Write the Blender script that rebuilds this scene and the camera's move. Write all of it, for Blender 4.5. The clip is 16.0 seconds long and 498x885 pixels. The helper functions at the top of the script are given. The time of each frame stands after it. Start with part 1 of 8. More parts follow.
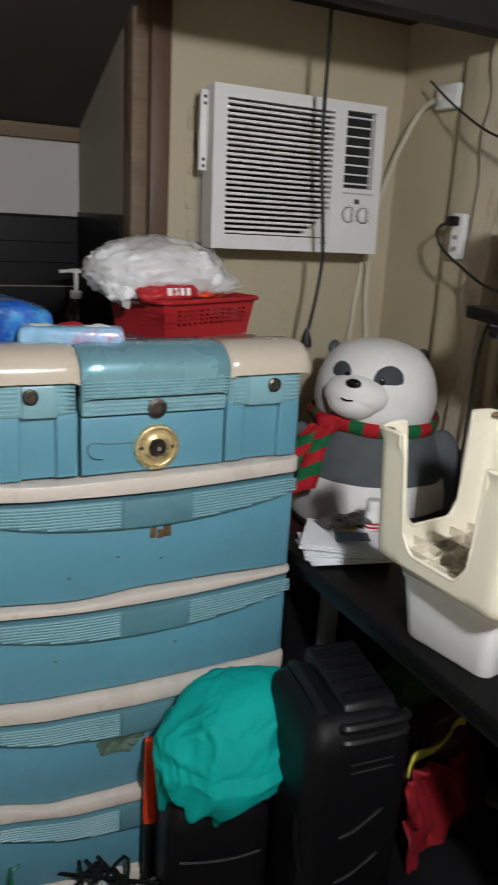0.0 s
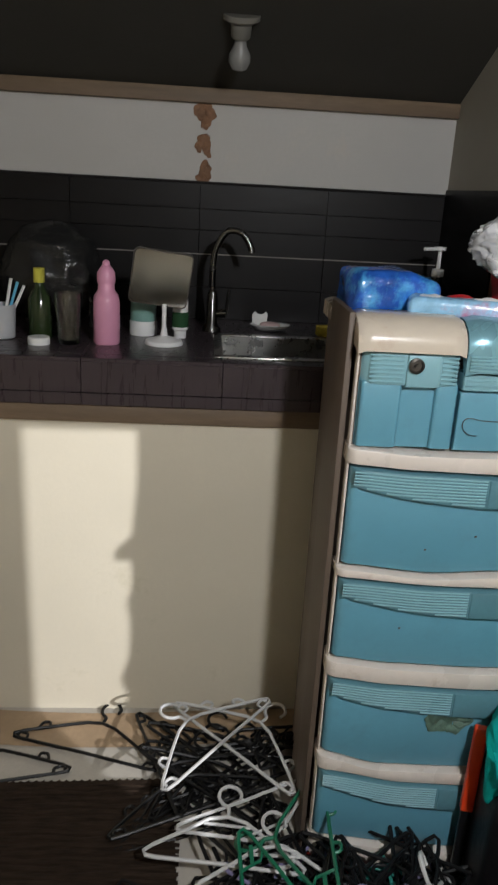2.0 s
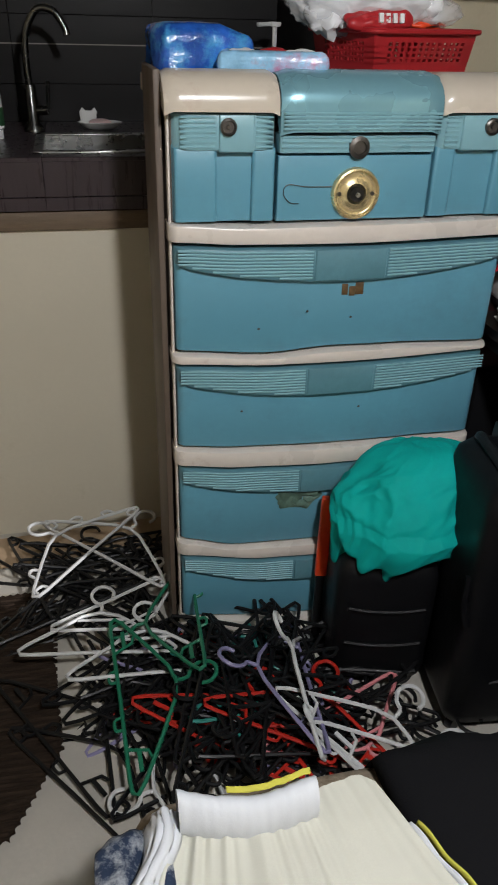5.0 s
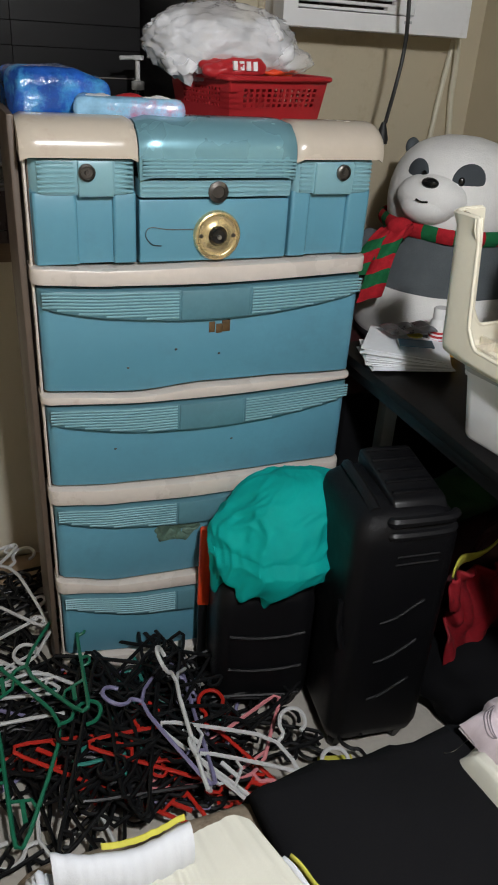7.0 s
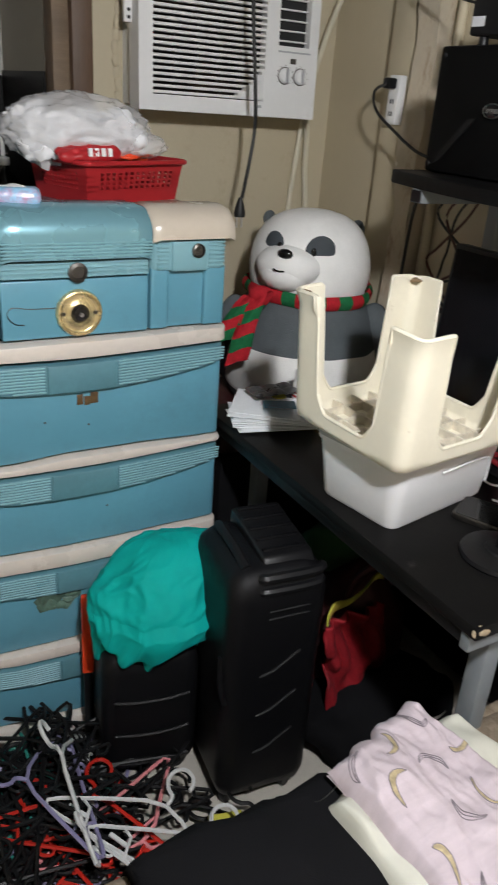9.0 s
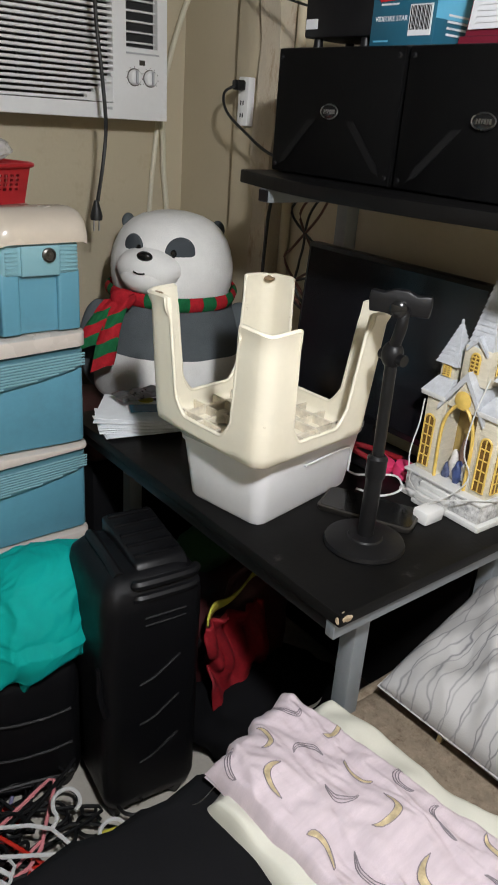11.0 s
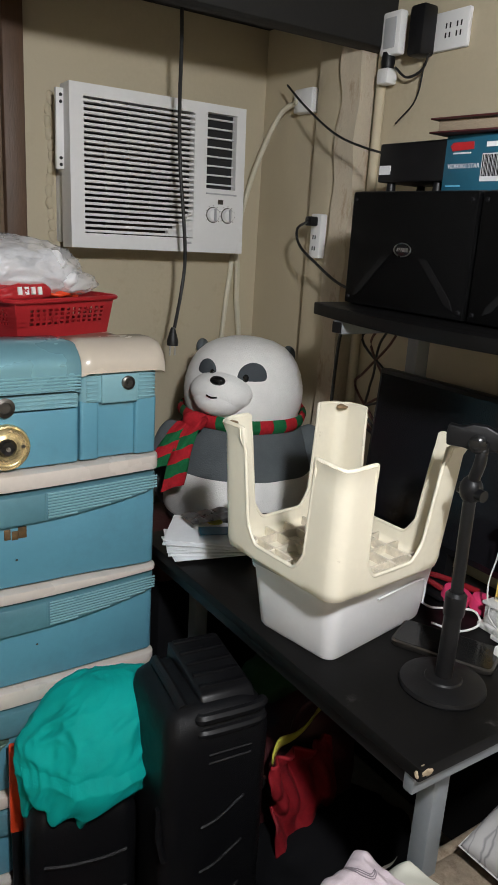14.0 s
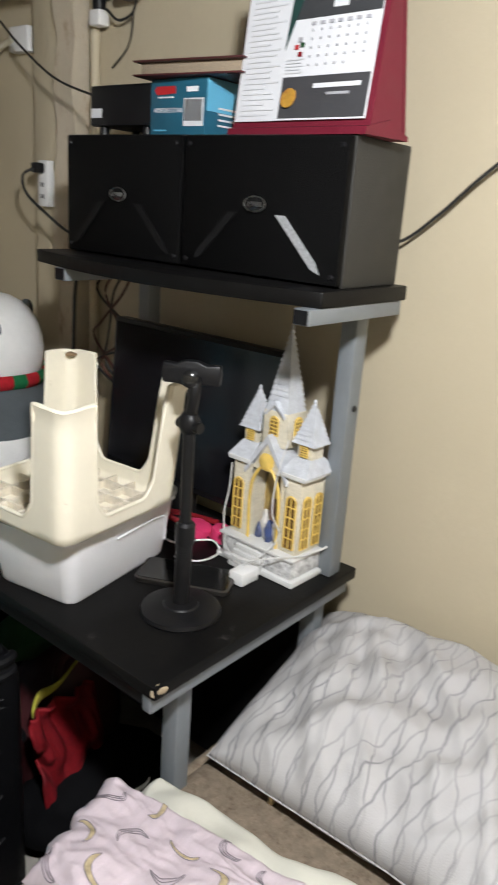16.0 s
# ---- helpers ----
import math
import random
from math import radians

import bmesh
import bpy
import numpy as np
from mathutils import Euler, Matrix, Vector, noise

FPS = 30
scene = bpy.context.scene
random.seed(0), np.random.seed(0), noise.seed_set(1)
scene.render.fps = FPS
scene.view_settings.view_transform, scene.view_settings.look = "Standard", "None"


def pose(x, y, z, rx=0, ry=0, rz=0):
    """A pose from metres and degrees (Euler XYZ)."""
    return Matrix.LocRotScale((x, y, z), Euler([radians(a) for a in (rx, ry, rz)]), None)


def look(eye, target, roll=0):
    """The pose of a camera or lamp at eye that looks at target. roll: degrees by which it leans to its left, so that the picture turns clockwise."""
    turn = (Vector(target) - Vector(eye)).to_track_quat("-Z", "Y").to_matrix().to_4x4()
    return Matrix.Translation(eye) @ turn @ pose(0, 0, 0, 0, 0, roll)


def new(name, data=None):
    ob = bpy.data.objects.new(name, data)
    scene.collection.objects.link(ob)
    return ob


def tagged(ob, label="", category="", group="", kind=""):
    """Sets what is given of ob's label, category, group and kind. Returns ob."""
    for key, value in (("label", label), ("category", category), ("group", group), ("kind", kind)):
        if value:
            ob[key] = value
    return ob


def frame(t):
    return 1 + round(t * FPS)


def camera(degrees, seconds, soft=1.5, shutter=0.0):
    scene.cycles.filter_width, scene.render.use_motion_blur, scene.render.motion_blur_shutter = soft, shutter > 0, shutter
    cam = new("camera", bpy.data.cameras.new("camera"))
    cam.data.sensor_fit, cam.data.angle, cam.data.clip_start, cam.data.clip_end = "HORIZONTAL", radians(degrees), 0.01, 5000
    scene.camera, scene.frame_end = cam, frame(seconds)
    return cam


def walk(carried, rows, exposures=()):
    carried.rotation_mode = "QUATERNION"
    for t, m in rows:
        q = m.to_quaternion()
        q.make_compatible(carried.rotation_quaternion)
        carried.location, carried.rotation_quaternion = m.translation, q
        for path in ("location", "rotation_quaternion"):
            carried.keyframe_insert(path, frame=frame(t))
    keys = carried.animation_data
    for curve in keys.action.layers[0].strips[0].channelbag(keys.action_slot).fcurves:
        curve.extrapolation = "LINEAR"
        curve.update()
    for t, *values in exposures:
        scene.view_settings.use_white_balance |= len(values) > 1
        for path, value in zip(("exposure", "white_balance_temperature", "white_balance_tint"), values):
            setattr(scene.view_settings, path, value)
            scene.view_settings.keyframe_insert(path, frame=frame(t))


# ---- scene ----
cam = camera(37.2, 16.0, 1.6, 0.4)
PATH = [
    (0, (-0.221, 0.269, 1.402), (0.659, 1.972, 0.83), 3.3),
    (0.5, (-0.228, 0.272, 1.405), (0.399, 2.09, 0.854), 3.1),
    (1, (-0.289, 0.282, 1.395), (0.11, 2.161, 0.838), 3.0),
    (1.5, (-0.341, 0.29, 1.378), (-0.11, 2.191, 0.799), 3.2),
    (2, (-0.364, 0.291, 1.367), (-0.225, 2.18, 0.724), 3.2),
    (2.5, (-0.382, 0.282, 1.322), (-0.269, 2.134, 0.576), 3.1),
    (3, (-0.352, 0.278, 1.265), (-0.243, 2.084, 0.413), 2.1),
    (3.5, (-0.324, 0.274, 1.251), (-0.183, 2.046, 0.333), 0.8),
    (4, (-0.312, 0.265, 1.244), (-0.13, 2.012, 0.288), -0.4),
    (4.5, (-0.275, 0.257, 1.245), (0.043, 1.966, 0.256), 0.8),
    (5, (-0.246, 0.252, 1.254), (0.153, 1.94, 0.259), 1.6),
    (5.2, (-0.242, 0.251, 1.259), (0.183, 1.929, 0.257), 1.7),
    (7.3, (-0.207, 0.246, 1.321), (0.49, 1.864, 0.374), 4.0),
    (7.5, (-0.205, 0.242, 1.331), (0.498, 1.871, 0.408), 3.9),
    (8, (-0.217, 0.248, 1.361), (0.514, 1.898, 0.498), 3.5),
    (8.5, (-0.205, 0.23, 1.376), (0.603, 1.859, 0.545), 3.5),
    (9, (-0.173, 0.196, 1.371), (0.76, 1.754, 0.533), 4.3),
    (9.5, (-0.148, 0.182, 1.352), (0.88, 1.671, 0.501), 4.3),
    (10, (-0.132, 0.162, 1.322), (0.986, 1.587, 0.474), 3.8),
    (10.2, (-0.126, 0.165, 1.332), (1.033, 1.549, 0.47), 4.8),
    (12.3, (-0.12, 0.169, 1.389), (1.041, 1.667, 0.751), 3.1),
    (12.5, (-0.119, 0.172, 1.392), (1.022, 1.694, 0.773), 3.0),
    (13, (-0.14, 0.193, 1.403), (0.962, 1.757, 0.821), 3.4),
    (13.5, (-0.136, 0.195, 1.406), (0.94, 1.783, 0.84), 3.6),
    (14, (-0.131, 0.196, 1.401), (0.949, 1.786, 0.849), 3.5),
    (14.5, (-0.125, 0.189, 1.4), (1.021, 1.733, 0.849), 3.7),
    (15, (-0.095, 0.152, 1.399), (1.147, 1.615, 0.835), 3.5),
    (15.5, (-0.078, 0.127, 1.387), (1.264, 1.488, 0.798), 3.4),
    (16, (-0.077, 0.108, 1.382), (1.412, 1.294, 0.769), 4.1),
]
walk(cam, [(t, look(eye, target, roll)) for t, eye, target, roll in PATH], [(0.0, -0.14), (1.8, -0.14), (3.5, -0.26), (5.2, -0.26), (8.0, -0.06), (9.5, 0.05), (12.5, -0.10), (14.0, -0.10), (15.0, 0.02), (16.0, 0.10)])

# ---- light ----
world = bpy.data.worlds.new("world")
scene.world = world
world.use_nodes = True
world.node_tree.nodes["Background"].inputs[0].default_value = (0.6, 0.7, 1.0, 1)
world.node_tree.nodes["Background"].inputs[1].default_value = 0.004


def bulb_light(name, at, watts, colour, radius):
    d = bpy.data.lights.new(name, "POINT")
    d.energy, d.color, d.shadow_soft_size = watts, colour, radius
    ob = new(name, d)
    ob.location = at
    return ob


bulb_light("room_lamp_light", (0.06, 0.08, 1.82), 82, (0.96, 0.97, 0.985), 0.05)
# added fill under the lamp: more light downwards, less on the wall tops
down_fill = bpy.data.lights.new("room_lamp_down_fill", "AREA")
down_fill.shape, down_fill.size, down_fill.energy, down_fill.color = "DISK", 0.07, 8, (0.96, 0.97, 0.985)
new("room_lamp_down_fill", down_fill).location = (0.06, 0.08, 1.76)
# added unseen lamp: throws the bright patch on the panel under the sink
bulb_light("added_patch_light", (1.93, -1.0, 1.74), 760, (0.98, 0.98, 1.0), 0.005)


# ---- materials ----
def rgba(c):
    return (c[0], c[1], c[2], 1)


def mat(name, c, rough=0.5, metal=0.0, var=0.12, scale=12.0, bump=0.05, fine=90.0, stain=None, stain_amt=0.0, stain_scale=3.0, spec=0.5, streak=(1, 1, 1), rvar=0.15):
    """Base colour varied at two scales, with optional stains, roughness wear and fine relief."""
    m = bpy.data.materials.new(name)
    m.use_nodes = True
    nt = m.node_tree
    b = nt.nodes["Principled BSDF"]
    b.inputs["Metallic"].default_value = metal
    b.inputs["Specular IOR Level"].default_value = spec
    tc = nt.nodes.new("ShaderNodeTexCoord")
    mp = nt.nodes.new("ShaderNodeMapping")
    mp.inputs["Scale"].default_value = streak
    nt.links.new(tc.outputs["Object"], mp.inputs["Vector"])

    def tex(s, detail=4, rough_=0.6):
        n = nt.nodes.new("ShaderNodeTexNoise")
        n.inputs["Scale"].default_value, n.inputs["Detail"].default_value, n.inputs["Roughness"].default_value = s, detail, rough_
        nt.links.new(mp.outputs["Vector"], n.inputs["Vector"])
        return n

    def mix(f, a, bb, kind="MIX"):
        x = nt.nodes.new("ShaderNodeMix")
        x.data_type, x.blend_type = "RGBA", kind
        for sock, val in ((x.inputs[0], f), (x.inputs[6], a), (x.inputs[7], bb)):
            if hasattr(val, "is_output"):
                nt.links.new(val, sock)
            else:
                sock.default_value = val
        return x.outputs[2]

    def ramp(src, lo, hi):
        r = nt.nodes.new("ShaderNodeMapRange")
        r.inputs[1].default_value, r.inputs[2].default_value = lo, hi
        nt.links.new(src, r.inputs[0])
        return r.outputs[0]

    big, small = tex(scale), tex(fine, 3)
    dark = tuple(v * (1 - var) for v in c)
    light = tuple(min(1, v * (1 + var)) for v in c)
    col = mix(ramp(big.outputs[0], 0.3, 0.7), rgba(dark), rgba(light))
    col = mix(ramp(small.outputs[0], 0.35, 0.65), col, mix(0.5, col, rgba(tuple(v * (1 - var * 0.8) for v in c))))
    if stain:
        st = tex(stain_scale, 6, 0.7)
        f = ramp(st.outputs[0], 0.62 - stain_amt * 0.3, 0.75)
        col = mix(f, col, rgba(stain))
    nt.links.new(col, b.inputs["Base Color"])
    rr = nt.nodes.new("ShaderNodeMapRange")
    rr.inputs[3].default_value, rr.inputs[4].default_value = max(0.02, rough - rvar), min(1, rough + rvar)
    nt.links.new(big.outputs[0], rr.inputs[0])
    nt.links.new(rr.outputs[0], b.inputs["Roughness"])
    if bump:
        bp = nt.nodes.new("ShaderNodeBump")
        bp.inputs["Strength"].default_value, bp.inputs["Distance"].default_value = min(1, bump * 4), 0.002
        nt.links.new(small.outputs[0], bp.inputs["Height"])
        nt.links.new(bp.outputs[0], b.inputs["Normal"])
    m.diffuse_color = rgba(c)
    return m


M = {}
M["wall"] = mat("cream_paint", (0.505, 0.44, 0.315), 0.6, var=0.05, scale=2.5, bump=0.06, stain=(0.36, 0.29, 0.18), stain_amt=0.12, stain_scale=2.2)
M["panel"] = mat("panel_paint", (0.62, 0.565, 0.455), 0.55, var=0.04, scale=3, bump=0.04, stain=(0.5, 0.45, 0.33), stain_amt=0.06)
M["white_wall"] = mat("white_plaster", (0.45, 0.44, 0.425), 0.7, var=0.05, scale=3, bump=0.05, stain=(0.5, 0.46, 0.4), stain_amt=0.08)
M["brown_plaster"] = mat("bare_plaster", (0.22, 0.12, 0.07), 0.9, var=0.3, scale=30, bump=0.2)
M["grey_board"] = mat("grey_board", (0.31, 0.29, 0.25), 0.7, var=0.08, scale=4, bump=0.05)
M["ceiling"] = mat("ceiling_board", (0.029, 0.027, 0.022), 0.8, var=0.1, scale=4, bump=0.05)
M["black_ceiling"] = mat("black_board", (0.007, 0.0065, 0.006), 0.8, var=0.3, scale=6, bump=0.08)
M["dark_wood"] = mat("dark_wood", (0.10, 0.055, 0.032), 0.5, var=0.35, scale=5, bump=0.1, streak=(6, 6, 0.5))
M["beam_wood"] = mat("beam_wood", (0.16, 0.11, 0.07), 0.6, var=0.3, scale=5, bump=0.1, streak=(0.5, 6, 6))
M["rough_timber"] = mat("rough_timber", (0.55, 0.48, 0.37), 0.7, var=0.10, scale=11, bump=0.4, streak=(3, 3, 1.2), stain=(0.30, 0.20, 0.12), stain_amt=0.30, stain_scale=11)
M["tile"] = mat("brown_glazed_tile", (0.0052, 0.0044, 0.0048), 0.42, spec=0.17, var=0.25, scale=5, bump=0.02, streak=(1, 1, 6))
M["tile_front"] = mat("counter_tile", (0.042, 0.030, 0.035), 0.30, var=0.2, scale=9, bump=0.02, streak=(9, 9, 0.8))
M["grout"] = mat("grout", (0.010, 0.0085, 0.0085), 0.9, var=0.2, scale=20, bump=0.1)
M["floor"] = mat("floor_vinyl", (0.42, 0.39, 0.345), 0.55, var=0.12, scale=4, bump=0.05, stain=(0.25, 0.21, 0.17), stain_amt=0.18, stain_scale=5)
M["tan_strip"] = mat("tan_strip", (0.34, 0.24, 0.15), 0.6, var=0.2, scale=8, bump=0.1)
M["blue"] = mat("blue_plastic", (0.112, 0.305, 0.405), 0.36, var=0.06, scale=5, bump=0.012, stain=(0.105, 0.265, 0.345), stain_amt=0.25, stain_scale=9)
# base colour lightened to carry the bright sheen of the lid's centre
M["blue_hi"] = mat("sheen_blue_plastic", (0.20, 0.40, 0.47), 0.26, metal=0.35, var=0.05, scale=5, bump=0.01)
M["blue_rib"] = mat("ribbed_blue_plastic", (0.215, 0.405, 0.46), 0.30, var=0.06, scale=6, bump=0.015)
# drawer blue darkened: the shade between the grip's ribs is in the colour
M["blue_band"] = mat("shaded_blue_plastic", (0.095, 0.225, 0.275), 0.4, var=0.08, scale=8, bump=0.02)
M["blue_plate"] = mat("worn_blue_plastic", (0.10, 0.235, 0.285), 0.42, var=0.14, scale=14, bump=0.04)
M["cream_pl"] = mat("cream_plastic", (0.64, 0.575, 0.52), 0.28, var=0.06, scale=7, bump=0.015, stain=(0.45, 0.35, 0.29), stain_amt=0.06, stain_scale=10)
M["beige_pl"] = mat("beige_plastic", (0.57, 0.50, 0.415), 0.26, var=0.06, scale=7, bump=0.012, stain=(0.45, 0.34, 0.27), stain_amt=0.1, stain_scale=8)
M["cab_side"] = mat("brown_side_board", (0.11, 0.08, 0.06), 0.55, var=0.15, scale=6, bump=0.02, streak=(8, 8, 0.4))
# near black that gives gaps, slots and holes their shade by colour
M["black_gap"] = mat("shadow_black_plastic", (0.012, 0.012, 0.013), 0.7)
M["brass"] = mat("brass", (0.82, 0.66, 0.36), 0.26, metal=0.75, var=0.15, scale=30, bump=0.02)
M["dark_metal"] = mat("dark_metal", (0.12, 0.11, 0.10), 0.4, metal=0.9, var=0.2, scale=40)
M["ac_white"] = mat("appliance_white", (0.76, 0.76, 0.76), 0.42, var=0.04, scale=6, bump=0.01, stain=(0.55, 0.52, 0.47), stain_amt=0.04)
M["ac_dark"] = mat("grille_dark", (0.014, 0.013, 0.013), 0.8, var=0.4, scale=12, stain=(0.09, 0.055, 0.03), stain_amt=0.35, stain_scale=11)
M["black_pl"] = mat("black_plastic", (0.007, 0.007, 0.008), 0.42, spec=0.28, var=0.2, scale=20, bump=0.03)
M["black_shell"] = mat("black_luggage_shell", (0.005, 0.005, 0.006), 0.42, spec=0.2, var=0.2, scale=60, bump=0.12, fine=500)
M["desk_black"] = mat("black_laminate", (0.005, 0.0048, 0.0048), 0.45, spec=0.14, var=0.25, scale=7, bump=0.03, stain=(0.035, 0.032, 0.03), stain_amt=-0.1, stain_scale=14)
M["grey_metal"] = mat("grey_painted_steel", (0.21, 0.23, 0.25), 0.42, metal=0.3, var=0.08, scale=8, bump=0.02)
M["steel"] = mat("brushed_steel", (0.55, 0.55, 0.54), 0.28, metal=1.0, var=0.03, scale=40, rvar=0.05, bump=0.01)
M["chrome"] = mat("chrome", (0.13, 0.13, 0.125), 0.25, metal=1.0, var=0.06, scale=20, bump=0)
M["cream_stool"] = mat("ivory_plastic", (0.78, 0.73, 0.60), 0.4, var=0.05, scale=9, bump=0.02, stain=(0.34, 0.26, 0.16), stain_amt=-0.12, stain_scale=16)
M["dust"] = mat("stool_dirt", (0.66, 0.60, 0.49), 0.6, var=0.25, scale=40, bump=0.1)
M["bin_white"] = mat("white_bin_plastic", (0.80, 0.80, 0.83), 0.42, var=0.03, scale=9, bump=0.01)
M["bin_lid"] = mat("grey_lid_plastic", (0.42, 0.43, 0.45), 0.45, var=0.05, scale=9, bump=0.01)
M["panda_white"] = mat("white_plush", (0.90, 0.89, 0.87), 0.9, var=0.05, scale=25, bump=0.2, fine=300, spec=0.15)
M["panda_grey"] = mat("grey_plush", (0.075, 0.085, 0.095), 0.95, var=0.1, scale=25, bump=0.2, fine=300, spec=0.15)
M["panda_body"] = mat("slate_plush", (0.11, 0.125, 0.135), 0.95, var=0.1, scale=25, bump=0.2, fine=300, spec=0.15)
M["black_gloss"] = mat("glossy_black", (0.01, 0.01, 0.01), 0.15, var=0.1, bump=0)
M["red_pl"] = mat("red_plastic", (0.42, 0.02, 0.025), 0.4, var=0.1, scale=8, bump=0.02)
M["orange_pl"] = mat("orange_plastic", (0.78, 0.065, 0.016), 0.42, var=0.06, scale=8, bump=0.02)
M["teal"] = mat("teal_cloth", (0.0, 0.36, 0.32), 0.75, var=0.12, scale=14, bump=0.1, fine=400, spec=0.2)
M["rug"] = mat("dark_brown_rug", (0.036, 0.024, 0.017), 1.0, var=0.6, scale=20, bump=0.6, fine=260, streak=(1, 9, 1), spec=0.1)
M["sheet"] = mat("brown_bedsheet", (0.24, 0.19, 0.14), 0.9, var=0.25, scale=60, bump=0.1, fine=250, stain=(0.12, 0.085, 0.055), stain_amt=0.35, stain_scale=70, spec=0.2)
M["white_cloth"] = mat("ivory_cloth", (0.56, 0.55, 0.48), 0.9, var=0.06, scale=10, bump=0.03, fine=500, spec=0.2)
M["white_band"] = mat("white_cloth", (0.60, 0.615, 0.65), 0.9, var=0.05, scale=14, bump=0.04, fine=400, spec=0.2)
M["black_cloth"] = mat("black_cloth", (0.005, 0.005, 0.006), 0.95, var=0.2, scale=14, bump=0.1, fine=400, spec=0.12)
M["yellow_cloth"] = mat("yellow_trim", (0.50, 0.46, 0.06), 0.85, var=0.1, scale=30, bump=0.1)
M["red_cloth"] = mat("red_cloth", (0.24, 0.008, 0.014), 0.7, var=0.3, scale=14, bump=0.1, spec=0.3, stain=(0.10, 0.006, 0.01), stain_amt=0.4, stain_scale=13)
M["green_cloth"] = mat("green_cloth", (0.01, 0.06, 0.018), 0.85, var=0.2, scale=14, bump=0.1)
M["maroon"] = mat("maroon_leatherette", (0.055, 0.012, 0.014), 0.5, var=0.2, scale=20, bump=0.1)
M["cable_black"] = mat("black_cable", (0.012, 0.012, 0.012), 0.5, var=0.1)
M["cable_white"] = mat("ivory_cable", (0.62, 0.58, 0.46), 0.5, var=0.08)
M["page"] = mat("calendar_page", (0.66, 0.67, 0.70), 0.7, var=0.04, scale=30, bump=0.03)
M["paper"] = mat("paper", (0.84, 0.86, 0.89), 0.7, var=0.05, scale=30, bump=0.03)


def film_mat(name, c, opacity, rough=0.12):
    """Thin clear plastic: part gloss, part see-through."""
    m = bpy.data.materials.new(name)
    m.use_nodes = True
    nt = m.node_tree
    b = nt.nodes["Principled BSDF"]
    b.inputs["Base Color"].default_value, b.inputs["Roughness"].default_value = rgba(c), rough
    n = nt.nodes.new("ShaderNodeTexNoise")
    n.inputs["Scale"].default_value = 30
    bp = nt.nodes.new("ShaderNodeBump")
    bp.inputs["Strength"].default_value, bp.inputs["Distance"].default_value = 0.6, 0.004
    nt.links.new(n.outputs[0], bp.inputs["Height"])
    nt.links.new(bp.outputs[0], b.inputs["Normal"])
    b.inputs["Alpha"].default_value = opacity
    return m


def glass_mat(name, c=(1, 1, 1)):
    m = bpy.data.materials.new(name)
    m.use_nodes = True
    b = m.node_tree.nodes["Principled BSDF"]
    b.inputs["Base Color"].default_value = rgba(c)
    b.inputs["Transmission Weight"].default_value = 1
    b.inputs["Roughness"].default_value = 0.03
    return m


M["film"] = film_mat("clear_film", (0.9, 0.9, 0.92), 0.34, 0.16)
M["film_dark"] = film_mat("black_film", (0.02, 0.02, 0.02), 0.75, 0.2)
M["glass"] = glass_mat("clear_glass")
M["mirror"] = mat("mirror_glass", (0.22, 0.205, 0.18), 0.14, metal=1.0, var=0.05, bump=0, rvar=0.03)


# ---- mesh helpers ----
def bx(bm, x0, x1, y0, y1, z0, z1, bevel=0.0, seg=2, m=None):
    t = bmesh.ops.create_cube(bm, size=1, matrix=Matrix.Translation(((x0 + x1) / 2, (y0 + y1) / 2, (z0 + z1) / 2)) @ Matrix.Diagonal((abs(x1 - x0), abs(y1 - y0), abs(z1 - z0), 1)))
    vs = t["verts"]
    if bevel:
        es = list({e for v in vs for e in v.link_edges})
        r = bmesh.ops.bevel(bm, geom=es, offset=bevel, segments=seg, affect="EDGES", profile=0.5)
        vs = list({v for f in r["faces"] for v in f.verts} | {v for v in vs if v.is_valid})
    if m:
        bmesh.ops.transform(bm, matrix=m, verts=vs)
    return vs


def tube(bm, pts, r, n=6, closed=False, radii=None):
    """A round tube along points."""
    pts = [Vector(p) for p in pts]
    rings = []
    k = len(pts)
    up = Vector((0.13, 0.27, 0.95))
    for i, p in enumerate(pts):
        a = pts[(i - 1) % k] if closed or i else pts[0]
        b = pts[(i + 1) % k] if closed or i < k - 1 else pts[-1]
        d = (b - a).normalized() if (b - a).length > 1e-9 else Vector((0, 0, 1))
        s = d.cross(up)
        if s.length < 0.05:
            s = d.cross(Vector((1, 0, 0)))
        s.normalize()
        w = s.cross(d)
        rr = radii[i] if radii else r
        rings.append([bm.verts.new(p + (s * math.cos(2 * math.pi * j / n) + w * math.sin(2 * math.pi * j / n)) * rr) for j in range(n)])
    last = k if closed else k - 1
    for i in range(last):
        A, B = rings[i], rings[(i + 1) % k]
        for j in range(n):
            bm.faces.new((A[j], A[(j + 1) % n], B[(j + 1) % n], B[j]))
    if not closed:
        bm.faces.new(rings[0][::-1])
        bm.faces.new(rings[-1])


def lathe(bm, profile, n=24, at=(0, 0, 0), m=None, cap=True):
    """A turned form; profile of (radius, height)."""
    rings = []
    for r, z in profile:
        rings.append([bm.verts.new(Vector((r * math.cos(2 * math.pi * j / n), r * math.sin(2 * math.pi * j / n), z)) + Vector(at)) for j in range(n)])
    for A, B in zip(rings, rings[1:]):
        for j in range(n):
            bm.faces.new((A[j], A[(j + 1) % n], B[(j + 1) % n], B[j]))
    if cap:
        bm.faces.new(rings[0][::-1])
        bm.faces.new(rings[-1])
    if m:
        bmesh.ops.transform(bm, matrix=m, verts=[v for ring in rings for v in ring])


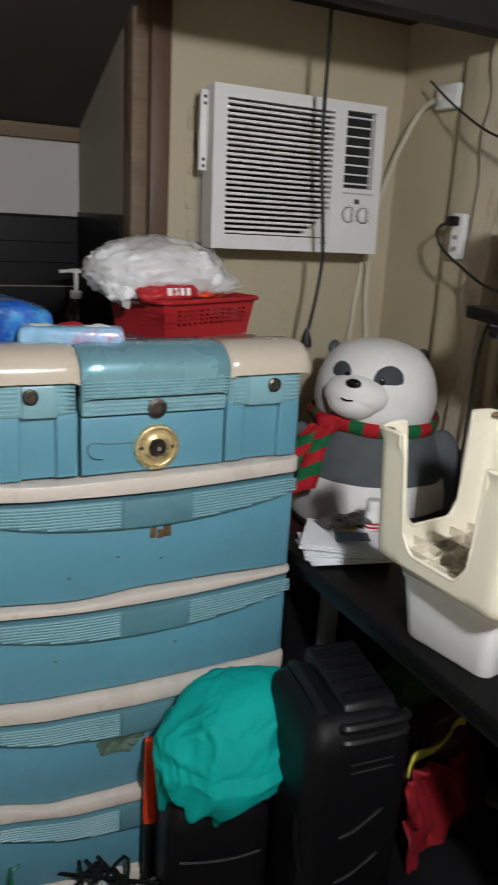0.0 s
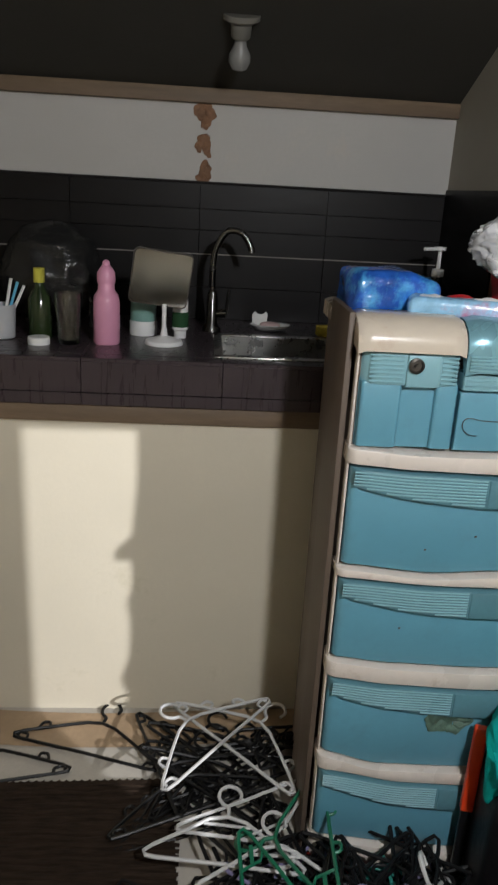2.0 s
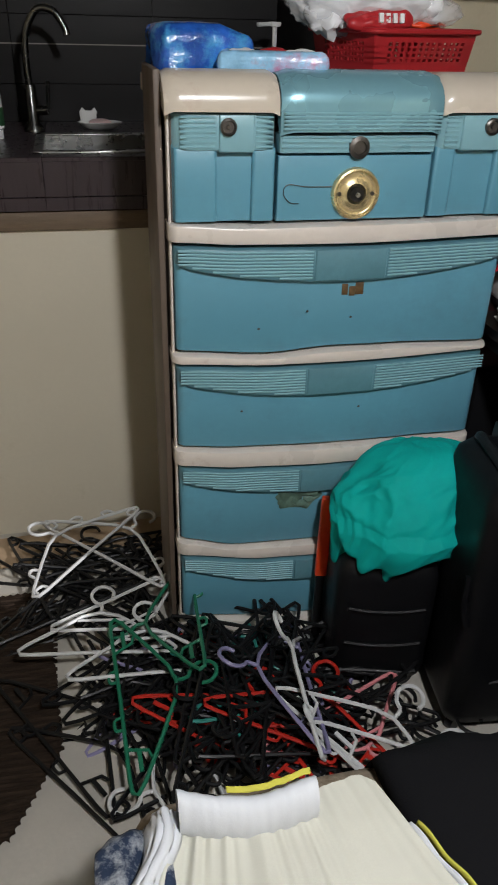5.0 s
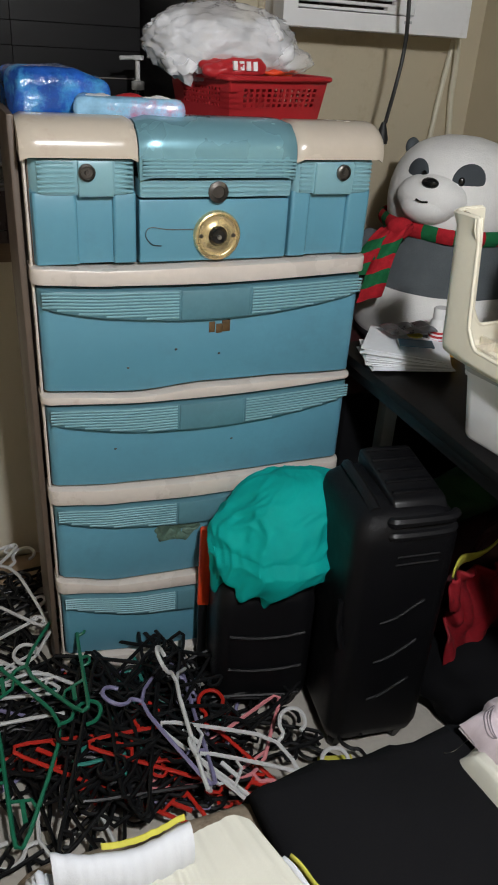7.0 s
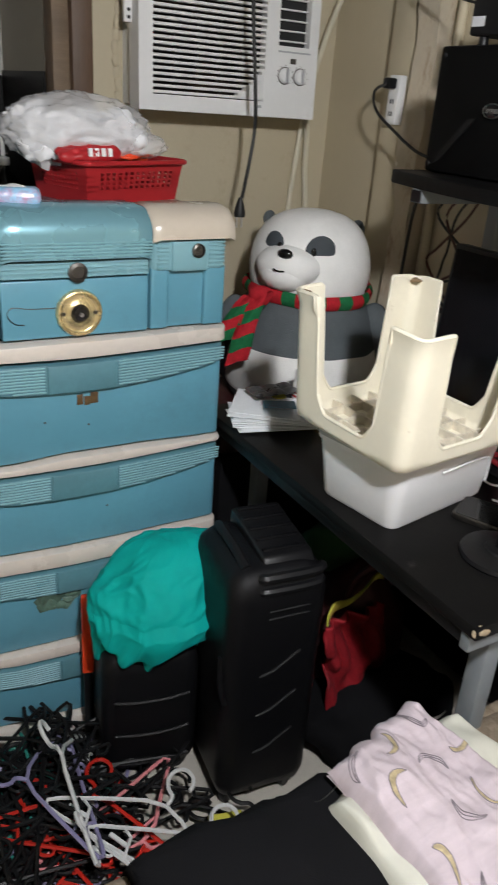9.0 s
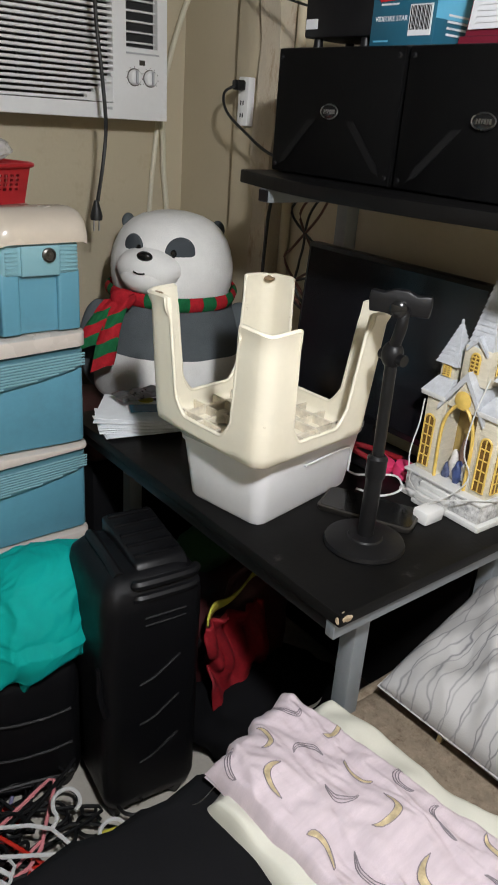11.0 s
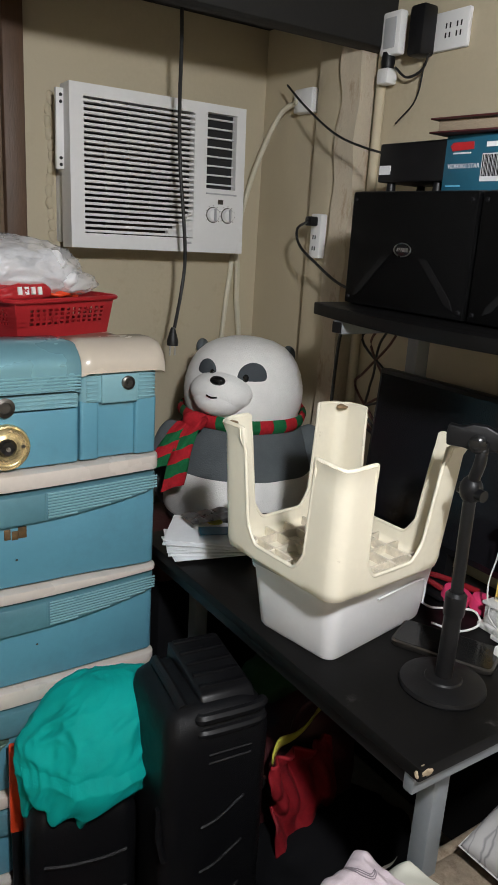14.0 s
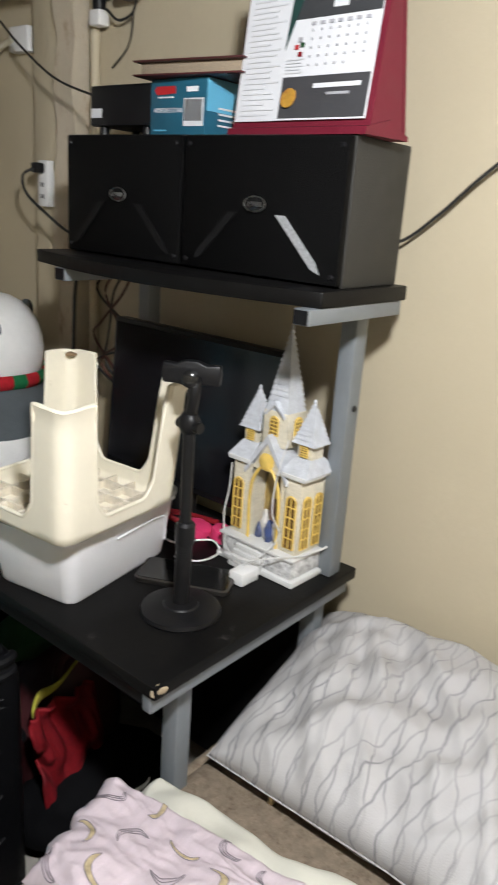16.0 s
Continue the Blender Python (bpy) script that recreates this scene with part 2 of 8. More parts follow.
def prism(bm, poly, lo, hi, axis="y", bevel=0.0):
    """A polygon in the plane across the axis, drawn out from lo to hi."""
    def P(a, b, c):
        return {"x": (c, a, b), "y": (a, c, b), "z": (a, b, c)}[axis]
    A = [bm.verts.new(P(a, b, lo)) for a, b in poly]
    B = [bm.verts.new(P(a, b, hi)) for a, b in poly]
    n = len(poly)
    fs = [bm.faces.new(A), bm.faces.new(B[::-1])]
    for i in range(n):
        fs.append(bm.faces.new((A[i], B[i], B[(i + 1) % n], A[(i + 1) % n])))
    bmesh.ops.recalc_face_normals(bm, faces=fs)
    if bevel:
        bmesh.ops.bevel(bm, geom=list({e for f in fs for e in f.edges}), offset=bevel, segments=2, affect="EDGES", profile=0.5)


def sheet(bm, fn, nu, nv, thick=0.0, closed_u=False):
    """A surface fn(u, v) with u, v from 0 to 1; thick gives it a back."""
    def grid(off):
        V = []
        for i in range(nu if closed_u else nu + 1):
            row = []
            for j in range(nv + 1):
                u, v = i / nu, j / nv
                p = Vector(fn(u, v))
                if off:
                    e = 1e-3
                    du = Vector(fn(min(1, u + e), v)) - Vector(fn(max(0, u - e), v))
                    dv = Vector(fn(u, min(1, v + e))) - Vector(fn(u, max(0, v - e)))
                    nn = du.cross(dv)
                    if nn.length > 1e-12:
                        p = p - nn.normalized() * off
                row.append(bm.verts.new(p))
            V.append(row)
        return V
    A = grid(0)
    fs = []
    m = nu if closed_u else nu
    for i in range(m):
        R, S = A[i], A[(i + 1) % len(A)]
        for j in range(nv):
            fs.append(bm.faces.new((R[j], S[j], S[j + 1], R[j + 1])))
    if thick:
        B = grid(thick)
        for i in range(m):
            R, S = B[i], B[(i + 1) % len(B)]
            for j in range(nv):
                bm.faces.new((R[j], R[j + 1], S[j + 1], S[j]))
        for j in range(nv):
            bm.faces.new((A[0][j], A[0][j + 1], B[0][j + 1], B[0][j]))
            bm.faces.new((A[-1][j], B[-1][j], B[-1][j + 1], A[-1][j + 1]))
        for i in range(len(A) - 1):
            bm.faces.new((A[i][0], B[i][0], B[i + 1][0], A[i + 1][0]))
            bm.faces.new((A[i][-1], A[i + 1][-1], B[i + 1][-1], B[i][-1]))


def blob(bm, c, r, amp=0.0, scale=8.0, sub=4, seed=0.0, flat=None, m=None):
    """A rounded lump with uneven surface; flat: height below which it is pressed flat."""
    t = bmesh.ops.create_icosphere(bm, subdivisions=sub, radius=1)
    for v in t["verts"]:
        p = v.co.copy()
        q = Vector((p.x * r[0], p.y * r[1], p.z * r[2]))
        if amp:
            d = noise.fractal((q + Vector((seed, seed * 1.7, 0))) * scale, 1.0, 2.0, 3)
            q += p * (amp * d)
        q += Vector(c)
        if flat is not None and q.z < flat:
            q.z = flat
        v.co = (m @ q) if m else q
    return t["verts"]


def smooth_faces(me, angle=40):
    for p in me.polygons:
        p.use_smooth = True
    me.set_sharp_from_angle(angle=radians(angle))


def as_mesh(name, bm, material, angle=40):
    bmesh.ops.recalc_face_normals(bm, faces=bm.faces[:])
    me = bpy.data.meshes.new(name)
    bm.to_mesh(me)
    bm.free()
    smooth_faces(me, angle)
    for x in (material if isinstance(material, (list, tuple)) else [material]):
        me.materials.append(x)
    return me


def part(name, bm, material, parent, label="", angle=40):
    ob = new(name, as_mesh(name, bm, material, angle))
    ob.parent = parent
    if label:
        ob["label"] = label
    return ob


def thing(name, label, category, m=None, group="", kind=""):
    ob = new(name)
    ob.empty_display_size = 0.05
    if m is not None:
        ob.matrix_world = m if isinstance(m, Matrix) else Matrix.Translation(m)
    return tagged(ob, label, category, group, kind)


def solid(name, bm, material, label, category, group="", kind="", m=None, angle=40):
    ob = new(name, as_mesh(name, bm, material, angle))
    if m is not None:
        ob.matrix_world = m if isinstance(m, Matrix) else Matrix.Translation(m)
    return tagged(ob, label, category, group, kind)


def B():
    return bmesh.new()


def smooth_path(pts, n=6):
    """Catmull-Rom through points."""
    P = [Vector(p) for p in pts]
    P = [2 * P[0] - P[1]] + P + [2 * P[-1] - P[-2]]
    out = []
    for i in range(1, len(P) - 2):
        for k in range(n):
            t = k / n
            a, b, c, d = P[i - 1], P[i], P[i + 1], P[i + 2]
            out.append(0.5 * ((2 * b) + (c - a) * t + (2 * a - 5 * b + 4 * c - d) * t * t + (3 * b - a - 3 * c + d) * t ** 3))
    out.append(P[-2])
    return out


# ---- the room ----
RW = 1.16      # right wall
AW = 2.12      # wall with the air conditioner
SW = 2.60      # wall behind the sink
CEIL = 1.94


def setting(name, label, category, boxes, material, bevel=0.0):
    bm = B()
    for b in boxes:
        bx(bm, *b, bevel=bevel)
    return solid(name, bm, material, label, category, kind="structure")


floor = setting("floor", "worn greyish beige vinyl floor", "floor", [(-1.5, 2.8, -1.7, 2.7, -0.1, 0)], M["floor"])
bm = B()
sheet(bm, lambda u, v: (-1.4 + 1.5 * u, 1.855 + 0.13 * v + 0.012 * math.sin(u * 9), 0.004), 30, 2)
solid("trim", bm, M["tan_strip"], "tan strip of bare floor along the sink wall", "floor", kind="structure")
# wall round the air conditioner, with its opening
setting("wall_north", "stained cream painted wall round the air conditioner", "wall",
        [(0.37, 0.54, AW, AW + 0.1, 0, CEIL), (1.01, RW, AW, AW + 0.1, 0, CEIL), (0.54, 1.01, AW, AW + 0.1, 0, 1.345), (0.54, 1.01, AW, AW + 0.1, 1.70, CEIL)], M["wall"])
# the slot out of view is added to frame the patch light
setting("wall_east", "cream painted wall beside the bed and desk, with an added slot for the patch light", "wall", [(RW, RW + 0.03, -0.049, AW + 0.1, 0, CEIL), (RW, RW + 0.03, -1.6, -0.182, 0, CEIL), (RW, RW + 0.03, -0.182, -0.049, 0, 1.17), (RW, RW + 0.03, -0.182, -0.049, 1.52, CEIL)], M["wall"])
# unseen cutout in the slot; its notches shape the patch's edges
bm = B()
mask_edge = [(-0.030, 1.16), (-0.056, 1.16), (-0.060, 1.19), (-0.054, 1.205), (-0.062, 1.225), (-0.053, 1.245), (-0.052, 1.28), (-0.056, 1.295), (-0.050, 1.31), (-0.052, 1.335), (-0.067, 1.340), (-0.067, 1.349), (-0.051, 1.356), (-0.046, 1.40), (-0.046, 1.443), (-0.12, 1.466), (-0.20, 1.491), (-0.20, 1.54), (-0.030, 1.54)]
prism(bm, mask_edge, RW - 0.006, RW - 0.002, axis="x")
solid("light_patch_mask", bm, M["wall"], "unseen cutout added to shape the light patch on the sink panel", "curtain", kind="structure")
# added walls that enclose the unseen patch light
setting("lamp_box_wall_north", "plain cream wall added to enclose the patch light", "wall", [(RW + 0.03, 2.7, 0.38, 0.48, 0, CEIL)], M["wall"])
setting("lamp_box_wall_east", "plain cream end wall added to enclose the patch light", "wall", [(2.7, 2.8, -1.7, 0.48, 0, CEIL)], M["wall"])
setting("wall_south", "plain cream painted wall behind the bed", "wall", [(-1.5, 2.7, -1.7, -1.6, 0, CEIL)], M["wall"])
setting("wall_west", "plain cream painted side wall", "wall", [(-1.5, -1.4, -1.6, SW + 0.1, 0, CEIL)], M["wall"])
setting("wall_sink", "wall behind the kitchen sink, white above dark tiles", "wall", [(-1.4, 0.45, SW, SW + 0.1, 0, CEIL)], M["white_wall"])
setting("wall_niche", "grey board side of the sink niche", "wall", [(0.36, 0.40, AW + 0.04, SW, 1.40, CEIL)], M["grey_board"])
setting("wall_niche_lower", "dark tiled side of the sink niche", "wall", [(0.355, 0.40, AW + 0.04, SW, 0, 1.40)], M["tile"])
bm = B()
prism(bm, [(SW, 1.63), (SW, 1.70), (1.9, CEIL + 0.07), (1.9, CEIL)], -1.4, 0.37, axis="x")
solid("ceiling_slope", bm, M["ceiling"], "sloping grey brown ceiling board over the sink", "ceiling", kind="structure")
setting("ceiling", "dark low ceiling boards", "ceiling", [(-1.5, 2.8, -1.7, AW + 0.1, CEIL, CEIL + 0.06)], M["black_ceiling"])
setting("beam", "brown wooden batten under the sloping ceiling", "beam", [(-1.4, 0.36, SW - 0.025, SW, 1.595, 1.635)], M["beam_wood"], 0.003)
setting("post", "dark brown wooden door post beside the air conditioner", "post", [(0.40, 0.45, AW - 0.05, AW - 0.002, 1.0, CEIL)], M["dark_wood"], 0.004)
setting("post_board", "raw wooden board behind the dark post", "post", [(0.36, 0.40, AW - 0.03, AW + 0.04, 0, CEIL)], M["beam_wood"], 0.003)
setting("ceiling_beam", "black wooden beam under the ceiling before the air conditioner", "beam", [(0.30, RW, 1.60, 1.66, 1.815, CEIL)], M["black_ceiling"], 0.004)
setting("pilaster", "cream painted flat batten in the room corner", "post", [(1.125, RW - 0.002, 1.72, 1.83, 0, CEIL)], M["wall"], 0.003)

# rough timber column
bm = B()
bx(bm, 1.108, RW - 0.002, 1.652, 1.718, 0, CEIL)
bmesh.ops.subdivide_edges(bm, edges=[e for e in bm.edges if abs(e.verts[0].co.z - e.verts[1].co.z) > 1], cuts=90, use_grid_fill=True)
for v in bm.verts:
    if v.co.x < 1.12:
        v.co.x += 0.012 * noise.noise(v.co * 9)
        v.co.y += 0.012 * noise.noise(v.co * 11 + Vector((5, 0, 0)))
solid("column", bm, M["rough_timber"], "rough paint-splashed timber column in the corner", "post", kind="structure")

# ---- sink counter ----
CT = 0.985
setting("wall_counter", "cream painted panel below the sink counter", "wall", [(-1.4, 0.34, 2.0, 2.05, 0, 0.90)], M["panel"])
bm = B()
bx(bm, -1.4, -0.33, 1.985, 2.16, 0.872, CT - 0.012)
bx(bm, -1.4, -0.33, 2.16, SW, 0.872, CT - 0.012)
bx(bm, 0.06, 0.35, 1.985, SW, 0.872, CT - 0.012)
bx(bm, -0.33, 0.06, 1.985, 2.03, 0.872, CT - 0.012)
bx(bm, -0.33, 0.06, 2.34, SW, 0.872, CT - 0.012)
counter = solid("counter", bm, M["grout"], "sink counter of dark brown glazed tiles", "counter", kind="structure")
setting("counter_batten", "brown wooden batten below the tiled counter", "trim", [(-1.4, 0.34, 1.988, 2.0, 0.828, 0.87)], M["beam_wood"], 0.002)
# steel sink basin set into the counter
sink = thing("sink", "stainless steel sink basin set in the tiled counter", "sink", (0, 0, 0))
bm = B()
x0, x1, y0, y1, zt, zb = -0.33, 0.06, 2.03, 2.34, CT + 0.004, CT - 0.10
for b in ((x0, x1, y0, y0 + 0.025, zt - 0.006, zt), (x0, x1, y1 - 0.03, y1, zt - 0.006, zt), (x0, x0 + 0.02, y0, y1, zt - 0.006, zt), (x1 - 0.02, x1, y0, y1, zt - 0.006, zt)):
    bx(bm, *b, bevel=0.002)
part("rim", bm, M["steel"], sink)
bm = B()
for b in ((x0 + .018, x1 - .018, y0 + .022, y0 + .026, zb, zt - .002), (x0 + .018, x1 - .018, y1 - .03, y1 - .026, zb, zt - .002), (x0 + .018, x0 + .022, y0 + .022, y1 - .026, zb, zt - .002), (x1 - .022, x1 - .018, y0 + .022, y1 - .026, zb, zt - .002), (x0 + .018, x1 - .018, y0 + .022, y1 - .026, zb - .004, zb)):
    bx(bm, *b)
part("bowl", bm, M["steel"], sink)

# faucet
fa = thing("faucet", "tall chrome gooseneck kitchen faucet with a side lever", "faucet", (-0.335, 2.39, CT))
bm = B()
lathe(bm, [(0.026, 0), (0.026, 0.008), (0.016, 0.02), (0.015, 0.10), (0.012, 0.11)], 20)
part("body", bm, M["chrome"], fa)
bm = B()
tube(bm, smooth_path([(0, 0, 0.1), (-0.002, -0.002, 0.16), (0.004, -0.004, 0.225), (0.035, -0.012, 0.275), (0.075, -0.022, 0.272), (0.098, -0.028, 0.238), (0.102, -0.03, 0.222)]), 0.009, 10)
part("spout", bm, M["chrome"], fa)
bm = B()
tube(bm, [(0.012, 0, 0.05), (0.04, -0.005, 0.052)], 0.012, 10)
tube(bm, [(0.04, -0.005, 0.052), (0.045, -0.01, 0.12)], 0.005, 8)
part("lever", bm, M["chrome"], fa)

# ceiling bulb over the sink
cb = thing("ceiling_bulb", "unlit white light bulb in a round ceiling socket", "light bulb", pose(-0.29, 2.30, 1.768, 24, 0, 0))
bm = B()
lathe(bm, [(0.045, 0), (0.045, -0.012), (0.026, -0.022), (0.024, -0.05), (0.02, -0.055)], 24)
part("socket", bm, mat("dull_socket", (0.13, 0.125, 0.11), 0.6), cb)
bm = B()
lathe(bm, [(0.014, -0.055), (0.016, -0.07), (0.027, -0.09), (0.028, -0.105), (0.02, -0.122), (0.004, -0.129)], 20)
# white glass coloured grey: the bulb's shade is put into the colour
part("bulb", bm, mat("shaded_milky_glass", (0.20, 0.20, 0.195), 0.25, var=0.05), cb)

# ---- drawer cabinet ----
CX0, CX1, CF, CBK = -0.095, 0.535, 1.505, 1.88
cab = thing("drawer_cabinet", "blue and cream plastic drawer cabinet with a lift-up top", "cabinet", (0, 0, 0))


def bow(x, a=0.014):
    """How far the cabinet's front swells out at x."""
    u = (x - CX0) / (CX1 - CX0)
    return a * math.sin(math.pi * min(1, max(0, u)))


def along(prof, x):
    """Height at x of an edge that sags: one number, or (share of the width, height) pairs."""
    if not isinstance(prof, (list, tuple)):
        return prof
    u = min(1, max(0, (x - CX0) / (CX1 - CX0)))
    for (a, za), (b, zb) in zip(prof, prof[1:]):
        if u <= b:
            k = (u - a) / (b - a)
            k = k * k * (3 - 2 * k)
            return za + (zb - za) * k
    return prof[-1][1]


def front_slab(bm, x0, x1, ztop, zbot, y_front, y_back, n=22, swell=0.014, dip=0.0, edge=0.012):
    """A slab with a swelling front; dip: how far its lower edge sinks mid-way; edge: rounding of its ends."""
    rows = []
    ends = [edge / (x1 - x0) * (1 - math.cos(math.pi / 2 * k / 7)) for k in range(8)]
    shares = sorted(set(ends + [1 - e for e in ends] + [i / n for i in range(1, n) if ends[-1] < i / n < 1 - ends[-1]]))
    for u in shares:
        x = x0 + (x1 - x0) * u
        e = min(u, 1 - u) * (x1 - x0)
        cut = 0.0
        if e < edge:
            cut = edge - math.sqrt(max(0, edge * edge - (edge - e) ** 2))
        yf = y_front - bow(x, swell) + cut
        zt = along(ztop, x)
        zb = along(zbot, x) - (dip * math.sin(math.pi * u) ** 0.7 if dip else 0)
        r = min(0.004, (zt - zb) * 0.4)
        rows.append([bm.verts.new(p) for p in ((x, y_back, zt), (x, yf + r, zt), (x, yf + r * 0.3, zt - r * 0.3), (x, yf, zt - r), (x, yf, zb + r), (x, yf + r * 0.3, zb + r * 0.3), (x, yf + r, zb), (x, y_back, zb))])
    for A, C in zip(rows, rows[1:]):
        for j in range(8):
            bm.faces.new((A[j], C[j], C[(j + 1) % 8], A[(j + 1) % 8]))
    bm.faces.new(rows[0])
    bm.faces.new(rows[-1][::-1])


def ribs(bm, x0, x1, top, depth, y_front, count, dip, swell=0.014, n=20):
    """Fine raised lines that run along the front and follow its swell; the lower ones die out towards the ends."""
    for k in range(count):
        off = 0.002 + (k + 0.5) * (depth + dip) / count
        pts = []
        for i in range(n + 1):
            x = x0 + (x1 - x0) * i / n
            u = min(1, max(0, (x - CX0) / (CX1 - CX0)))
            if off < depth + dip * math.sin(math.pi * u) ** 0.7 - 0.002:
                pts.append((x, y_front - bow(x, swell) - 0.0006, along(top, x) - off))
        if len(pts) > 1:
            tube(bm, pts, 0.0021, 5)


bm = B()
bx(bm, CX0 + 0.004, CX0 + 0.016, CF + 0.02, CBK, 0.0, 1.12, 0.003)
bx(bm, CX1 - 0.016, CX1 - 0.004, CF + 0.02, CBK, 0.0, 1.12, 0.003)
bx(bm, CX0 + 0.016, CX1 - 0.016, CBK - 0.012, CBK, 0.0, 1.12)
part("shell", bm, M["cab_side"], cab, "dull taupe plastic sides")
# black backing: the gaps' shade is put into its colour
bm = B()
bx(bm, CX0 + 0.016, CX1 - 0.016, CF + 0.03, CF + 0.06, 0.01, 1.10)
part("inner_frame", bm, M["black_gap"], cab, "dark gap behind the drawers")
bm = B()
bx(bm, CX0 - 0.002, CX0 + 0.003, CF + 0.012, CF + 0.032, 0.03, 1.122, 0.003)
part("front_edge", bm, M["cream_pl"], cab)
# upright coloured black in place of the shaded gap beside the drawers
bm = B()
bx(bm, CX1 - 0.014, CX1 - 0.004, CF + 0.02, CF + 0.05, 0.03, 0.92, 0.003)
part("front_edge", bm, M["black_gap"], cab, "black strip standing in for the shaded side gap")
# cream rails between the drawers, warped with age: their upper and lower edges
RAILS = [([(0, 0.950), (0.2, 0.944), (0.5, 0.946), (1, 0.947)], [(0, 0.921), (0.2, 0.916), (0.5, 0.914), (1, 0.917)]),
         ([(0, 0.714), (0.28, 0.703), (0.47, 0.711), (0.65, 0.709), (1, 0.699)], [(0, 0.697), (0.3, 0.689), (0.6, 0.688), (1, 0.689)]),
         ([(0, 0.512), (0.2, 0.503), (0.5, 0.498), (0.75, 0.495), (1, 0.490)], [(0, 0.478), (0.2, 0.468), (0.5, 0.462), (1, 0.457)]),
         ([(0, 0.286), (0.2, 0.260), (0.5, 0.257), (1, 0.250)], [(0, 0.254), (0.3, 0.231), (0.5, 0.227), (1, 0.222)]),
         ([(0, 0.068), (0.3, 0.053), (0.5, 0.042), (1, 0.034)], 0.0)]
for zt, zb in RAILS:
    bm = B()
    front_slab(bm, CX0 - 0.004, CX1 + 0.001, zt, zb, CF - 0.008, CF + 0.05, n=40, swell=0.016, edge=0.02)
    part("rail", bm, M["cream_pl"], cab, "cream plastic rail")


def shifted(prof, d):
    return [(u, z + d) for u, z in prof]


# drawers
for (_, above), (below, _) in zip(RAILS, RAILS[1:]):
    top, bottom = shifted(above, -0.008), shifted(below, 0.007)
    bm = B()
    front_slab(bm, CX0 + 0.005, CX1 - 0.003, shifted(top, -0.004), bottom, CF + 0.002, CF + 0.04, n=40, swell=0.012, edge=0.014)
    dface = part("drawer", bm, M["blue"], cab, "blue plastic drawer")
    # dark band under paler ribs paints the shade between them
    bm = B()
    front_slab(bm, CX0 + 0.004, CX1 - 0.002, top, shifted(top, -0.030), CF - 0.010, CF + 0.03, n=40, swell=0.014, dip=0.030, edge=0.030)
    part("grip_band", bm, M["blue_band"], dface, "ribbed blue grip, darkened between its ribs")
    for xa, xb in ((CX0 + 0.010, 0.152), (0.294, CX1 - 0.008)):
        bm = B()
        ribs(bm, xa, xb, top, 0.029, CF - 0.0095, 10, 0.029)
        part("rib", bm, M["blue_rib"], dface)["kind"] = "stuff"
    bm = B()
    front_slab(bm, 0.156, 0.290, shifted(top, -0.001), shifted(top, -0.057), CF - 0.0128, CF + 0.02, swell=0.014, edge=0.003)
    part("handle_plate", bm, M["blue_plate"], dface, "plain worn handle plate")
# worn label on the top drawer and specks on the fronts
bm = B()
for x0, x1, z0, z1 in ((0.214, 0.226, 0.817, 0.838), (0.228, 0.240, 0.815, 0.833), (0.240, 0.256, 0.817, 0.840)):
    bx(bm, x0, x1, CF - 0.0115, CF - 0.0085, z0, z1, 0.001)
tag_o = part("label_plate", bm, mat("torn_brown_label", (0.13, 0.075, 0.03), 0.5, var=0.5, scale=60), cab, "torn brown sticker")
bm = B()
blob(bm, (0.160, CF - 0.0105, 0.378), (0.050, 0.0016, 0.029), 0.012, 40, 4, 3)
part("sticker_mark", bm, mat("olive_stain", (0.10, 0.17, 0.13), 0.6, var=0.4, scale=40), cab, "peeled olive sticker mark")
for px, pz in ((0.032, 0.592), (0.27, 0.585), (0.15, 0.79), (0.235, 0.775), (0.06, 0.76)):
    bm = B()
    blob(bm, (px, CF - 0.002 - bow(px, 0.012), pz), (0.0028, 0.001, 0.0022), 0, 1, 2)
    part("speck", bm, M["dark_metal"], cab)
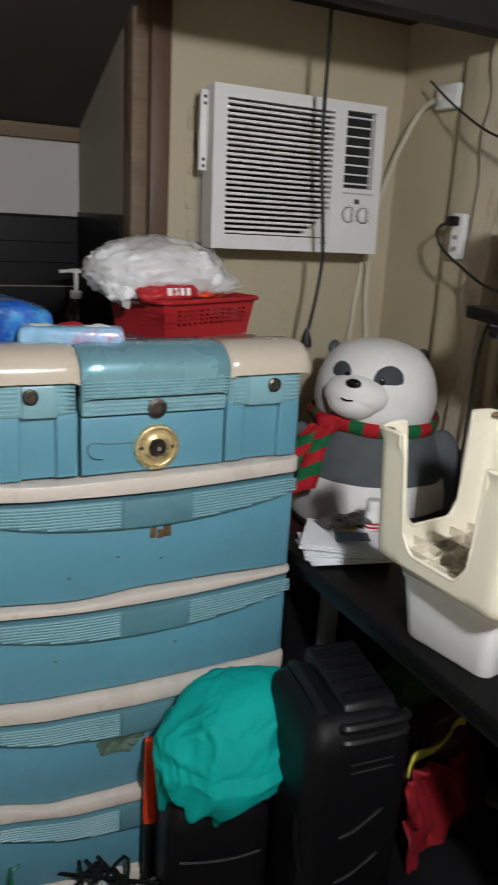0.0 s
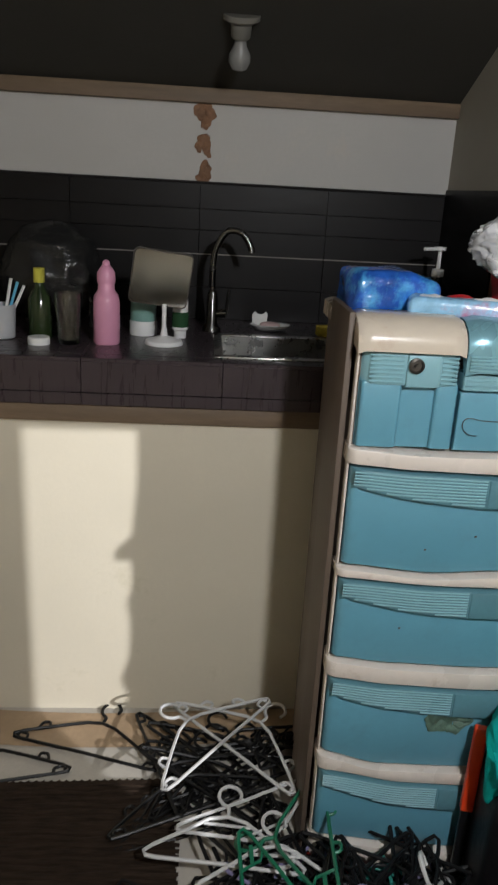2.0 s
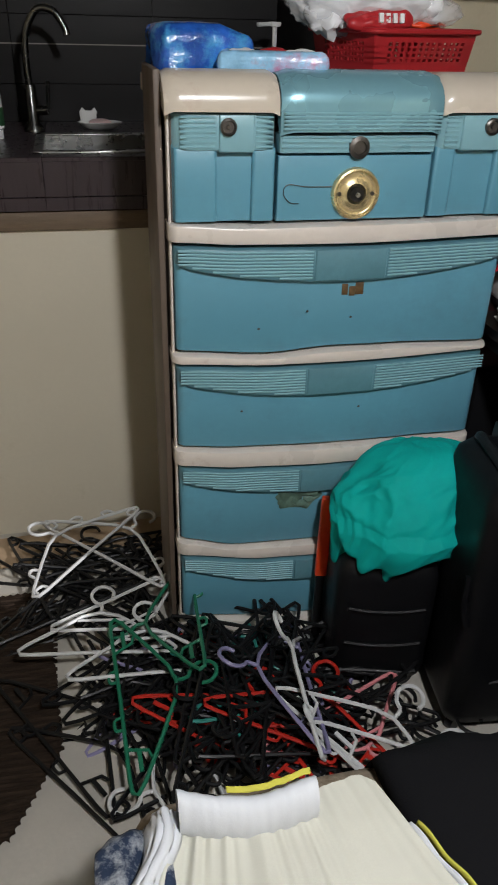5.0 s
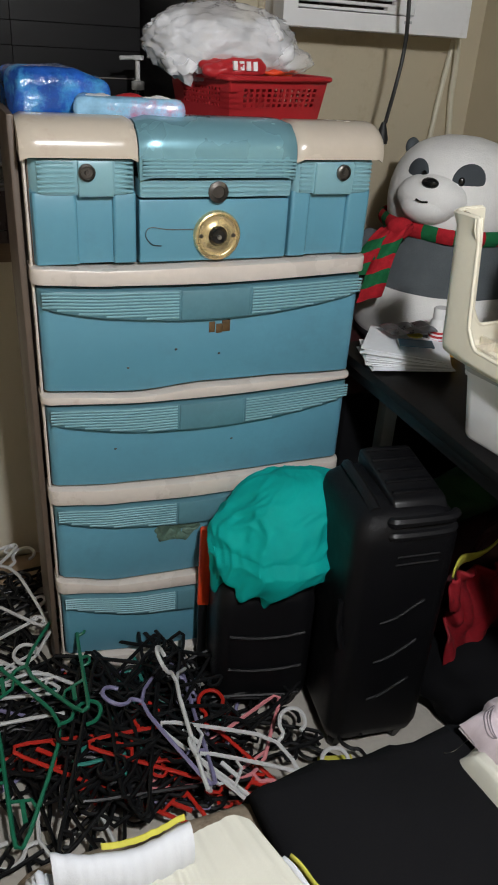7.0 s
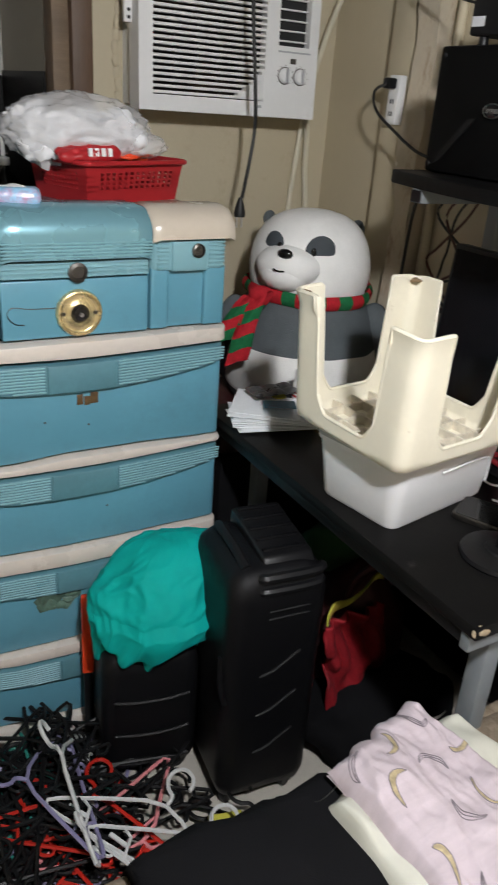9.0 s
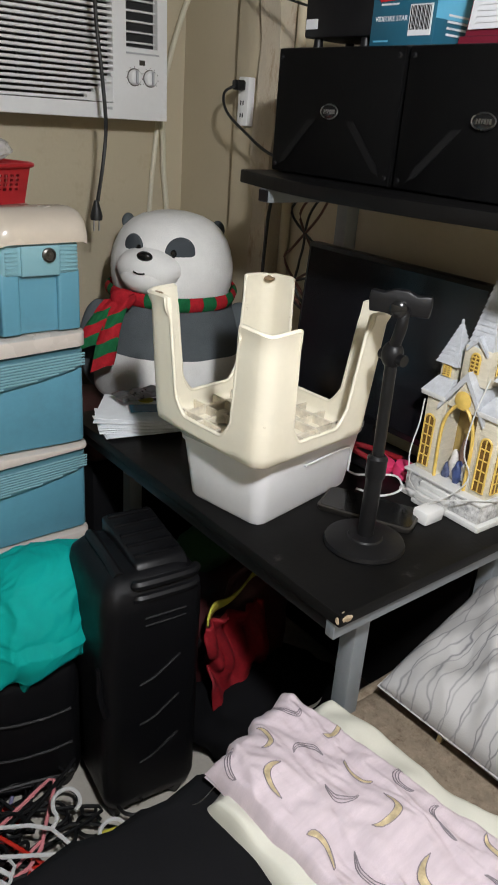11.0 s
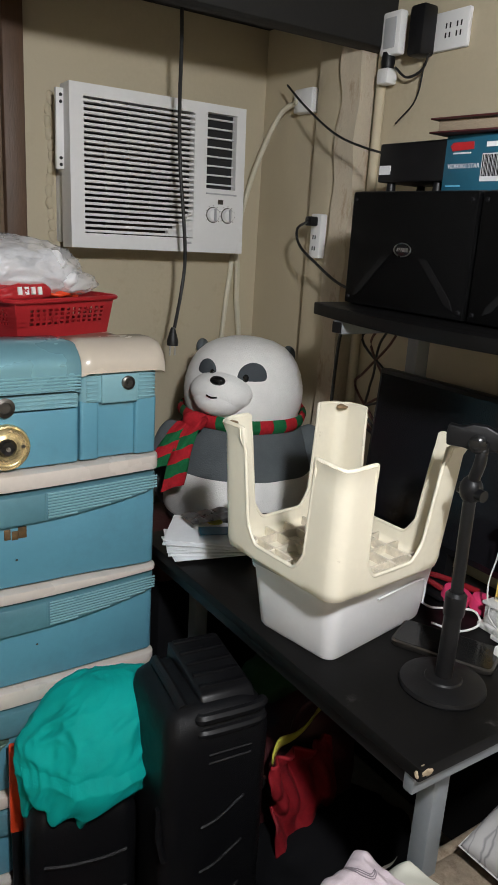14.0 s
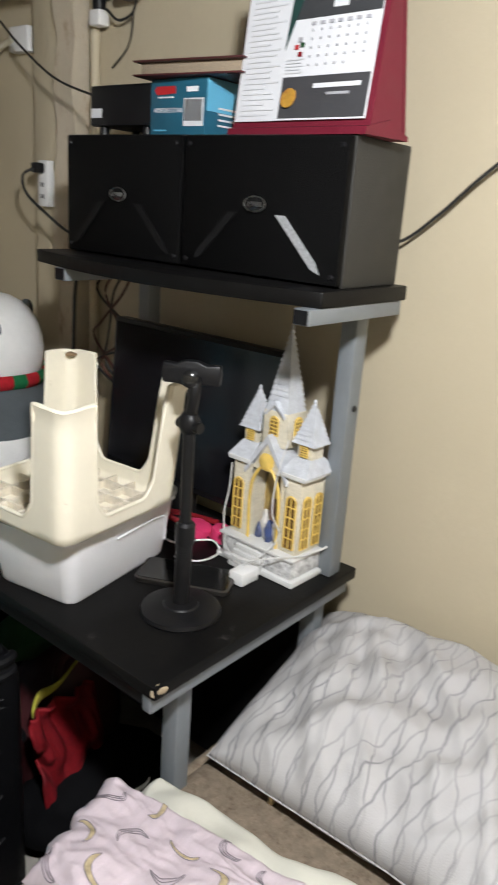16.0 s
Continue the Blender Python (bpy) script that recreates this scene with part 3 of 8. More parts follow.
# top compartment: two corner blocks and a centre door
for xa, xb in ((CX0 + 0.006, 0.083), (0.365, CX1 - 0.006)):
    mid0, mid1 = (0.014 - 0.03, 0.041) if xa < 0 else (0.405, 0.48)
    bm = B()
    front_slab(bm, xa, xb, 1.075, 0.951, CF + 0.012, CF + 0.04, swell=0.004, edge=0.01)
    cbk = part("corner_panel", bm, M["blue"], cab, "blue recessed corner panel")
    for qa, qb in ((xa + 0.002, mid0), (mid1 + 0.002, xb - 0.001)):
        bm = B()
        front_slab(bm, qa, qb, 1.07, 0.952, CF + 0.002, CF + 0.03, swell=0.004, edge=0.006, n=8)
        part("pillar", bm, M["blue"], cbk)
    bm = B()
    front_slab(bm, xa, xb, 1.122, 1.066, CF - 0.002, CF + 0.03, swell=0.004, edge=0.03 if xa < 0 else 0.02, n=24)
    part("lock_band", bm, M["blue_rib"], cbk, "ribbed blue lock band")
    for ra, rb in ((xa + 0.012, mid0 - 0.004), (mid1 + 0.006, xb - 0.008)):
        bm = B()
        for k in range(7):
            zz = 1.117 - k * 0.0075
            tube(bm, [(ra + (rb - ra) * i / 6, CF - 0.0022 - bow(ra + (rb - ra) * i / 6, 0.004), zz) for i in range(7)], 0.002, 5)
        rr_ = part("rib", bm, M["blue_rib"], cbk)
        rr_["kind"] = "stuff"
    bm = B()
    front_slab(bm, mid0 + 0.002, mid1 + 0.003, 1.121, 1.064, CF - 0.008, CF + 0.02, swell=0.002, edge=0.003, n=8)
    part("lock_plate", bm, M["blue_rib"], cbk)
    lx = 0.0 if xa < 0 else 0.46
    bm = B()
    lathe(bm, [(0.0135, 0), (0.0135, 0.005), (0.010, 0.007), (0.009, 0.003), (0.004, 0.003), (0.003, 0.006)], 20, m=pose(lx, CF - 0.009, 1.103, 90, 0, 0))
    part("lock", bm, M["dark_metal"], cbk, "dark metal lock")
bm = B()
front_slab(bm, 0.087, 0.361, 1.058, 0.951, CF + 0.004, CF + 0.04, swell=0.006, edge=0.003)
cd = part("centre_door", bm, M["blue"], cab, "blue centre door")
bm = B()
front_slab(bm, 0.087, 0.361, 1.091, 1.062, CF - 0.002, CF + 0.03, swell=0.006, edge=0.004)
for k in range(4):
    tube(bm, [(0.09 + 0.268 * i / 10, CF - 0.002 - bow(0.09 + 0.268 * i / 10, 0.006) - 0.0005, 1.087 - k * 0.0075) for i in range(11)], 0.002, 5)
part("latch_band", bm, M["blue_rib"], cd)
bm = B()
lathe(bm, [(0.018, 0), (0.018, 0.004), (0.011, 0.006), (0.010, 0.003), (0.003, 0.003)], 20, m=pose(0.223, CF - 0.008, 1.071, 90, 0, 0))
part("lock", bm, M["dark_metal"], cd)
bm = B()
lathe(bm, [(0.0435, 0), (0.0435, 0.004), (0.0415, 0.0085), (0.0385, 0.0095), (0.0365, 0.006), (0.034, 0.0045), (0.024, 0.0055), (0.020, 0.008), (0.0175, 0.0085), (0.016, 0.005)], 44, m=pose(0.225, CF - 0.0025, 0.996, 90, 0, 0))
kn = part("knob_plate", bm, M["brass"], cd, "round brass escutcheon")
bm = B()
lathe(bm, [(0.0172, 0), (0.0165, 0.005), (0.012, 0.0105), (0.005, 0.0115)], 28, m=pose(0.225, CF - 0.006, 0.996, 90, 0, 0))
part("knob", bm, M["black_gloss"], kn)
bm = B()
lathe(bm, [(0.004, 0), (0.004, 0.003)], 12, m=pose(0.225, CF - 0.018, 0.996, 90, 0, 0))
part("keyhole", bm, M["steel"], kn)
for sx in (-0.03, 0.03):
    bm = B()
    lathe(bm, [(0.004, 0), (0.0035, 0.002)], 10, m=pose(0.225 + sx, CF - 0.007, 0.996, 90, 0, 0))
    part("screw", bm, M["dark_metal"], kn)
bm = B()
tube(bm, smooth_path([(0.205, CF - 0.004, 1.008), (0.14, CF - 0.0035, 1.008), (0.105, CF - 0.003, 1.012), (0.097, CF - 0.003, 0.998), (0.108, CF - 0.003, 0.983), (0.125, CF - 0.003, 0.98)]), 0.0008, 5)
part("scratch", bm, M["dark_metal"], cd)


# lift-up top: rolled front edge in three pieces
def lid_piece(x0, x1, zt, zbot, out, n=14):
    bm = B()
    prof = []
    yb = CBK + 0.005
    prof.append((yb, 1.162))
    prof.append((CF + 0.115, 1.162))
    prof.append((CF + 0.095, zt - 0.003))
    R = 0.062
    yf = CF - out
    for k in range(9):
        a = math.pi / 2 * k / 8
        prof.append((yf + R - R * math.sin(a), zt - R * 0.75 + R * 0.75 * math.cos(a)))
    prof.append((yf, zbot))
    prof.append((yf + 0.008, zbot))
    prof.append((yf + 0.03, zt - 0.05))
    prof.append((yb, 1.132))
    A = []
    for i in range(n + 1):
        x = x0 + (x1 - x0) * i / n
        e = min(i / n, 1 - i / n) * (x1 - x0)
        cut = 0.006 - math.sqrt(max(0, 0.006 ** 2 - (0.006 - min(e, 0.006)) ** 2))
        A.append([bm.verts.new((x, y + (cut if k > 5 else 0) - bow(x, 0.008) * (1 if k > 2 else 0), z - cut)) for k, (y, z) in enumerate(prof)])
    m = len(prof)
    for R1, R2 in zip(A, A[1:]):
        for j in range(m):
            bm.faces.new((R1[j], R2[j], R2[(j + 1) % m], R1[(j + 1) % m]))
    bm.faces.new(A[0])
    bm.faces.new(A[-1][::-1])
    return bm


part("lid", lid_piece(CX0 - 0.006, 0.0835, 1.183, 1.125, 0.012), M["beige_pl"], cab, "glossy cream end of the lid", 50)
part("lid", lid_piece(0.366, CX1 + 0.006, 1.183, 1.125, 0.012), M["beige_pl"], cab, "glossy cream end of the lid", 50)
lidc = part("lid_centre", lid_piece(0.085, 0.3645, 1.185, 1.096, 0.013), M["blue_hi"], cab, "pearly blue centre of the lid, lightened for its sheen", 50)
bm = B()
for k in range(5):
    tube(bm, [(0.089 + 0.272 * i / 12, CF - 0.0132 - bow(0.089 + 0.272 * i / 12, 0.008), 1.124 - k * 0.0058) for i in range(13)], 0.0019, 5)
part("rib", bm, M["blue_rib"], lidc)["kind"] = "stuff"

# brown board standing against the cabinet's flank
bm = B()
bx(bm, CX0 - 0.018, CX0 - 0.006, CF + 0.035, 1.72, 0.0, 1.182, 0.003)
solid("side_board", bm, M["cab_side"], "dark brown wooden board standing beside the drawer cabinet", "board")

# ---- air conditioner ----
AX0, AX1, AZ0, AZ1, AF = 0.53, 1.02, 1.335, 1.708, 1.985
ac = thing("air_conditioner", "white window air conditioner set in the wall", "air conditioner", pose(AX0, AF, AZ0, -2.0, 0, 0))
w, h = AX1 - AX0, AZ1 - AZ0
bm = B()
bx(bm, 0.012, w - 0.012, 0.03, 0.30, 0.012, h - 0.012, 0.004)
part("casing", bm, M["ac_white"], ac)
GX0, GX1, GZ0, GZ1 = 0.035, 0.335, 0.035, 0.345
LX0, LX1, LZ0, LZ1 = 0.372, 0.462, 0.165, 0.352
bm = B()
for b in ((0, w, 0, 0.06, 0, GZ0), (0, w, 0, 0.06, LZ1, h), (0, GX0, 0, 0.06, GZ0, LZ1), (GX1, LX0, 0, 0.06, GZ0, LZ1), (LX1, w, 0, 0.06, GZ0, LZ1), (LX0, LX1, 0, 0.06, GZ0, LZ0), (GX0, GX1, 0, 0.06, GZ1, LZ1)):
    bx(bm, *b)
bmesh.ops.remove_doubles(bm, verts=bm.verts[:], dist=0.0005)
part("front_panel", bm, M["ac_white"], ac)
bm = B()
bx(bm, GX0 - 0.002, GX1 + 0.002, 0.028, 0.034, GZ0 - 0.002, GZ1 + 0.002)
part("filter", bm, M["ac_dark"], ac, "dusty dark filter")
for k in range(24):
    z = GZ0 + 0.006 + k * (GZ1 - GZ0 - 0.008) / 23.5
    cut = 0.0
    if k < 5:
        cut = (5 - k) ** 1.5 * 0.0065
    bm = B()
    bx(bm, GX0 - 0.001, GX1 + 0.001, 0.002, 0.02, z - 0.0035, z + 0.0030, 0.001, 1)
    if cut:
        bx(bm, GX1 - cut, GX1 + 0.001, 0.002, 0.02, z, z + 0.0125)
    part("slat", bm, M["ac_white"], ac)
bm = B()
for k in range(4):
    x = GX0 + (k + 1) * (GX1 - GX0) / 5
    bx(bm, x - 0.002, x + 0.002, 0.012, 0.026, GZ0, GZ1)
part("grille_rib", bm, M["ac_dark"], ac)
bm = B()
bx(bm, LX0 - 0.002, LX1 + 0.002, 0.022, 0.0285, LZ0 - 0.002, LZ1 + 0.002)
part("outlet_duct", bm, M["black_gap"], ac)
for k in range(8):
    z = LZ0 + 0.012 + k * (LZ1 - LZ0 - 0.016) / 7.4
    bm = B()
    bx(bm, LX0 + 0.002, LX1 - 0.002, 0.0, 0.009, -0.0020, 0.0020, 0.0008, 1, m=pose(0, 0.010, z, 0, 0, 0))
    part("louvre", bm, M["ac_white"], ac)
bm = B()
bx(bm, LX0, LX1 + 0.004, -0.002, 0.004, 0.150, 0.154)
part("trim_line", bm, M["bin_lid"], ac)
for kx in (0.394, 0.440):
    bm = B()
    lathe(bm, [(0.0205, 0), (0.0205, 0.002), (0.019, 0.0025)], 28, m=pose(kx, 0.001, 0.098, 90, 0, 0))
    dl = part("dial", bm, M["dark_metal"], ac, "dark dial ring")
    bm = B()
    lathe(bm, [(0.0182, 0.002), (0.0182, 0.005), (0.015, 0.012), (0.013, 0.013)], 28, m=pose(kx, 0.001, 0.098, 90, 0, 0))
    part("dial_cap", bm, M["ac_white"], dl)
    bm = B()
    bx(bm, kx - 0.0025, kx + 0.0025, -0.018, -0.011, 0.083, 0.113, 0.001)
    part("pointer", bm, M["bin_lid"], dl)
    bm = B()
    for a in range(9):
        an = radians(-40 + a * 32)
        cx, cz = kx + 0.0235 * math.cos(an), 0.098 + 0.0235 * math.sin(an)
        bx(bm, cx - 0.001, cx + 0.001, -0.0006, 0.002, cz - 0.001, cz + 0.001)
    part("dial_mark", bm, M["dark_metal"], dl)
bm = B()
bx(bm, 0.409, 0.425, -0.001, 0.003, 0.126, 0.138)
part("badge", bm, M["dark_metal"], ac)
bm = B()
bx(bm, 0.310, 0.330, -0.0008, 0.002, 0.020, 0.026)
part("brand_mark", bm, M["bin_lid"], ac)
# steel bracket on its flank
br = thing("bracket", "white perforated steel bracket beside the air conditioner", "bracket", (0.522, 2.035, 1.52))
bm = B()
bx(bm, -0.010, 0.012, 0.0, 0.011, -0.005, 0.175, 0.001)
part("bar", bm, M["ac_white"], br)
for zz in (0.005, 0.02, 0.145, 0.16):
    bm = B()
    lathe(bm, [(0.004, 0), (0.004, 0.002)], 10, m=pose(0.001, 0.0005, zz, 90, 0, 0))
    part("bolt_hole", bm, M["black_gap"], br)
# rough plaster round the opening
bm = B()
for k in range(14):
    blob(bm, (AX0 - 0.006 + 0.004 * math.sin(k), AW - 0.001, AZ0 - 0.005 + k * 0.027), (0.010, 0.006, 0.018), 0.004, 60, 2, k)
solid("plaster_seam", bm, M["wall"], "rough filler along the air conditioner opening", "plaster", kind="structure")

# ---- desk with hutch ----
DT, DX0, DX1, DY0, DY1 = 0.73, 0.54, 1.07, 0.735, 1.60
desk = thing("computer_desk", "black laminate computer desk with grey steel legs and raised shelf", "desk", (0, 0, 0))
bm = B()
bx(bm, DX0, DX1, DY0, DY1, DT - 0.022, DT, 0.003)
part("tabletop", bm, M["desk_black"], desk)
bm = B()
bx(bm, DX0 + 0.004, DX1 - 0.01, DY0 + 0.012, DY0 + 0.03, DT - 0.052, DT - 0.022, 0.002)
part("end_rail", bm, M["grey_metal"], desk)
bm = B()
bx(bm, DX0 + 0.01, DX0 + 0.03, DY0 + 0.03, DY1 - 0.02, DT - 0.05, DT - 0.022, 0.002)
part("side_rail", bm, M["black_pl"], desk)
bm = B()
blob(bm, (DX0 + 0.012, DY0 + 0.004, DT - 0.010), (0.014, 0.006, 0.009), 0.004, 90, 3, 2)
part("chipped_edge", bm, mat("bare_chipboard", (0.38, 0.30, 0.20), 0.9, var=0.4, scale=90, bump=0.3), desk, "bare chipboard showing at the corner")
for lx, ly in ((0.655, 0.80), (0.655, 1.52), (1.03, 0.80), (1.03, 1.52)):
    bm = B()
    bx(bm, lx - 0.017, lx + 0.017, ly - 0.017, ly + 0.017, 0, DT - 0.022, 0.004)
    part("leg", bm, M["grey_metal"], desk)
bm = B()
bx(bm, 1.045, 1.06, 0.84, 1.50, 0.12, 0.66)
part("back_panel", bm, M["desk_black"], desk)
for py, px_ in ((0.765, 0.995), (1.32, 1.04)):
    bm = B()
    bx(bm, px_, px_ + 0.037, py - 0.016, py + 0.016, DT, 1.246, 0.003)
    po = part("post", bm, M["grey_metal"], desk)
    bm = B()
    lathe(bm, [(0.006, 0), (0.005, 0.003)], 10, m=pose(px_ + 0.018, py - 0.0165, 1.054, 90, 0, 0))
    part("bolt_hole", bm, M["black_gap"], po)
    bm = B()
    bx(bm, 0.785, 1.05, py - 0.062, py - 0.034, 1.222, 1.246, 0.002)
    arm = part("shelf_arm", bm, M["grey_metal"], desk)
    bm = B()
    bx(bm, 0.7825, 0.785, py - 0.060, py - 0.036, 1.224, 1.244)
    part("end_cap", bm, M["black_pl"], arm)
bm = B()
front = []
for i in range(25):
    v = i / 24
    front.append((0.81 - 0.055 * math.sin(math.pi * v), 0.70 + 0.68 * v))
prism(bm, [(1.06, 0.70)] + front + [(1.06, 1.38)], 1.246, 1.270, axis="z", bevel=0.003)
part("raised_shelf", bm, M["desk_black"], desk)

# ---- loudspeakers ----
def grille_mat():
    m = mat("black_speaker_cloth", (0.0024, 0.0024, 0.0026), 0.4, spec=0.10, var=0.2, scale=400, bump=0.25, fine=900)
    return m


M["grille"] = grille_mat()
M["spk_box"] = mat("grey_vinyl_cabinet", (0.026, 0.025, 0.022), 0.6, var=0.12, scale=40, bump=0.15, fine=400)
# unlit and lit copies of the bars' mesh, the light put into the colour
M["dim_mesh"] = mat("unlit_black_mesh", (0.005, 0.005, 0.0055), 0.5, spec=0.25, var=0.3, scale=300, bump=0.3, fine=700)
M["lit_mesh"] = mat("lit_mesh", (0.62, 0.64, 0.66), 0.4, metal=0.6, var=0.4, scale=300, bump=0.3, fine=700)


def speaker(y0, y1, bright, label):
    sp = thing("loudspeaker", label, "loudspeaker", (0.865, (y0 + y1) / 2, 1.270), group="loudspeakers on the shelf")
    hw, H = (y1 - y0) / 2, 0.215
    bm = B()
    prism(bm, [(0.012, -hw), (0.18, -hw + 0.004), (0.18, hw - 0.004), (0.012, hw)], 0.0, H, axis="z", bevel=0.003)
    part("cabinet", bm, M["spk_box"], sp)
    bm = B()
    bx(bm, -0.004, 0.012, -hw + 0.001, hw - 0.001, 0.003, H - 0.002, 0.004)
    part("grille", bm, M["grille"], sp)
    # raised V bars on the grille; one is coloured bright as if catching light
    for sgn in (1, -1):
        bm = B()
        a, b = (-0.002, sgn * 0.045, 0.092), (-0.002, sgn * 0.125, 0.028)
        d = Vector((0, sgn * 0.5, 0.6)).normalized() * 0.011
        q = [(a[1] - sgn * 0.006, a[2] + 0.006), (a[1] + sgn * 0.012, a[2] + 0.006), (b[1] - sgn * 0.004, b[2] + 0.006), (b[1] + sgn * 0.004, b[2] - 0.010), (b[1] - sgn * 0.012, b[2] - 0.004)]
        prism(bm, q, -0.0062, -0.003, axis="x")
        part("bar", bm, M["lit_mesh"] if bright and sgn < 0 else M["dim_mesh"], sp)
    bm = B()
    n = 28
    prism(bm, [(0.022 * math.cos(2 * math.pi * k / n), 0.112 + 0.0125 * math.sin(2 * math.pi * k / n)) for k in range(n)], -0.009, -0.003, axis="x", bevel=0.001)
    bd = part("badge", bm, M["black_gloss"], sp)
    bm = B()
    tube(bm, [(-0.0095, 0.021 * math.cos(2 * math.pi * k / n), 0.112 + 0.0115 * math.sin(2 * math.pi * k / n)) for k in range(n)], 0.0012, 5, closed=True)
    part("badge_ring", bm, M["steel"], bd)
    bm = B()
    for k in range(6):
        bx(bm, -0.0102, -0.0088, -0.0135 + k * 0.0047, -0.0135 + k * 0.0047 + 0.003, 0.1085, 0.1155)
    part("brand_mark", bm, M["steel"], bd)
    for cy in (-hw + 0.012, hw - 0.012):
        for cz in (0.016, H - 0.016):
            bm = B()
            lathe(bm, [(0.0045, 0), (0.003, 0.003)], 10, m=pose(-0.004, cy, cz, 0, -90, 0))
            part("screw", bm, M["black_pl"], sp)
    return sp


speaker(0.712, 1.036, True, "black karaoke loudspeaker with grey sides on the raised shelf")
speaker(1.042, 1.350, False, "black karaoke loudspeaker in the corner of the shelf")

# ---- on top of the loudspeakers ----
ST = 1.485
sb = thing("set_top_box", "small black set-top box on rubber feet", "electronics", (0.955, 1.25, ST))
bm = B()
bx(bm, -0.05, 0.06, -0.085, 0.085, 0.018, 0.088, 0.004)
part("casing", bm, M["black_pl"], sb)
bm = B()
bx(bm, -0.0515, -0.049, 0.050, 0.080, 0.032, 0.048)
part("sticker", bm, M["page"], sb, "white sticker")
for fx in (-0.035, 0.045):
    for fy in (-0.06, 0.06):
        bm = B()
        lathe(bm, [(0.010, 0), (0.008, 0.018)], 12, at=(fx, fy, 0))
        part("foot", bm, M["black_pl"], sb)
M["teal_card"] = mat("teal_card", (0.016, 0.10, 0.16), 0.45, var=0.06, scale=20, bump=0.02)
M["sky_card"] = mat("light_blue_card", (0.12, 0.42, 0.62), 0.45, var=0.06, scale=20, bump=0.02)
tb = thing("carton", "teal and light blue printed carton on the loudspeaker", "box", (0.905, 1.032, ST))
bm = B()
bx(bm, 0, 0.13, 0, 0.135, 0, 0.092, 0.001)
body = part("body", bm, M["teal_card"], tb)
bm = B()
bx(bm, 0.001, 0.129, -0.001, 0.002, 0.040, 0.091)
part("end_face", bm, M["sky_card"], tb, "light blue end")
bm = B()
prism(bm, [(0.072, 0.068), (0.074, 0.080), (0.118, 0.080), (0.124, 0.074), (0.118, 0.066)], -0.0012, 0.001, axis="x")
part("print_mark", bm, M["red_pl"], body)
for y0, y1, z0, z1, mm in ((0.020, 0.046, 0.070, 0.078, "paper"), (0.078, 0.116, 0.061, 0.0635, "page"), (0.094, 0.126, 0.008, 0.0105, "sky_card")):
    bm = B()
    bx(bm, -0.0012, 0.001, y0, y1, z0, z1)
    part("print_bar", bm, M[mm], body)


def lettering(text, size, m, material, parent):
    """Flat raised letters in the built-in font."""
    cu = bpy.data.curves.new("lettering", "FONT")
    cu.body, cu.size, cu.extrude = text, size, 0.0003
    holder = bpy.data.objects.new("lettering", cu)
    me = bpy.data.meshes.new_from_object(holder)
    bpy.data.objects.remove(holder)
    bpy.data.curves.remove(cu)
    me.transform(m)
    me.materials.append(material)
    o = new("lettering", me)
    o.parent = parent
    return o


lettering("VIDEOKE STAR", 0.0105, Matrix(((0, 0, -1, -0.0008), (-1, 0, 0, 0.126), (0, 1, 0, 0.038), (0, 0, 0, 1))), M["page"], body)
bm = B()
bx(bm, -0.0012, 0.001, 0.006, 0.052, 0.016, 0.060)
bc = part("barcode", bm, M["page"], body)
bm = B()
for k in range(14):
    bx(bm, -0.0018, 0.0, 0.009 + k * 0.003, 0.009 + k * 0.003 + (0.0018 if k % 3 else 0.001), 0.024, 0.058)
part("barcode", bm, M["black_pl"], bc)["kind"] = "stuff"
for k in range(4):
    bm = B()
    bx(bm, 0.03, 0.11 - 0.015 * (k % 2), -0.0022, 0, 0.018 + k * 0.009, 0.021 + k * 0.009)
    part("print_bar", bm, M["page"], body)
bm = B()
lathe(bm, [(0.012, 0), (0.012, 0.001)], 20, m=pose(0.11, -0.001, 0.07, 90, 0, 0))
part("print_spot", bm, M["red_pl"], body)
bk = thing("notebook", "maroon leather notebook lying on the carton", "book", pose(0.965, 1.075, ST + 0.093, 0, 0, 6))
M["maroon_cover"] = mat("maroon_cover", (0.060, 0.012, 0.013), 0.5, var=0.2, scale=30, bump=0.1)
bm = B()
bx(bm, -0.068, 0.072, -0.106, 0.106, 0.003, 0.022, 0.002)
part("page_block", bm, mat("page_edges", (0.30, 0.24, 0.17), 0.9, var=0.3, scale=200, streak=(1, 1, 20)), bk)
for z in (0.0, 0.022):
    bm = B()
    bx(bm, -0.08, 0.08, -0.115, 0.115, z, z + 0.003, 0.001)
    part("cover", bm, M["maroon_cover"], bk)

# desk calendar
cal = thing("desk_calendar", "maroon tent calendar with white month page", "calendar", pose(0.892, 0.818, ST, 0, 0, -4))
M["wine_card"] = mat("wine_card", (0.14, 0.008, 0.022), 0.55, var=0.08, scale=20, bump=0.03)


def on_front(u, v, off):
    """A spot on the leaning front leaf: u along it, v up it."""
    return Vector((0.0 + 0.030 * v - off * 0.98, 0.145 - 0.26 * u - 0.02 * v * 0, 0.012 + 0.25 * v + off * 0.3))


def leaf_patch(u0, u1, v0, v1, off, thick=0.0008):
    bm = B()
    P = [on_front(u, v, off) for u, v in ((u0, v0), (u1, v0), (u1, v1), (u0, v1))]
    Q = [p + Vector((thick, 0, -thick * 0.3)) for p in P]
    A = [bm.verts.new(p) for p in P]
    C = [bm.verts.new(p) for p in Q]
    bm.faces.new(A)
    bm.faces.new(C[::-1])
    for i in range(4):
        bm.faces.new((A[i], A[(i + 1) % 4], C[(i + 1) % 4], C[i]))
    return bm


part("front_leaf", leaf_patch(-0.02, 1.02, 0, 1.02, 0.0, 0.003), M["wine_card"], cal)
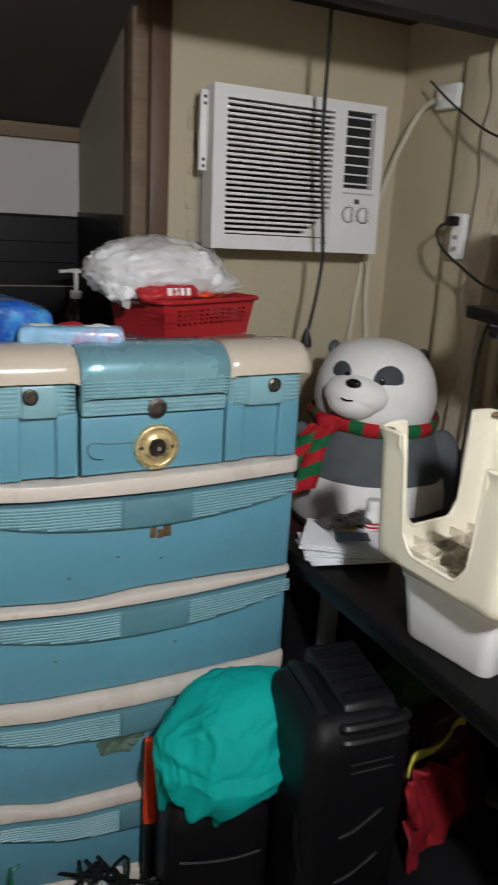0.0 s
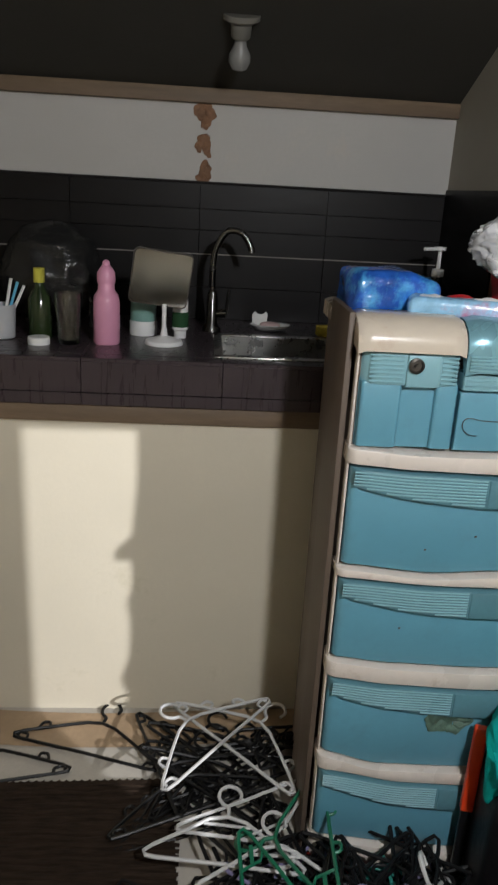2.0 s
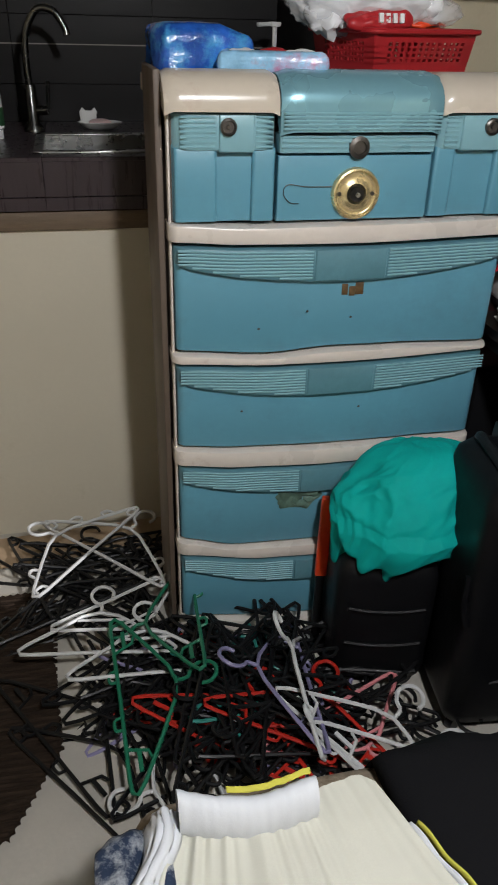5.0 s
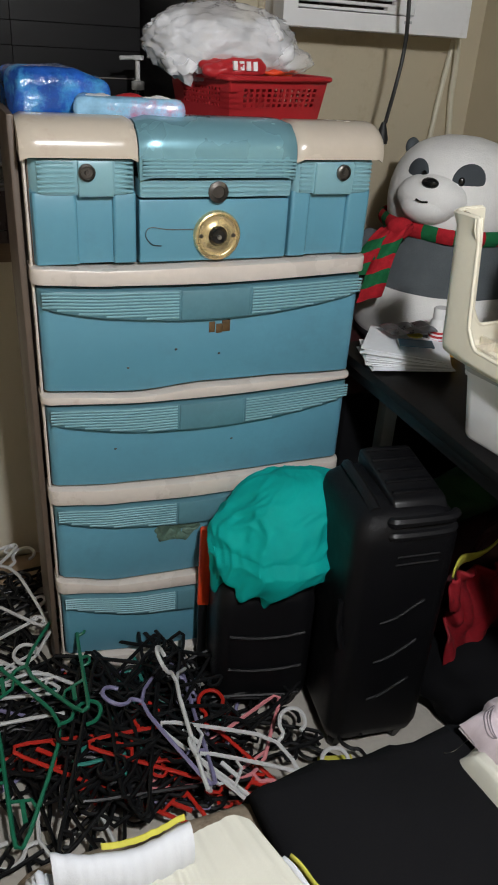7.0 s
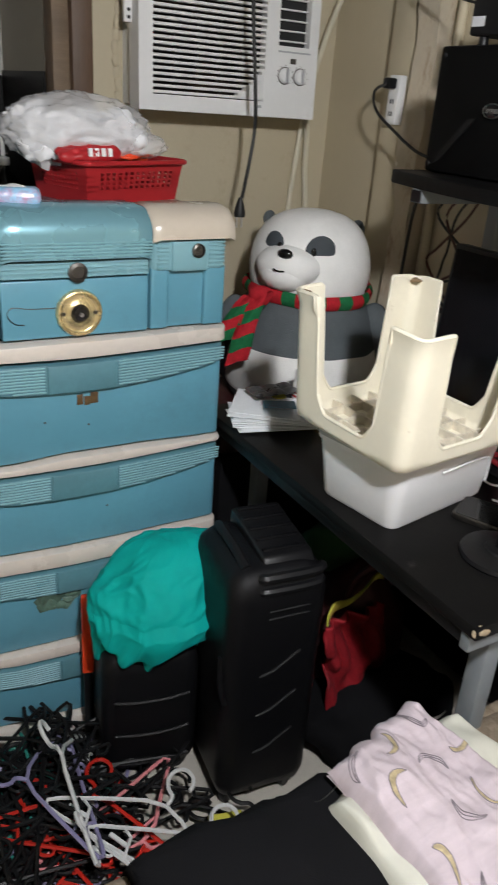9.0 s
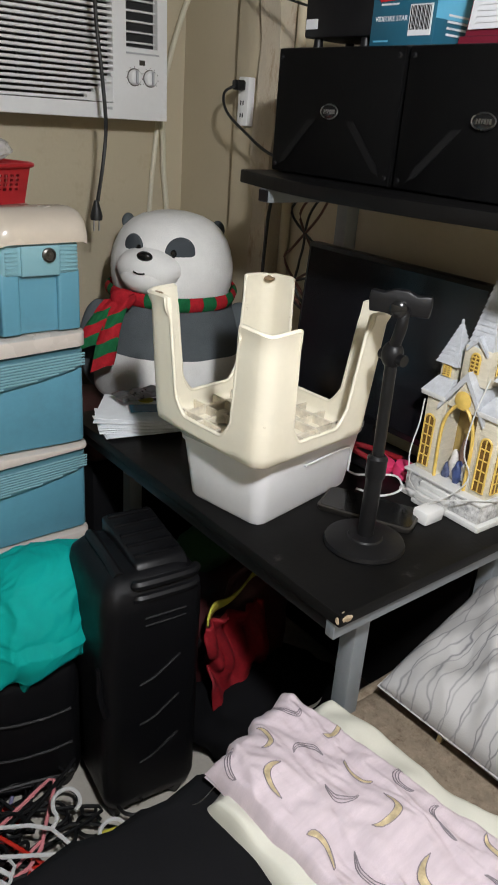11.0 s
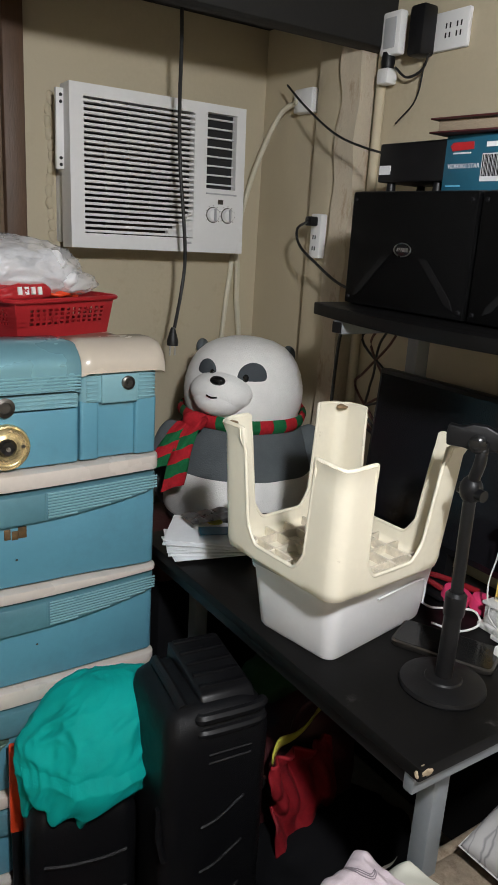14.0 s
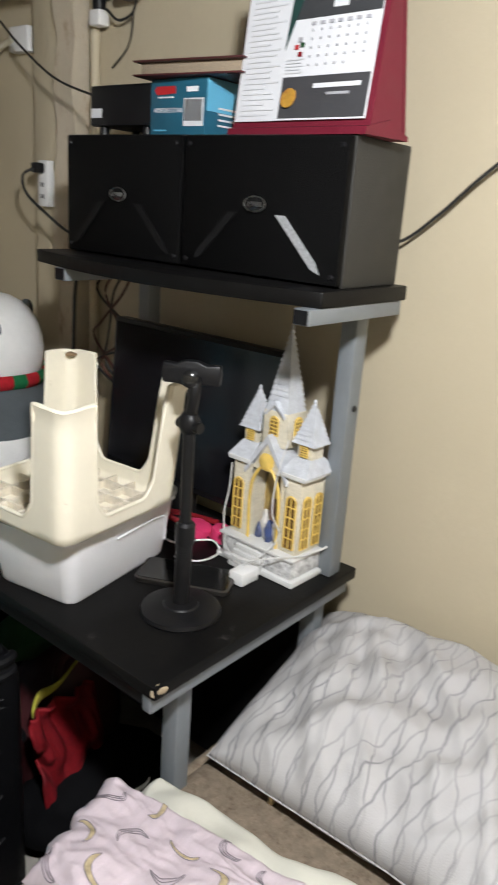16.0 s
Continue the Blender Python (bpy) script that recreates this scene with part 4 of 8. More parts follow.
pg = part("page", leaf_patch(0.0, 0.34, 0.03, 1.0, 0.004), M["page"], cal, "white list page")
part("page", leaf_patch(0.34, 0.99, 0.03, 1.0, 0.005), M["page"], cal, "white month page")
part("page_footer", leaf_patch(0.36, 0.98, 0.04, 0.27, 0.0062), mat("charcoal_print", (0.05, 0.05, 0.055), 0.6), cal)
part("page_header", leaf_patch(0.40, 0.985, 0.585, 0.70, 0.0062), mat("charcoal_header", (0.04, 0.042, 0.046), 0.6), cal)
part("page_picture", leaf_patch(0.36, 0.985, 0.702, 1.0, 0.0062), mat("blue_picture", (0.10, 0.24, 0.48), 0.5, var=0.4, scale=25), cal, "blue printed picture")
bm = B()
wedge = [on_front(u, v, 0.0066) for u, v in ((0.345, 0.42), (0.36, 0.70), (0.44, 0.70))]
W0 = [bm.verts.new(p) for p in wedge]
W1 = [bm.verts.new(p + Vector((0.0008, 0, 0))) for p in wedge]
bm.faces.new(W0)
bm.faces.new(W1[::-1])
for k in range(3):
    bm.faces.new((W0[k], W0[(k + 1) % 3], W1[(k + 1) % 3], W1[k]))
part("page_banner", bm, mat("dark_green_print", (0.015, 0.05, 0.045), 0.6), cal)
M["ink"] = mat("grey_ink", (0.36, 0.36, 0.39), 0.7)
M["pale_ink"] = mat("pale_grey_ink", (0.62, 0.63, 0.66), 0.7)
for r in range(30):
    v = 0.06 + r * 0.031
    b2_ = leaf_patch(0.05, 0.27 + 0.05 * math.sin(r * 2.3), v, v + 0.010, 0.0055)
    part("text_line", b2_, M["pale_ink"], pg)
for r in range(5):
    part("text_line", leaf_patch(0.37, 0.50 - 0.02 * (r % 2), 0.29 + r * 0.018, 0.298 + r * 0.018, 0.0068), M["pale_ink"], cal)
for r in range(5):
    for c in range(7):
        if r == 0 and c > 4:
            continue
        u, v = 0.53 + c * 0.062, 0.325 + r * 0.047
        part("date_mark", leaf_patch(u, u + 0.012, v, v + 0.011, 0.0068), M["ink"], cal)
for c in range(7):
    part("weekday_mark", leaf_patch(0.52 + c * 0.062, 0.552 + c * 0.062, 0.545, 0.563, 0.0068), M["ink"], cal)
part("heading_mark", leaf_patch(0.66, 0.76, 0.625, 0.665, 0.0072), M["page"], cal)
part("footer_text", leaf_patch(0.60, 0.93, 0.20, 0.225, 0.0072), M["page"], cal)
part("footer_text", leaf_patch(0.70, 0.86, 0.16, 0.175, 0.0072), M["ink"], cal)
bm = B()
lathe(bm, [(0.0145, 0), (0.0145, 0.001)], 24, m=Matrix.Translation(on_front(0.43, 0.15, 0.008)) @ pose(0, 0, 0, 0, -90, 0) @ pose(0, 0, 0, 0, 16, 0))
part("round_emblem", bm, mat("amber_print", (0.50, 0.27, 0.04), 0.6, var=0.3, scale=80, stain=(0.25, 0.03, 0.02), stain_amt=0.4, stain_scale=90), cal)
for (du, dv, mm) in ((0.0, 0.0, "red_pl"), (0.04, 0.01, "green_cloth"), (0.02, 0.04, "ink"), (0.03, -0.04, "red_cloth")):
    part("small_emblem", leaf_patch(0.42 + du, 0.45 + du, 0.42 + dv, 0.445 + dv, 0.0072), M[mm], cal)
bm = B()
prism(bm, [(0.032, 0.262), (0.038, 0.262), (0.092, 0.004), (0.086, 0.0)], -0.12, 0.15, axis="y")
part("back_leaf", bm, M["wine_card"], cal)
bm = B()
prism(bm, [(-0.012, 0.0), (-0.010, 0.010), (0.045, 0.024), (0.096, 0.006), (0.096, 0.0)], -0.122, 0.152, axis="y")
part("base_fold", bm, M["wine_card"], cal)
bm = B()
prism(bm, [(0.005, 0.01), (0.034, 0.258), (0.085, 0.01)], -0.119, -0.116, axis="y")
part("end_gusset", bm, M["wine_card"], cal)


# ---- television ----
tv = thing("television", "dark flat television standing under the shelf", "television", pose(1.0, 1.143, DT, 0, 4, 0))
bm = B()
bx(bm, -0.012, 0.02, -0.24, 0.24, 0.06, 0.395, 0.004)
part("bezel", bm, M["black_pl"], tv)
bm = B()
bx(bm, -0.0145, -0.011, -0.23, 0.23, 0.075, 0.385)
part("screen", bm, mat("television_screen", (0.008, 0.008, 0.01), 0.22, var=0.1, bump=0, rvar=0.05), tv)
bm = B()
prism(bm, [(-0.09, -0.10), (0.035, -0.10), (0.035, 0.10), (-0.09, 0.10)], 0, 0.008, axis="z", bevel=0.003)
bx(bm, -0.008, 0.016, -0.03, 0.03, 0.008, 0.07)
part("stand", bm, M["black_pl"], tv)

# ---- white bin with lid ----
ux, uy = Vector((0.985, 0.174, 0)), Vector((-0.174, 0.985, 0))
binm = Matrix(((ux.x, uy.x, 0, 0.588), (ux.y, uy.y, 0, 0.984), (0, 0, 1, DT), (0, 0, 0, 1)))
bn = thing("storage_bin", "white plastic storage bin with grey lid on the desk", "storage box", binm)


def rounded(x0, x1, y0, y1, r, n=6):
    P = []
    for cx, cy, a0 in ((x1 - r, y1 - r, 0), (x0 + r, y1 - r, 90), (x0 + r, y0 + r, 180), (x1 - r, y0 + r, 270)):
        for k in range(n + 1):
            a = radians(a0 + 90 * k / n)
            P.append((cx + r * math.cos(a), cy + r * math.sin(a)))
    return P


def loft(bm, loops):
    """Skin through closed loops of equal length, capped at both ends."""
    R = [[bm.verts.new(p) for p in L] for L in loops]
    for A, C in zip(R, R[1:]):
        for j in range(len(A)):
            bm.faces.new((A[j], A[(j + 1) % len(A)], C[(j + 1) % len(A)], C[j]))
    bm.faces.new(R[0][::-1])
    bm.faces.new(R[-1])


def ring(x0, x1, y0, y1, r, z):
    return [(x, y, z) for x, y in rounded(x0, x1, y0, y1, r)]


bm = B()
W, D = 0.268, 0.178
loft(bm, [ring(0.006, W - 0.006, 0.006, D - 0.006, 0.02, 0), ring(0.002, W - 0.002, 0.002, D - 0.002, 0.024, 0.006), ring(-0.012, W + 0.014, -0.010, D + 0.010, 0.028, 0.112), ring(-0.016, W + 0.019, -0.014, D + 0.014, 0.03, 0.114), ring(-0.016, W + 0.019, -0.014, D + 0.014, 0.03, 0.122)])
part("tub", bm, M["bin_white"], bn)
bm = B()
tube(bm, [(W + 0.011, 0.03, 0.085), (W + 0.011, D - 0.03, 0.085)], 0.004, 6)
tube(bm, smooth_path([(0.10, -0.0115, 0.092), (W - 0.05, -0.0115, 0.092), (W - 0.024, -0.009, 0.075), (W - 0.020, -0.006, 0.035)]), 0.0022, 6)
part("handle_ridge", bm, M["bin_white"], bn)
bm = B()
loft(bm, [ring(-0.018, W + 0.022, -0.016, D + 0.016, 0.032, 0.1225), ring(-0.018, W + 0.022, -0.016, D + 0.016, 0.032, 0.131), ring(0.0, W, 0.0, D, 0.03, 0.135)])
part("lid", bm, M["bin_lid"], bn)

# ---- upturned plastic stool ----
stool = thing("plastic_stool", "ivory plastic stool lying upside down on the bin", "stool", pose(0.655, 1.082, DT + 0.137, 1.5, -0.4, 6))
SH = 0.229      # height of the legs
SIDE = 0.267    # width between the legs' corners at the seat


def square_point(s, half, r):
    """A point on a square with round corners; s from 0 to 4, corners at whole numbers."""
    k = int(math.floor(s + 0.5)) % 4
    t = (s - math.floor(s + 0.5)) * 2 * half
    cx, cy = ((1, 1), (-1, 1), (-1, -1), (1, -1))[k]
    ax, ay = ((0, 1), (1, 0), (0, 1), (1, 0))[k]      # the side that arrives
    if abs(t) >= r * 1.2:
        along_x = (t > 0) == (ax == 0 and ay == 1)
        if along_x:
            return cx * (half - abs(t)), cy * half
        return cx * half, cy * (half - abs(t))
    a = t / (r * 1.2) * math.pi / 4
    lead = a if (ax == 0 and ay == 1) else -a
    return cx * (half - r + r * math.cos(math.pi / 4 + lead)), cy * (half - r + r * math.sin(math.pi / 4 + lead))


def stool_edge(d):
    """Height of the free edge, d metres along the side from a corner."""
    if d <= 0.056:
        return SH - 0.004 * (1 - d / 0.056) ** 2
    if d <= 0.066:
        return SH - (SH - 0.068) * (d - 0.056) / 0.010
    if d <= 0.092:
        k = (d - 0.066) / 0.026
        return 0.036 + 0.032 * (1 - math.sin(k * math.pi / 2))
    return 0.036


steps = [0.0, 0.006, 0.012, 0.018, 0.024, 0.032, 0.040, 0.048, 0.054] + [0.056 + 0.001 * i for i in range(11)] + [0.0675, 0.0695, 0.072, 0.0745, 0.077, 0.080, 0.084, 0.088, 0.093, 0.098, 0.106]
quarter = [d / SIDE for d in steps]
around = []
for k in range(4):
    around += [k + q for q in quarter] + [k + 0.5] + [k + 1 - q for q in reversed(quarter[1:])]
VN = 14
bm = B()
cols, rim_pts = [], []
for s_ in around:
    d = abs(s_ - round(s_)) * SIDE
    h = stool_edge(d)
    row_o, row_i = [], []
    for j in range(VN + 1):
        z = h * (j / VN) ** 1.15
        half = SIDE / 2 - 0.014 * max(0.0, 1 - z / 0.016) ** 2 + 0.012 * z / SH
        row_o.append(square_point(s_, half, 0.026) + (z,))
        row_i.append(square_point(s_, half - 0.005, 0.022) + (max(z, 0.006),))
    if h > SH * 0.9:
        x, y, _ = row_o[-1]
        row_o[-1] = (x * 1.035, y * 1.035, h)
    cols.append(([bm.verts.new(p) for p in row_o], [bm.verts.new(p) for p in row_i]))
    rim_pts.append(tuple((a + b) / 2 for a, b in zip(row_o[-1], row_i[-1])))
m_ = len(cols)
for i in range(m_):
    (ao, ai), (bo, bi) = cols[i], cols[(i + 1) % m_]
    for j in range(VN):
        bm.faces.new((ao[j], bo[j], bo[j + 1], ao[j + 1]))
        bm.faces.new((ai[j], ai[j + 1], bi[j + 1], bi[j]))
    bm.faces.new((ao[VN], bo[VN], bi[VN], ai[VN]))
bm.faces.new([c[0][0] for c in cols][::-1])
bm.faces.new([c[1][0] for c in cols])
frame_o = part("frame", bm, M["cream_stool"], stool, angle=55)
bm = B()
tube(bm, rim_pts, 0.0036, 6, closed=True)
part("rolled_edge", bm, M["cream_stool"], frame_o, angle=80)
for k in range(5):
    o = -0.090 + k * 0.045
    for across in (0, 1):
        bm = B()
        if across:
            bx(bm, -0.122, 0.122, o - 0.0022, o + 0.0022, 0.004, 0.0215, 0.001, 1)
        else:
            bx(bm, o - 0.0022, o + 0.0022, -0.122, 0.122, 0.004, 0.022, 0.001, 1)
        part("rib", bm, M["dust"], stool, "dirty rib under the seat")
for k in range(7):
    bm = B()
    blob(bm, (-0.075 + 0.025 * k, 0.07 * math.sin(k * 2.4), 0.010), (0.016, 0.012, 0.010), 0.006, 60, 3, k, flat=0.007)
    part("dirt_clump", bm, M["dust"], stool, "dried dirt between the ribs")
for x, y, z in ((-0.128, 0.130, SH - 0.006), (0.128, 0.128, SH - 0.006)):
    bm = B()
    blob(bm, (x, y, z), (0.010, 0.010, 0.0035), 0.003, 90, 3, x * 50)
    part("scuff", bm, mat("leg_end_grime", (0.24, 0.16, 0.09), 0.9, var=0.4, scale=90), stool, "brown grime on the leg end")

# ---- phone stand ----
ps = thing("phone_stand", "black desktop phone stand with a round weighted base", "phone stand", pose(0.712, 0.856, DT, 0, 0, 0))
bm = B()
lathe(bm, [(0.066, 0), (0.068, 0.004), (0.066, 0.010), (0.058, 0.013), (0.030, 0.015), (0.028, 0.018), (0.015, 0.020)], 40)
part("base", bm, M["black_pl"], ps)
bm = B()
tube(bm, [(0, 0, 0.015), (0.002, 0.0, 0.15)], 0.0135, 14)
part("lower_pole", bm, M["black_pl"], ps)
bm = B()
tube(bm, [(0.002, 0, 0.15), (0.006, 0.005, 0.315)], 0.0095, 14)
part("upper_pole", bm, M["black_pl"], ps)
bm = B()
lathe(bm, [(0.016, 0.125), (0.0165, 0.128), (0.0165, 0.158), (0.012, 0.163)], 16, at=(0.002, 0, 0))
part("clamp_ring", bm, M["black_pl"], ps)
bm = B()
blob(bm, (0.007, 0.006, 0.325), (0.016, 0.018, 0.022), 0, 1, 3)
tube(bm, [(0.005, -0.02, 0.322), (0.008, 0.028, 0.322)], 0.009, 10)
part("joint", bm, M["black_pl"], ps)
bm = B()
tube(bm, smooth_path([(0.007, 0.006, 0.335), (0.0, -0.008, 0.37), (0.005, -0.004, 0.395), (0.014, 0.018, 0.405)]), 0.009, 10)
part("neck", bm, M["black_pl"], ps)
bm = B()
prism(bm, [(-0.046, 0.010), (-0.044, 0.024), (-0.024, 0.022), (-0.010, 0.028), (0.010, 0.028), (0.024, 0.022), (0.044, 0.024), (0.046, 0.010), (0.044, -0.008), (0.020, -0.008), (0.0, -0.014), (-0.020, -0.008), (-0.044, -0.008)], -0.008, 0.008, axis="x", bevel=0.003)
bmesh.ops.transform(bm, matrix=pose(0.008, 0.006, 0.395, 0, 0, 32), verts=bm.verts[:])
hd = part("clamp", bm, M["black_pl"], ps)
bm = B()
lathe(bm, [(0.013, 0), (0.013, 0.012), (0.008, 0.016)], 16, m=pose(0.0, 0.0, 0.398, 0, -90, 32))
part("knob", bm, M["black_gloss"], hd)

# phone lying on the desk
ph = thing("smartphone", "black smartphone lying face up with a grey bumper", "phone", pose(0.80, 0.928, DT, 0, 0, -63.5))
bm = B()
loft(bm, [ring(-0.085, 0.085, -0.041, 0.041, 0.012, 0.0), ring(-0.087, 0.087, -0.043, 0.043, 0.012, 0.003), ring(-0.087, 0.087, -0.043, 0.043, 0.012, 0.009), ring(-0.085, 0.085, -0.041, 0.041, 0.012, 0.0105)])
part("case", bm, M["dark_metal"], ph)
bm = B()
loft(bm, [ring(-0.083, 0.083, -0.039, 0.039, 0.01, 0.0104), ring(-0.083, 0.083, -0.039, 0.039, 0.01, 0.0114)])
part("screen", bm, M["black_gloss"], ph)

# pink headset and white cable beside the bin
hs = thing("headset", "pink plastic headset tangled behind the phone stand", "headset", (0.945, 1.04, DT))
bm = B()
for cx, cy, r in ((0, 0, 0.028), (0.02, -0.05, 0.026)):
    lathe(bm, [(r, 0), (r * 1.05, 0.01), (r, 0.022), (r * 0.5, 0.026)], 20, m=pose(cx, cy, 0.004, 14, 8, 0))
part("ear_cup", bm, mat("pink_plastic", (0.72, 0.05, 0.16), 0.45, var=0.1, scale=20), hs)
bm = B()
tube(bm, smooth_path([(-0.01, 0.02, 0.02), (-0.03, 0.05, 0.035), (-0.01, 0.08, 0.03), (0.03, 0.06, 0.02), (0.03, -0.03, 0.03)]), 0.006, 8)
part("band", bm, M["red_cloth"], hs)
cw = thing("charger_cable", "white charging cable with a square plug on the desk", "cable", (0, 0, 0))
bm = B()
tube(bm, smooth_path([(0.88, 1.06, DT + 0.005), (0.86, 1.02, DT + 0.02), (0.87, 0.98, DT + 0.035), (0.905, 0.96, DT + 0.03), (0.91, 0.95, DT + 0.006), (0.86, 0.955, DT + 0.004), (0.84, 1.0, DT + 0.004)]), 0.0022, 6)
part("cord", bm, M["ac_white"], cw)
bm = B()
bx(bm, 0.845, 0.893, 0.835, 0.868, DT + 0.0005, DT + 0.026, 0.004, m=None)
part("plug", bm, M["ac_white"], cw)

# ---- ceramic church ----
M["snow_white"] = mat("glazed_white_ceramic", (0.62, 0.62, 0.61), 0.4, var=0.06, scale=40, bump=0.1, fine=200)
M["shingle"] = mat("grey_white_shingle", (0.54, 0.56, 0.60), 0.45, var=0.15, scale=60, bump=0.15, fine=200)
M["church_cream"] = mat("cream_ceramic", (0.66, 0.61, 0.49), 0.5, var=0.12, scale=50, bump=0.25, fine=140, streak=(1, 1, 3))
M["window_gold"] = mat("golden_window", (0.74, 0.52, 0.13), 0.4, var=0.15, scale=60)
M["window_pane"] = mat("dark_amber_pane", (0.16, 0.085, 0.02), 0.3, var=0.3, scale=80)
M["grey_stone"] = mat("painted_stone", (0.62, 0.62, 0.62), 0.7, var=0.3, scale=110, bump=0.3, stain=(0.14, 0.14, 0.15), stain_amt=0.45, stain_scale=75)
ch = thing("church_ornament", "white ceramic church ornament with gold windows and shingled spires", "ornament", pose(0.970, 0.862, DT, 0, 0, -2))
# local: the front faces -x, width along y
bm = B()
bx(bm, -0.062, 0.055, -0.093, 0.093, 0, 0.012, 0.003)
part("plinth", bm, M["snow_white"], ch)
bm = B()
bx(bm, -0.056, 0.05, -0.086, 0.086, 0.012, 0.05, 0.004)
part("stone_base", bm, M["grey_stone"], ch, "painted grey stonework")
bm = B()
bx(bm, -0.060, 0.054, -0.090, 0.090, 0.048, 0.054, 0.002)
part("base_ledge", bm, M["snow_white"], ch)
for k in range(5):
    bm = B()
    bx(bm, -0.080 + k * 0.006, -0.05, -0.022, 0.046, 0.004 + k * 0.0095, 0.0135 + k * 0.0095, 0.002)
    part("step", bm, M["snow_white"], ch)


def gable(bm, x0, x1, y0, y1, z0, zr, t=0.006):
    """A roof with its ridge along x."""
    ym = (y0 + y1) / 2
    prism(bm, [(y0, z0), (ym, zr), (y1, z0), (y1, z0 - t), (ym, zr - t * 1.6), (y0, z0 - t)], x0, x1, axis="x")


def spire(cx, cy, z0, half, h, rows):
    """A square spire in overlapping courses of shingles."""
    out = B()
    for k in range(rows):
        a, b_ = half * (1 - k / rows), half * (1 - (k + 1) / rows)
        za, zb = z0 + h * k / rows, z0 + h * (k + 1) / rows
        A = [out.verts.new((cx + sx * (a + 0.0022), cy + sy * (a + 0.0022), za)) for sx, sy in ((-1, -1), (1, -1), (1, 1), (-1, 1))]
        C = [out.verts.new((cx + sx * b_, cy + sy * b_, zb)) for sx, sy in ((-1, -1), (1, -1), (1, 1), (-1, 1))]
        for j in range(4):
            out.faces.new((A[j], A[(j + 1) % 4], C[(j + 1) % 4], C[j]))
        out.faces.new(A[::-1])
    blob(out, (cx, cy, z0 + h), (0.003, 0.003, 0.006), 0, 1, 2)
    return out


def arch_window(parent, x, cy, z0, w, h, side="front"):
    """A gold window with white glazing bars, on the front (-x) or an end (-y)."""
    bm = B()
    n = 8
    pl = [(cy - w / 2, z0), (cy + w / 2, z0)] + [(cy + w / 2 * math.cos(math.pi * k / n), z0 + h - w / 2 + w / 2 * math.sin(math.pi * k / n)) for k in range(n + 1)]
    prism(bm, pl, x - 0.002, x + 0.002, axis="x" if side == "front" else "y")
    wn = part("window", bm, M["window_pane"], parent)
    bm = B()
    for k in range(1, 5):
        z = z0 + h * k / 5
        if side == "front":
            bx(bm, x - 0.0035, x, cy - w / 2, cy + w / 2, z - 0.001, z + 0.001)
        else:
            bx(bm, cy - w / 2, cy + w / 2, x - 0.0035, x, z - 0.001, z + 0.001)
    if side == "front":
        bx(bm, x - 0.0035, x, cy - 0.001, cy + 0.001, z0, z0 + h - 0.003)
    else:
        bx(bm, cy - 0.001, cy + 0.001, x - 0.0035, x, z0, z0 + h - 0.003)
    rim_ = [(cy - w / 2, z0), (cy + w / 2, z0)] + [(cy + w / 2 * math.cos(math.pi * k / n), z0 + h - w / 2 + w / 2 * math.sin(math.pi * k / n)) for k in range(n + 1)]
    tube(bm, [(x - 0.002, a, b) if side == "front" else (a, x - 0.002, b) for a, b in rim_], 0.0021, 5, closed=True)
    part("lattice", bm, M["window_gold"], wn)


bm = B()
bx(bm, -0.04, 0.04, 0.042, 0.080, 0.045, 0.20, 0.002)
bx(bm, -0.04, 0.04, -0.080, -0.042, 0.045, 0.20, 0.002)
bx(bm, 0.005, 0.04, -0.042, 0.042, 0.045, 0.20)
bx(bm, -0.04, 0.005, 0.034, 0.042, 0.045, 0.20)
bx(bm, -0.04, 0.005, -0.042, -0.034, 0.045, 0.20)
part("walls", bm, M["church_cream"], ch)
bm = B()
gable(bm, -0.046, 0.046, -0.05, 0.05, 0.19, 0.265, 0.010)
part("nave_roof", bm, M["shingle"], ch)
bm = B()
prism(bm, [(-0.034, 0.195), (0.034, 0.195), (0.0, 0.25)], -0.042, -0.036, axis="x")
part("gable_front", bm, M["church_cream"], ch)
bm = B()
lathe(bm, [(0.016, 0), (0.017, 0.003), (0.012, 0.005), (0.004, 0.006)], 20, m=pose(-0.042, 0, 0.213, 0, -90, 0))
part("rose_window", bm, M["window_gold"], ch)
bm = B()
tube(bm, smooth_path([(-0.041, 0.034, 0.05), (-0.043, 0.034, 0.15), (-0.043, 0.02, 0.19), (-0.043, 0, 0.205), (-0.043, -0.02, 0.19), (-0.043, -0.034, 0.15), (-0.041, -0.034, 0.05)]), 0.0032, 8)
part("door_arch", bm, M["window_gold"], ch)
for yy, xx, hh, rr, cc in ((-0.020, -0.020, 0.050, 0.009, (0.62, 0.60, 0.58)), (-0.006, -0.026, 0.045, 0.010, (0.05, 0.08, 0.22)), (0.010, -0.020, 0.062, 0.009, (0.60, 0.58, 0.56)), (0.0, -0.012, 0.085, 0.010, (0.20, 0.12, 0.09)), (0.020, -0.024, 0.032, 0.008, (0.08, 0.10, 0.20))):
    bm = B()
    blob(bm, (xx, yy, 0.05 + hh / 2), (rr, rr, hh / 2), 0.005, 70, 3, yy * 90)
    part("inner_ornament", bm, mat("painted_ornament", cc, 0.5, var=0.5, scale=90), ch)
# back of the doorway in darker gold, the recess's shade painted in
bm = B()
bx(bm, 0.0015, 0.004, -0.034, 0.034, 0.05, 0.19)
part("inner_back", bm, mat("shaded_gold", (0.34, 0.24, 0.08), 0.5, var=0.2, scale=60), ch)
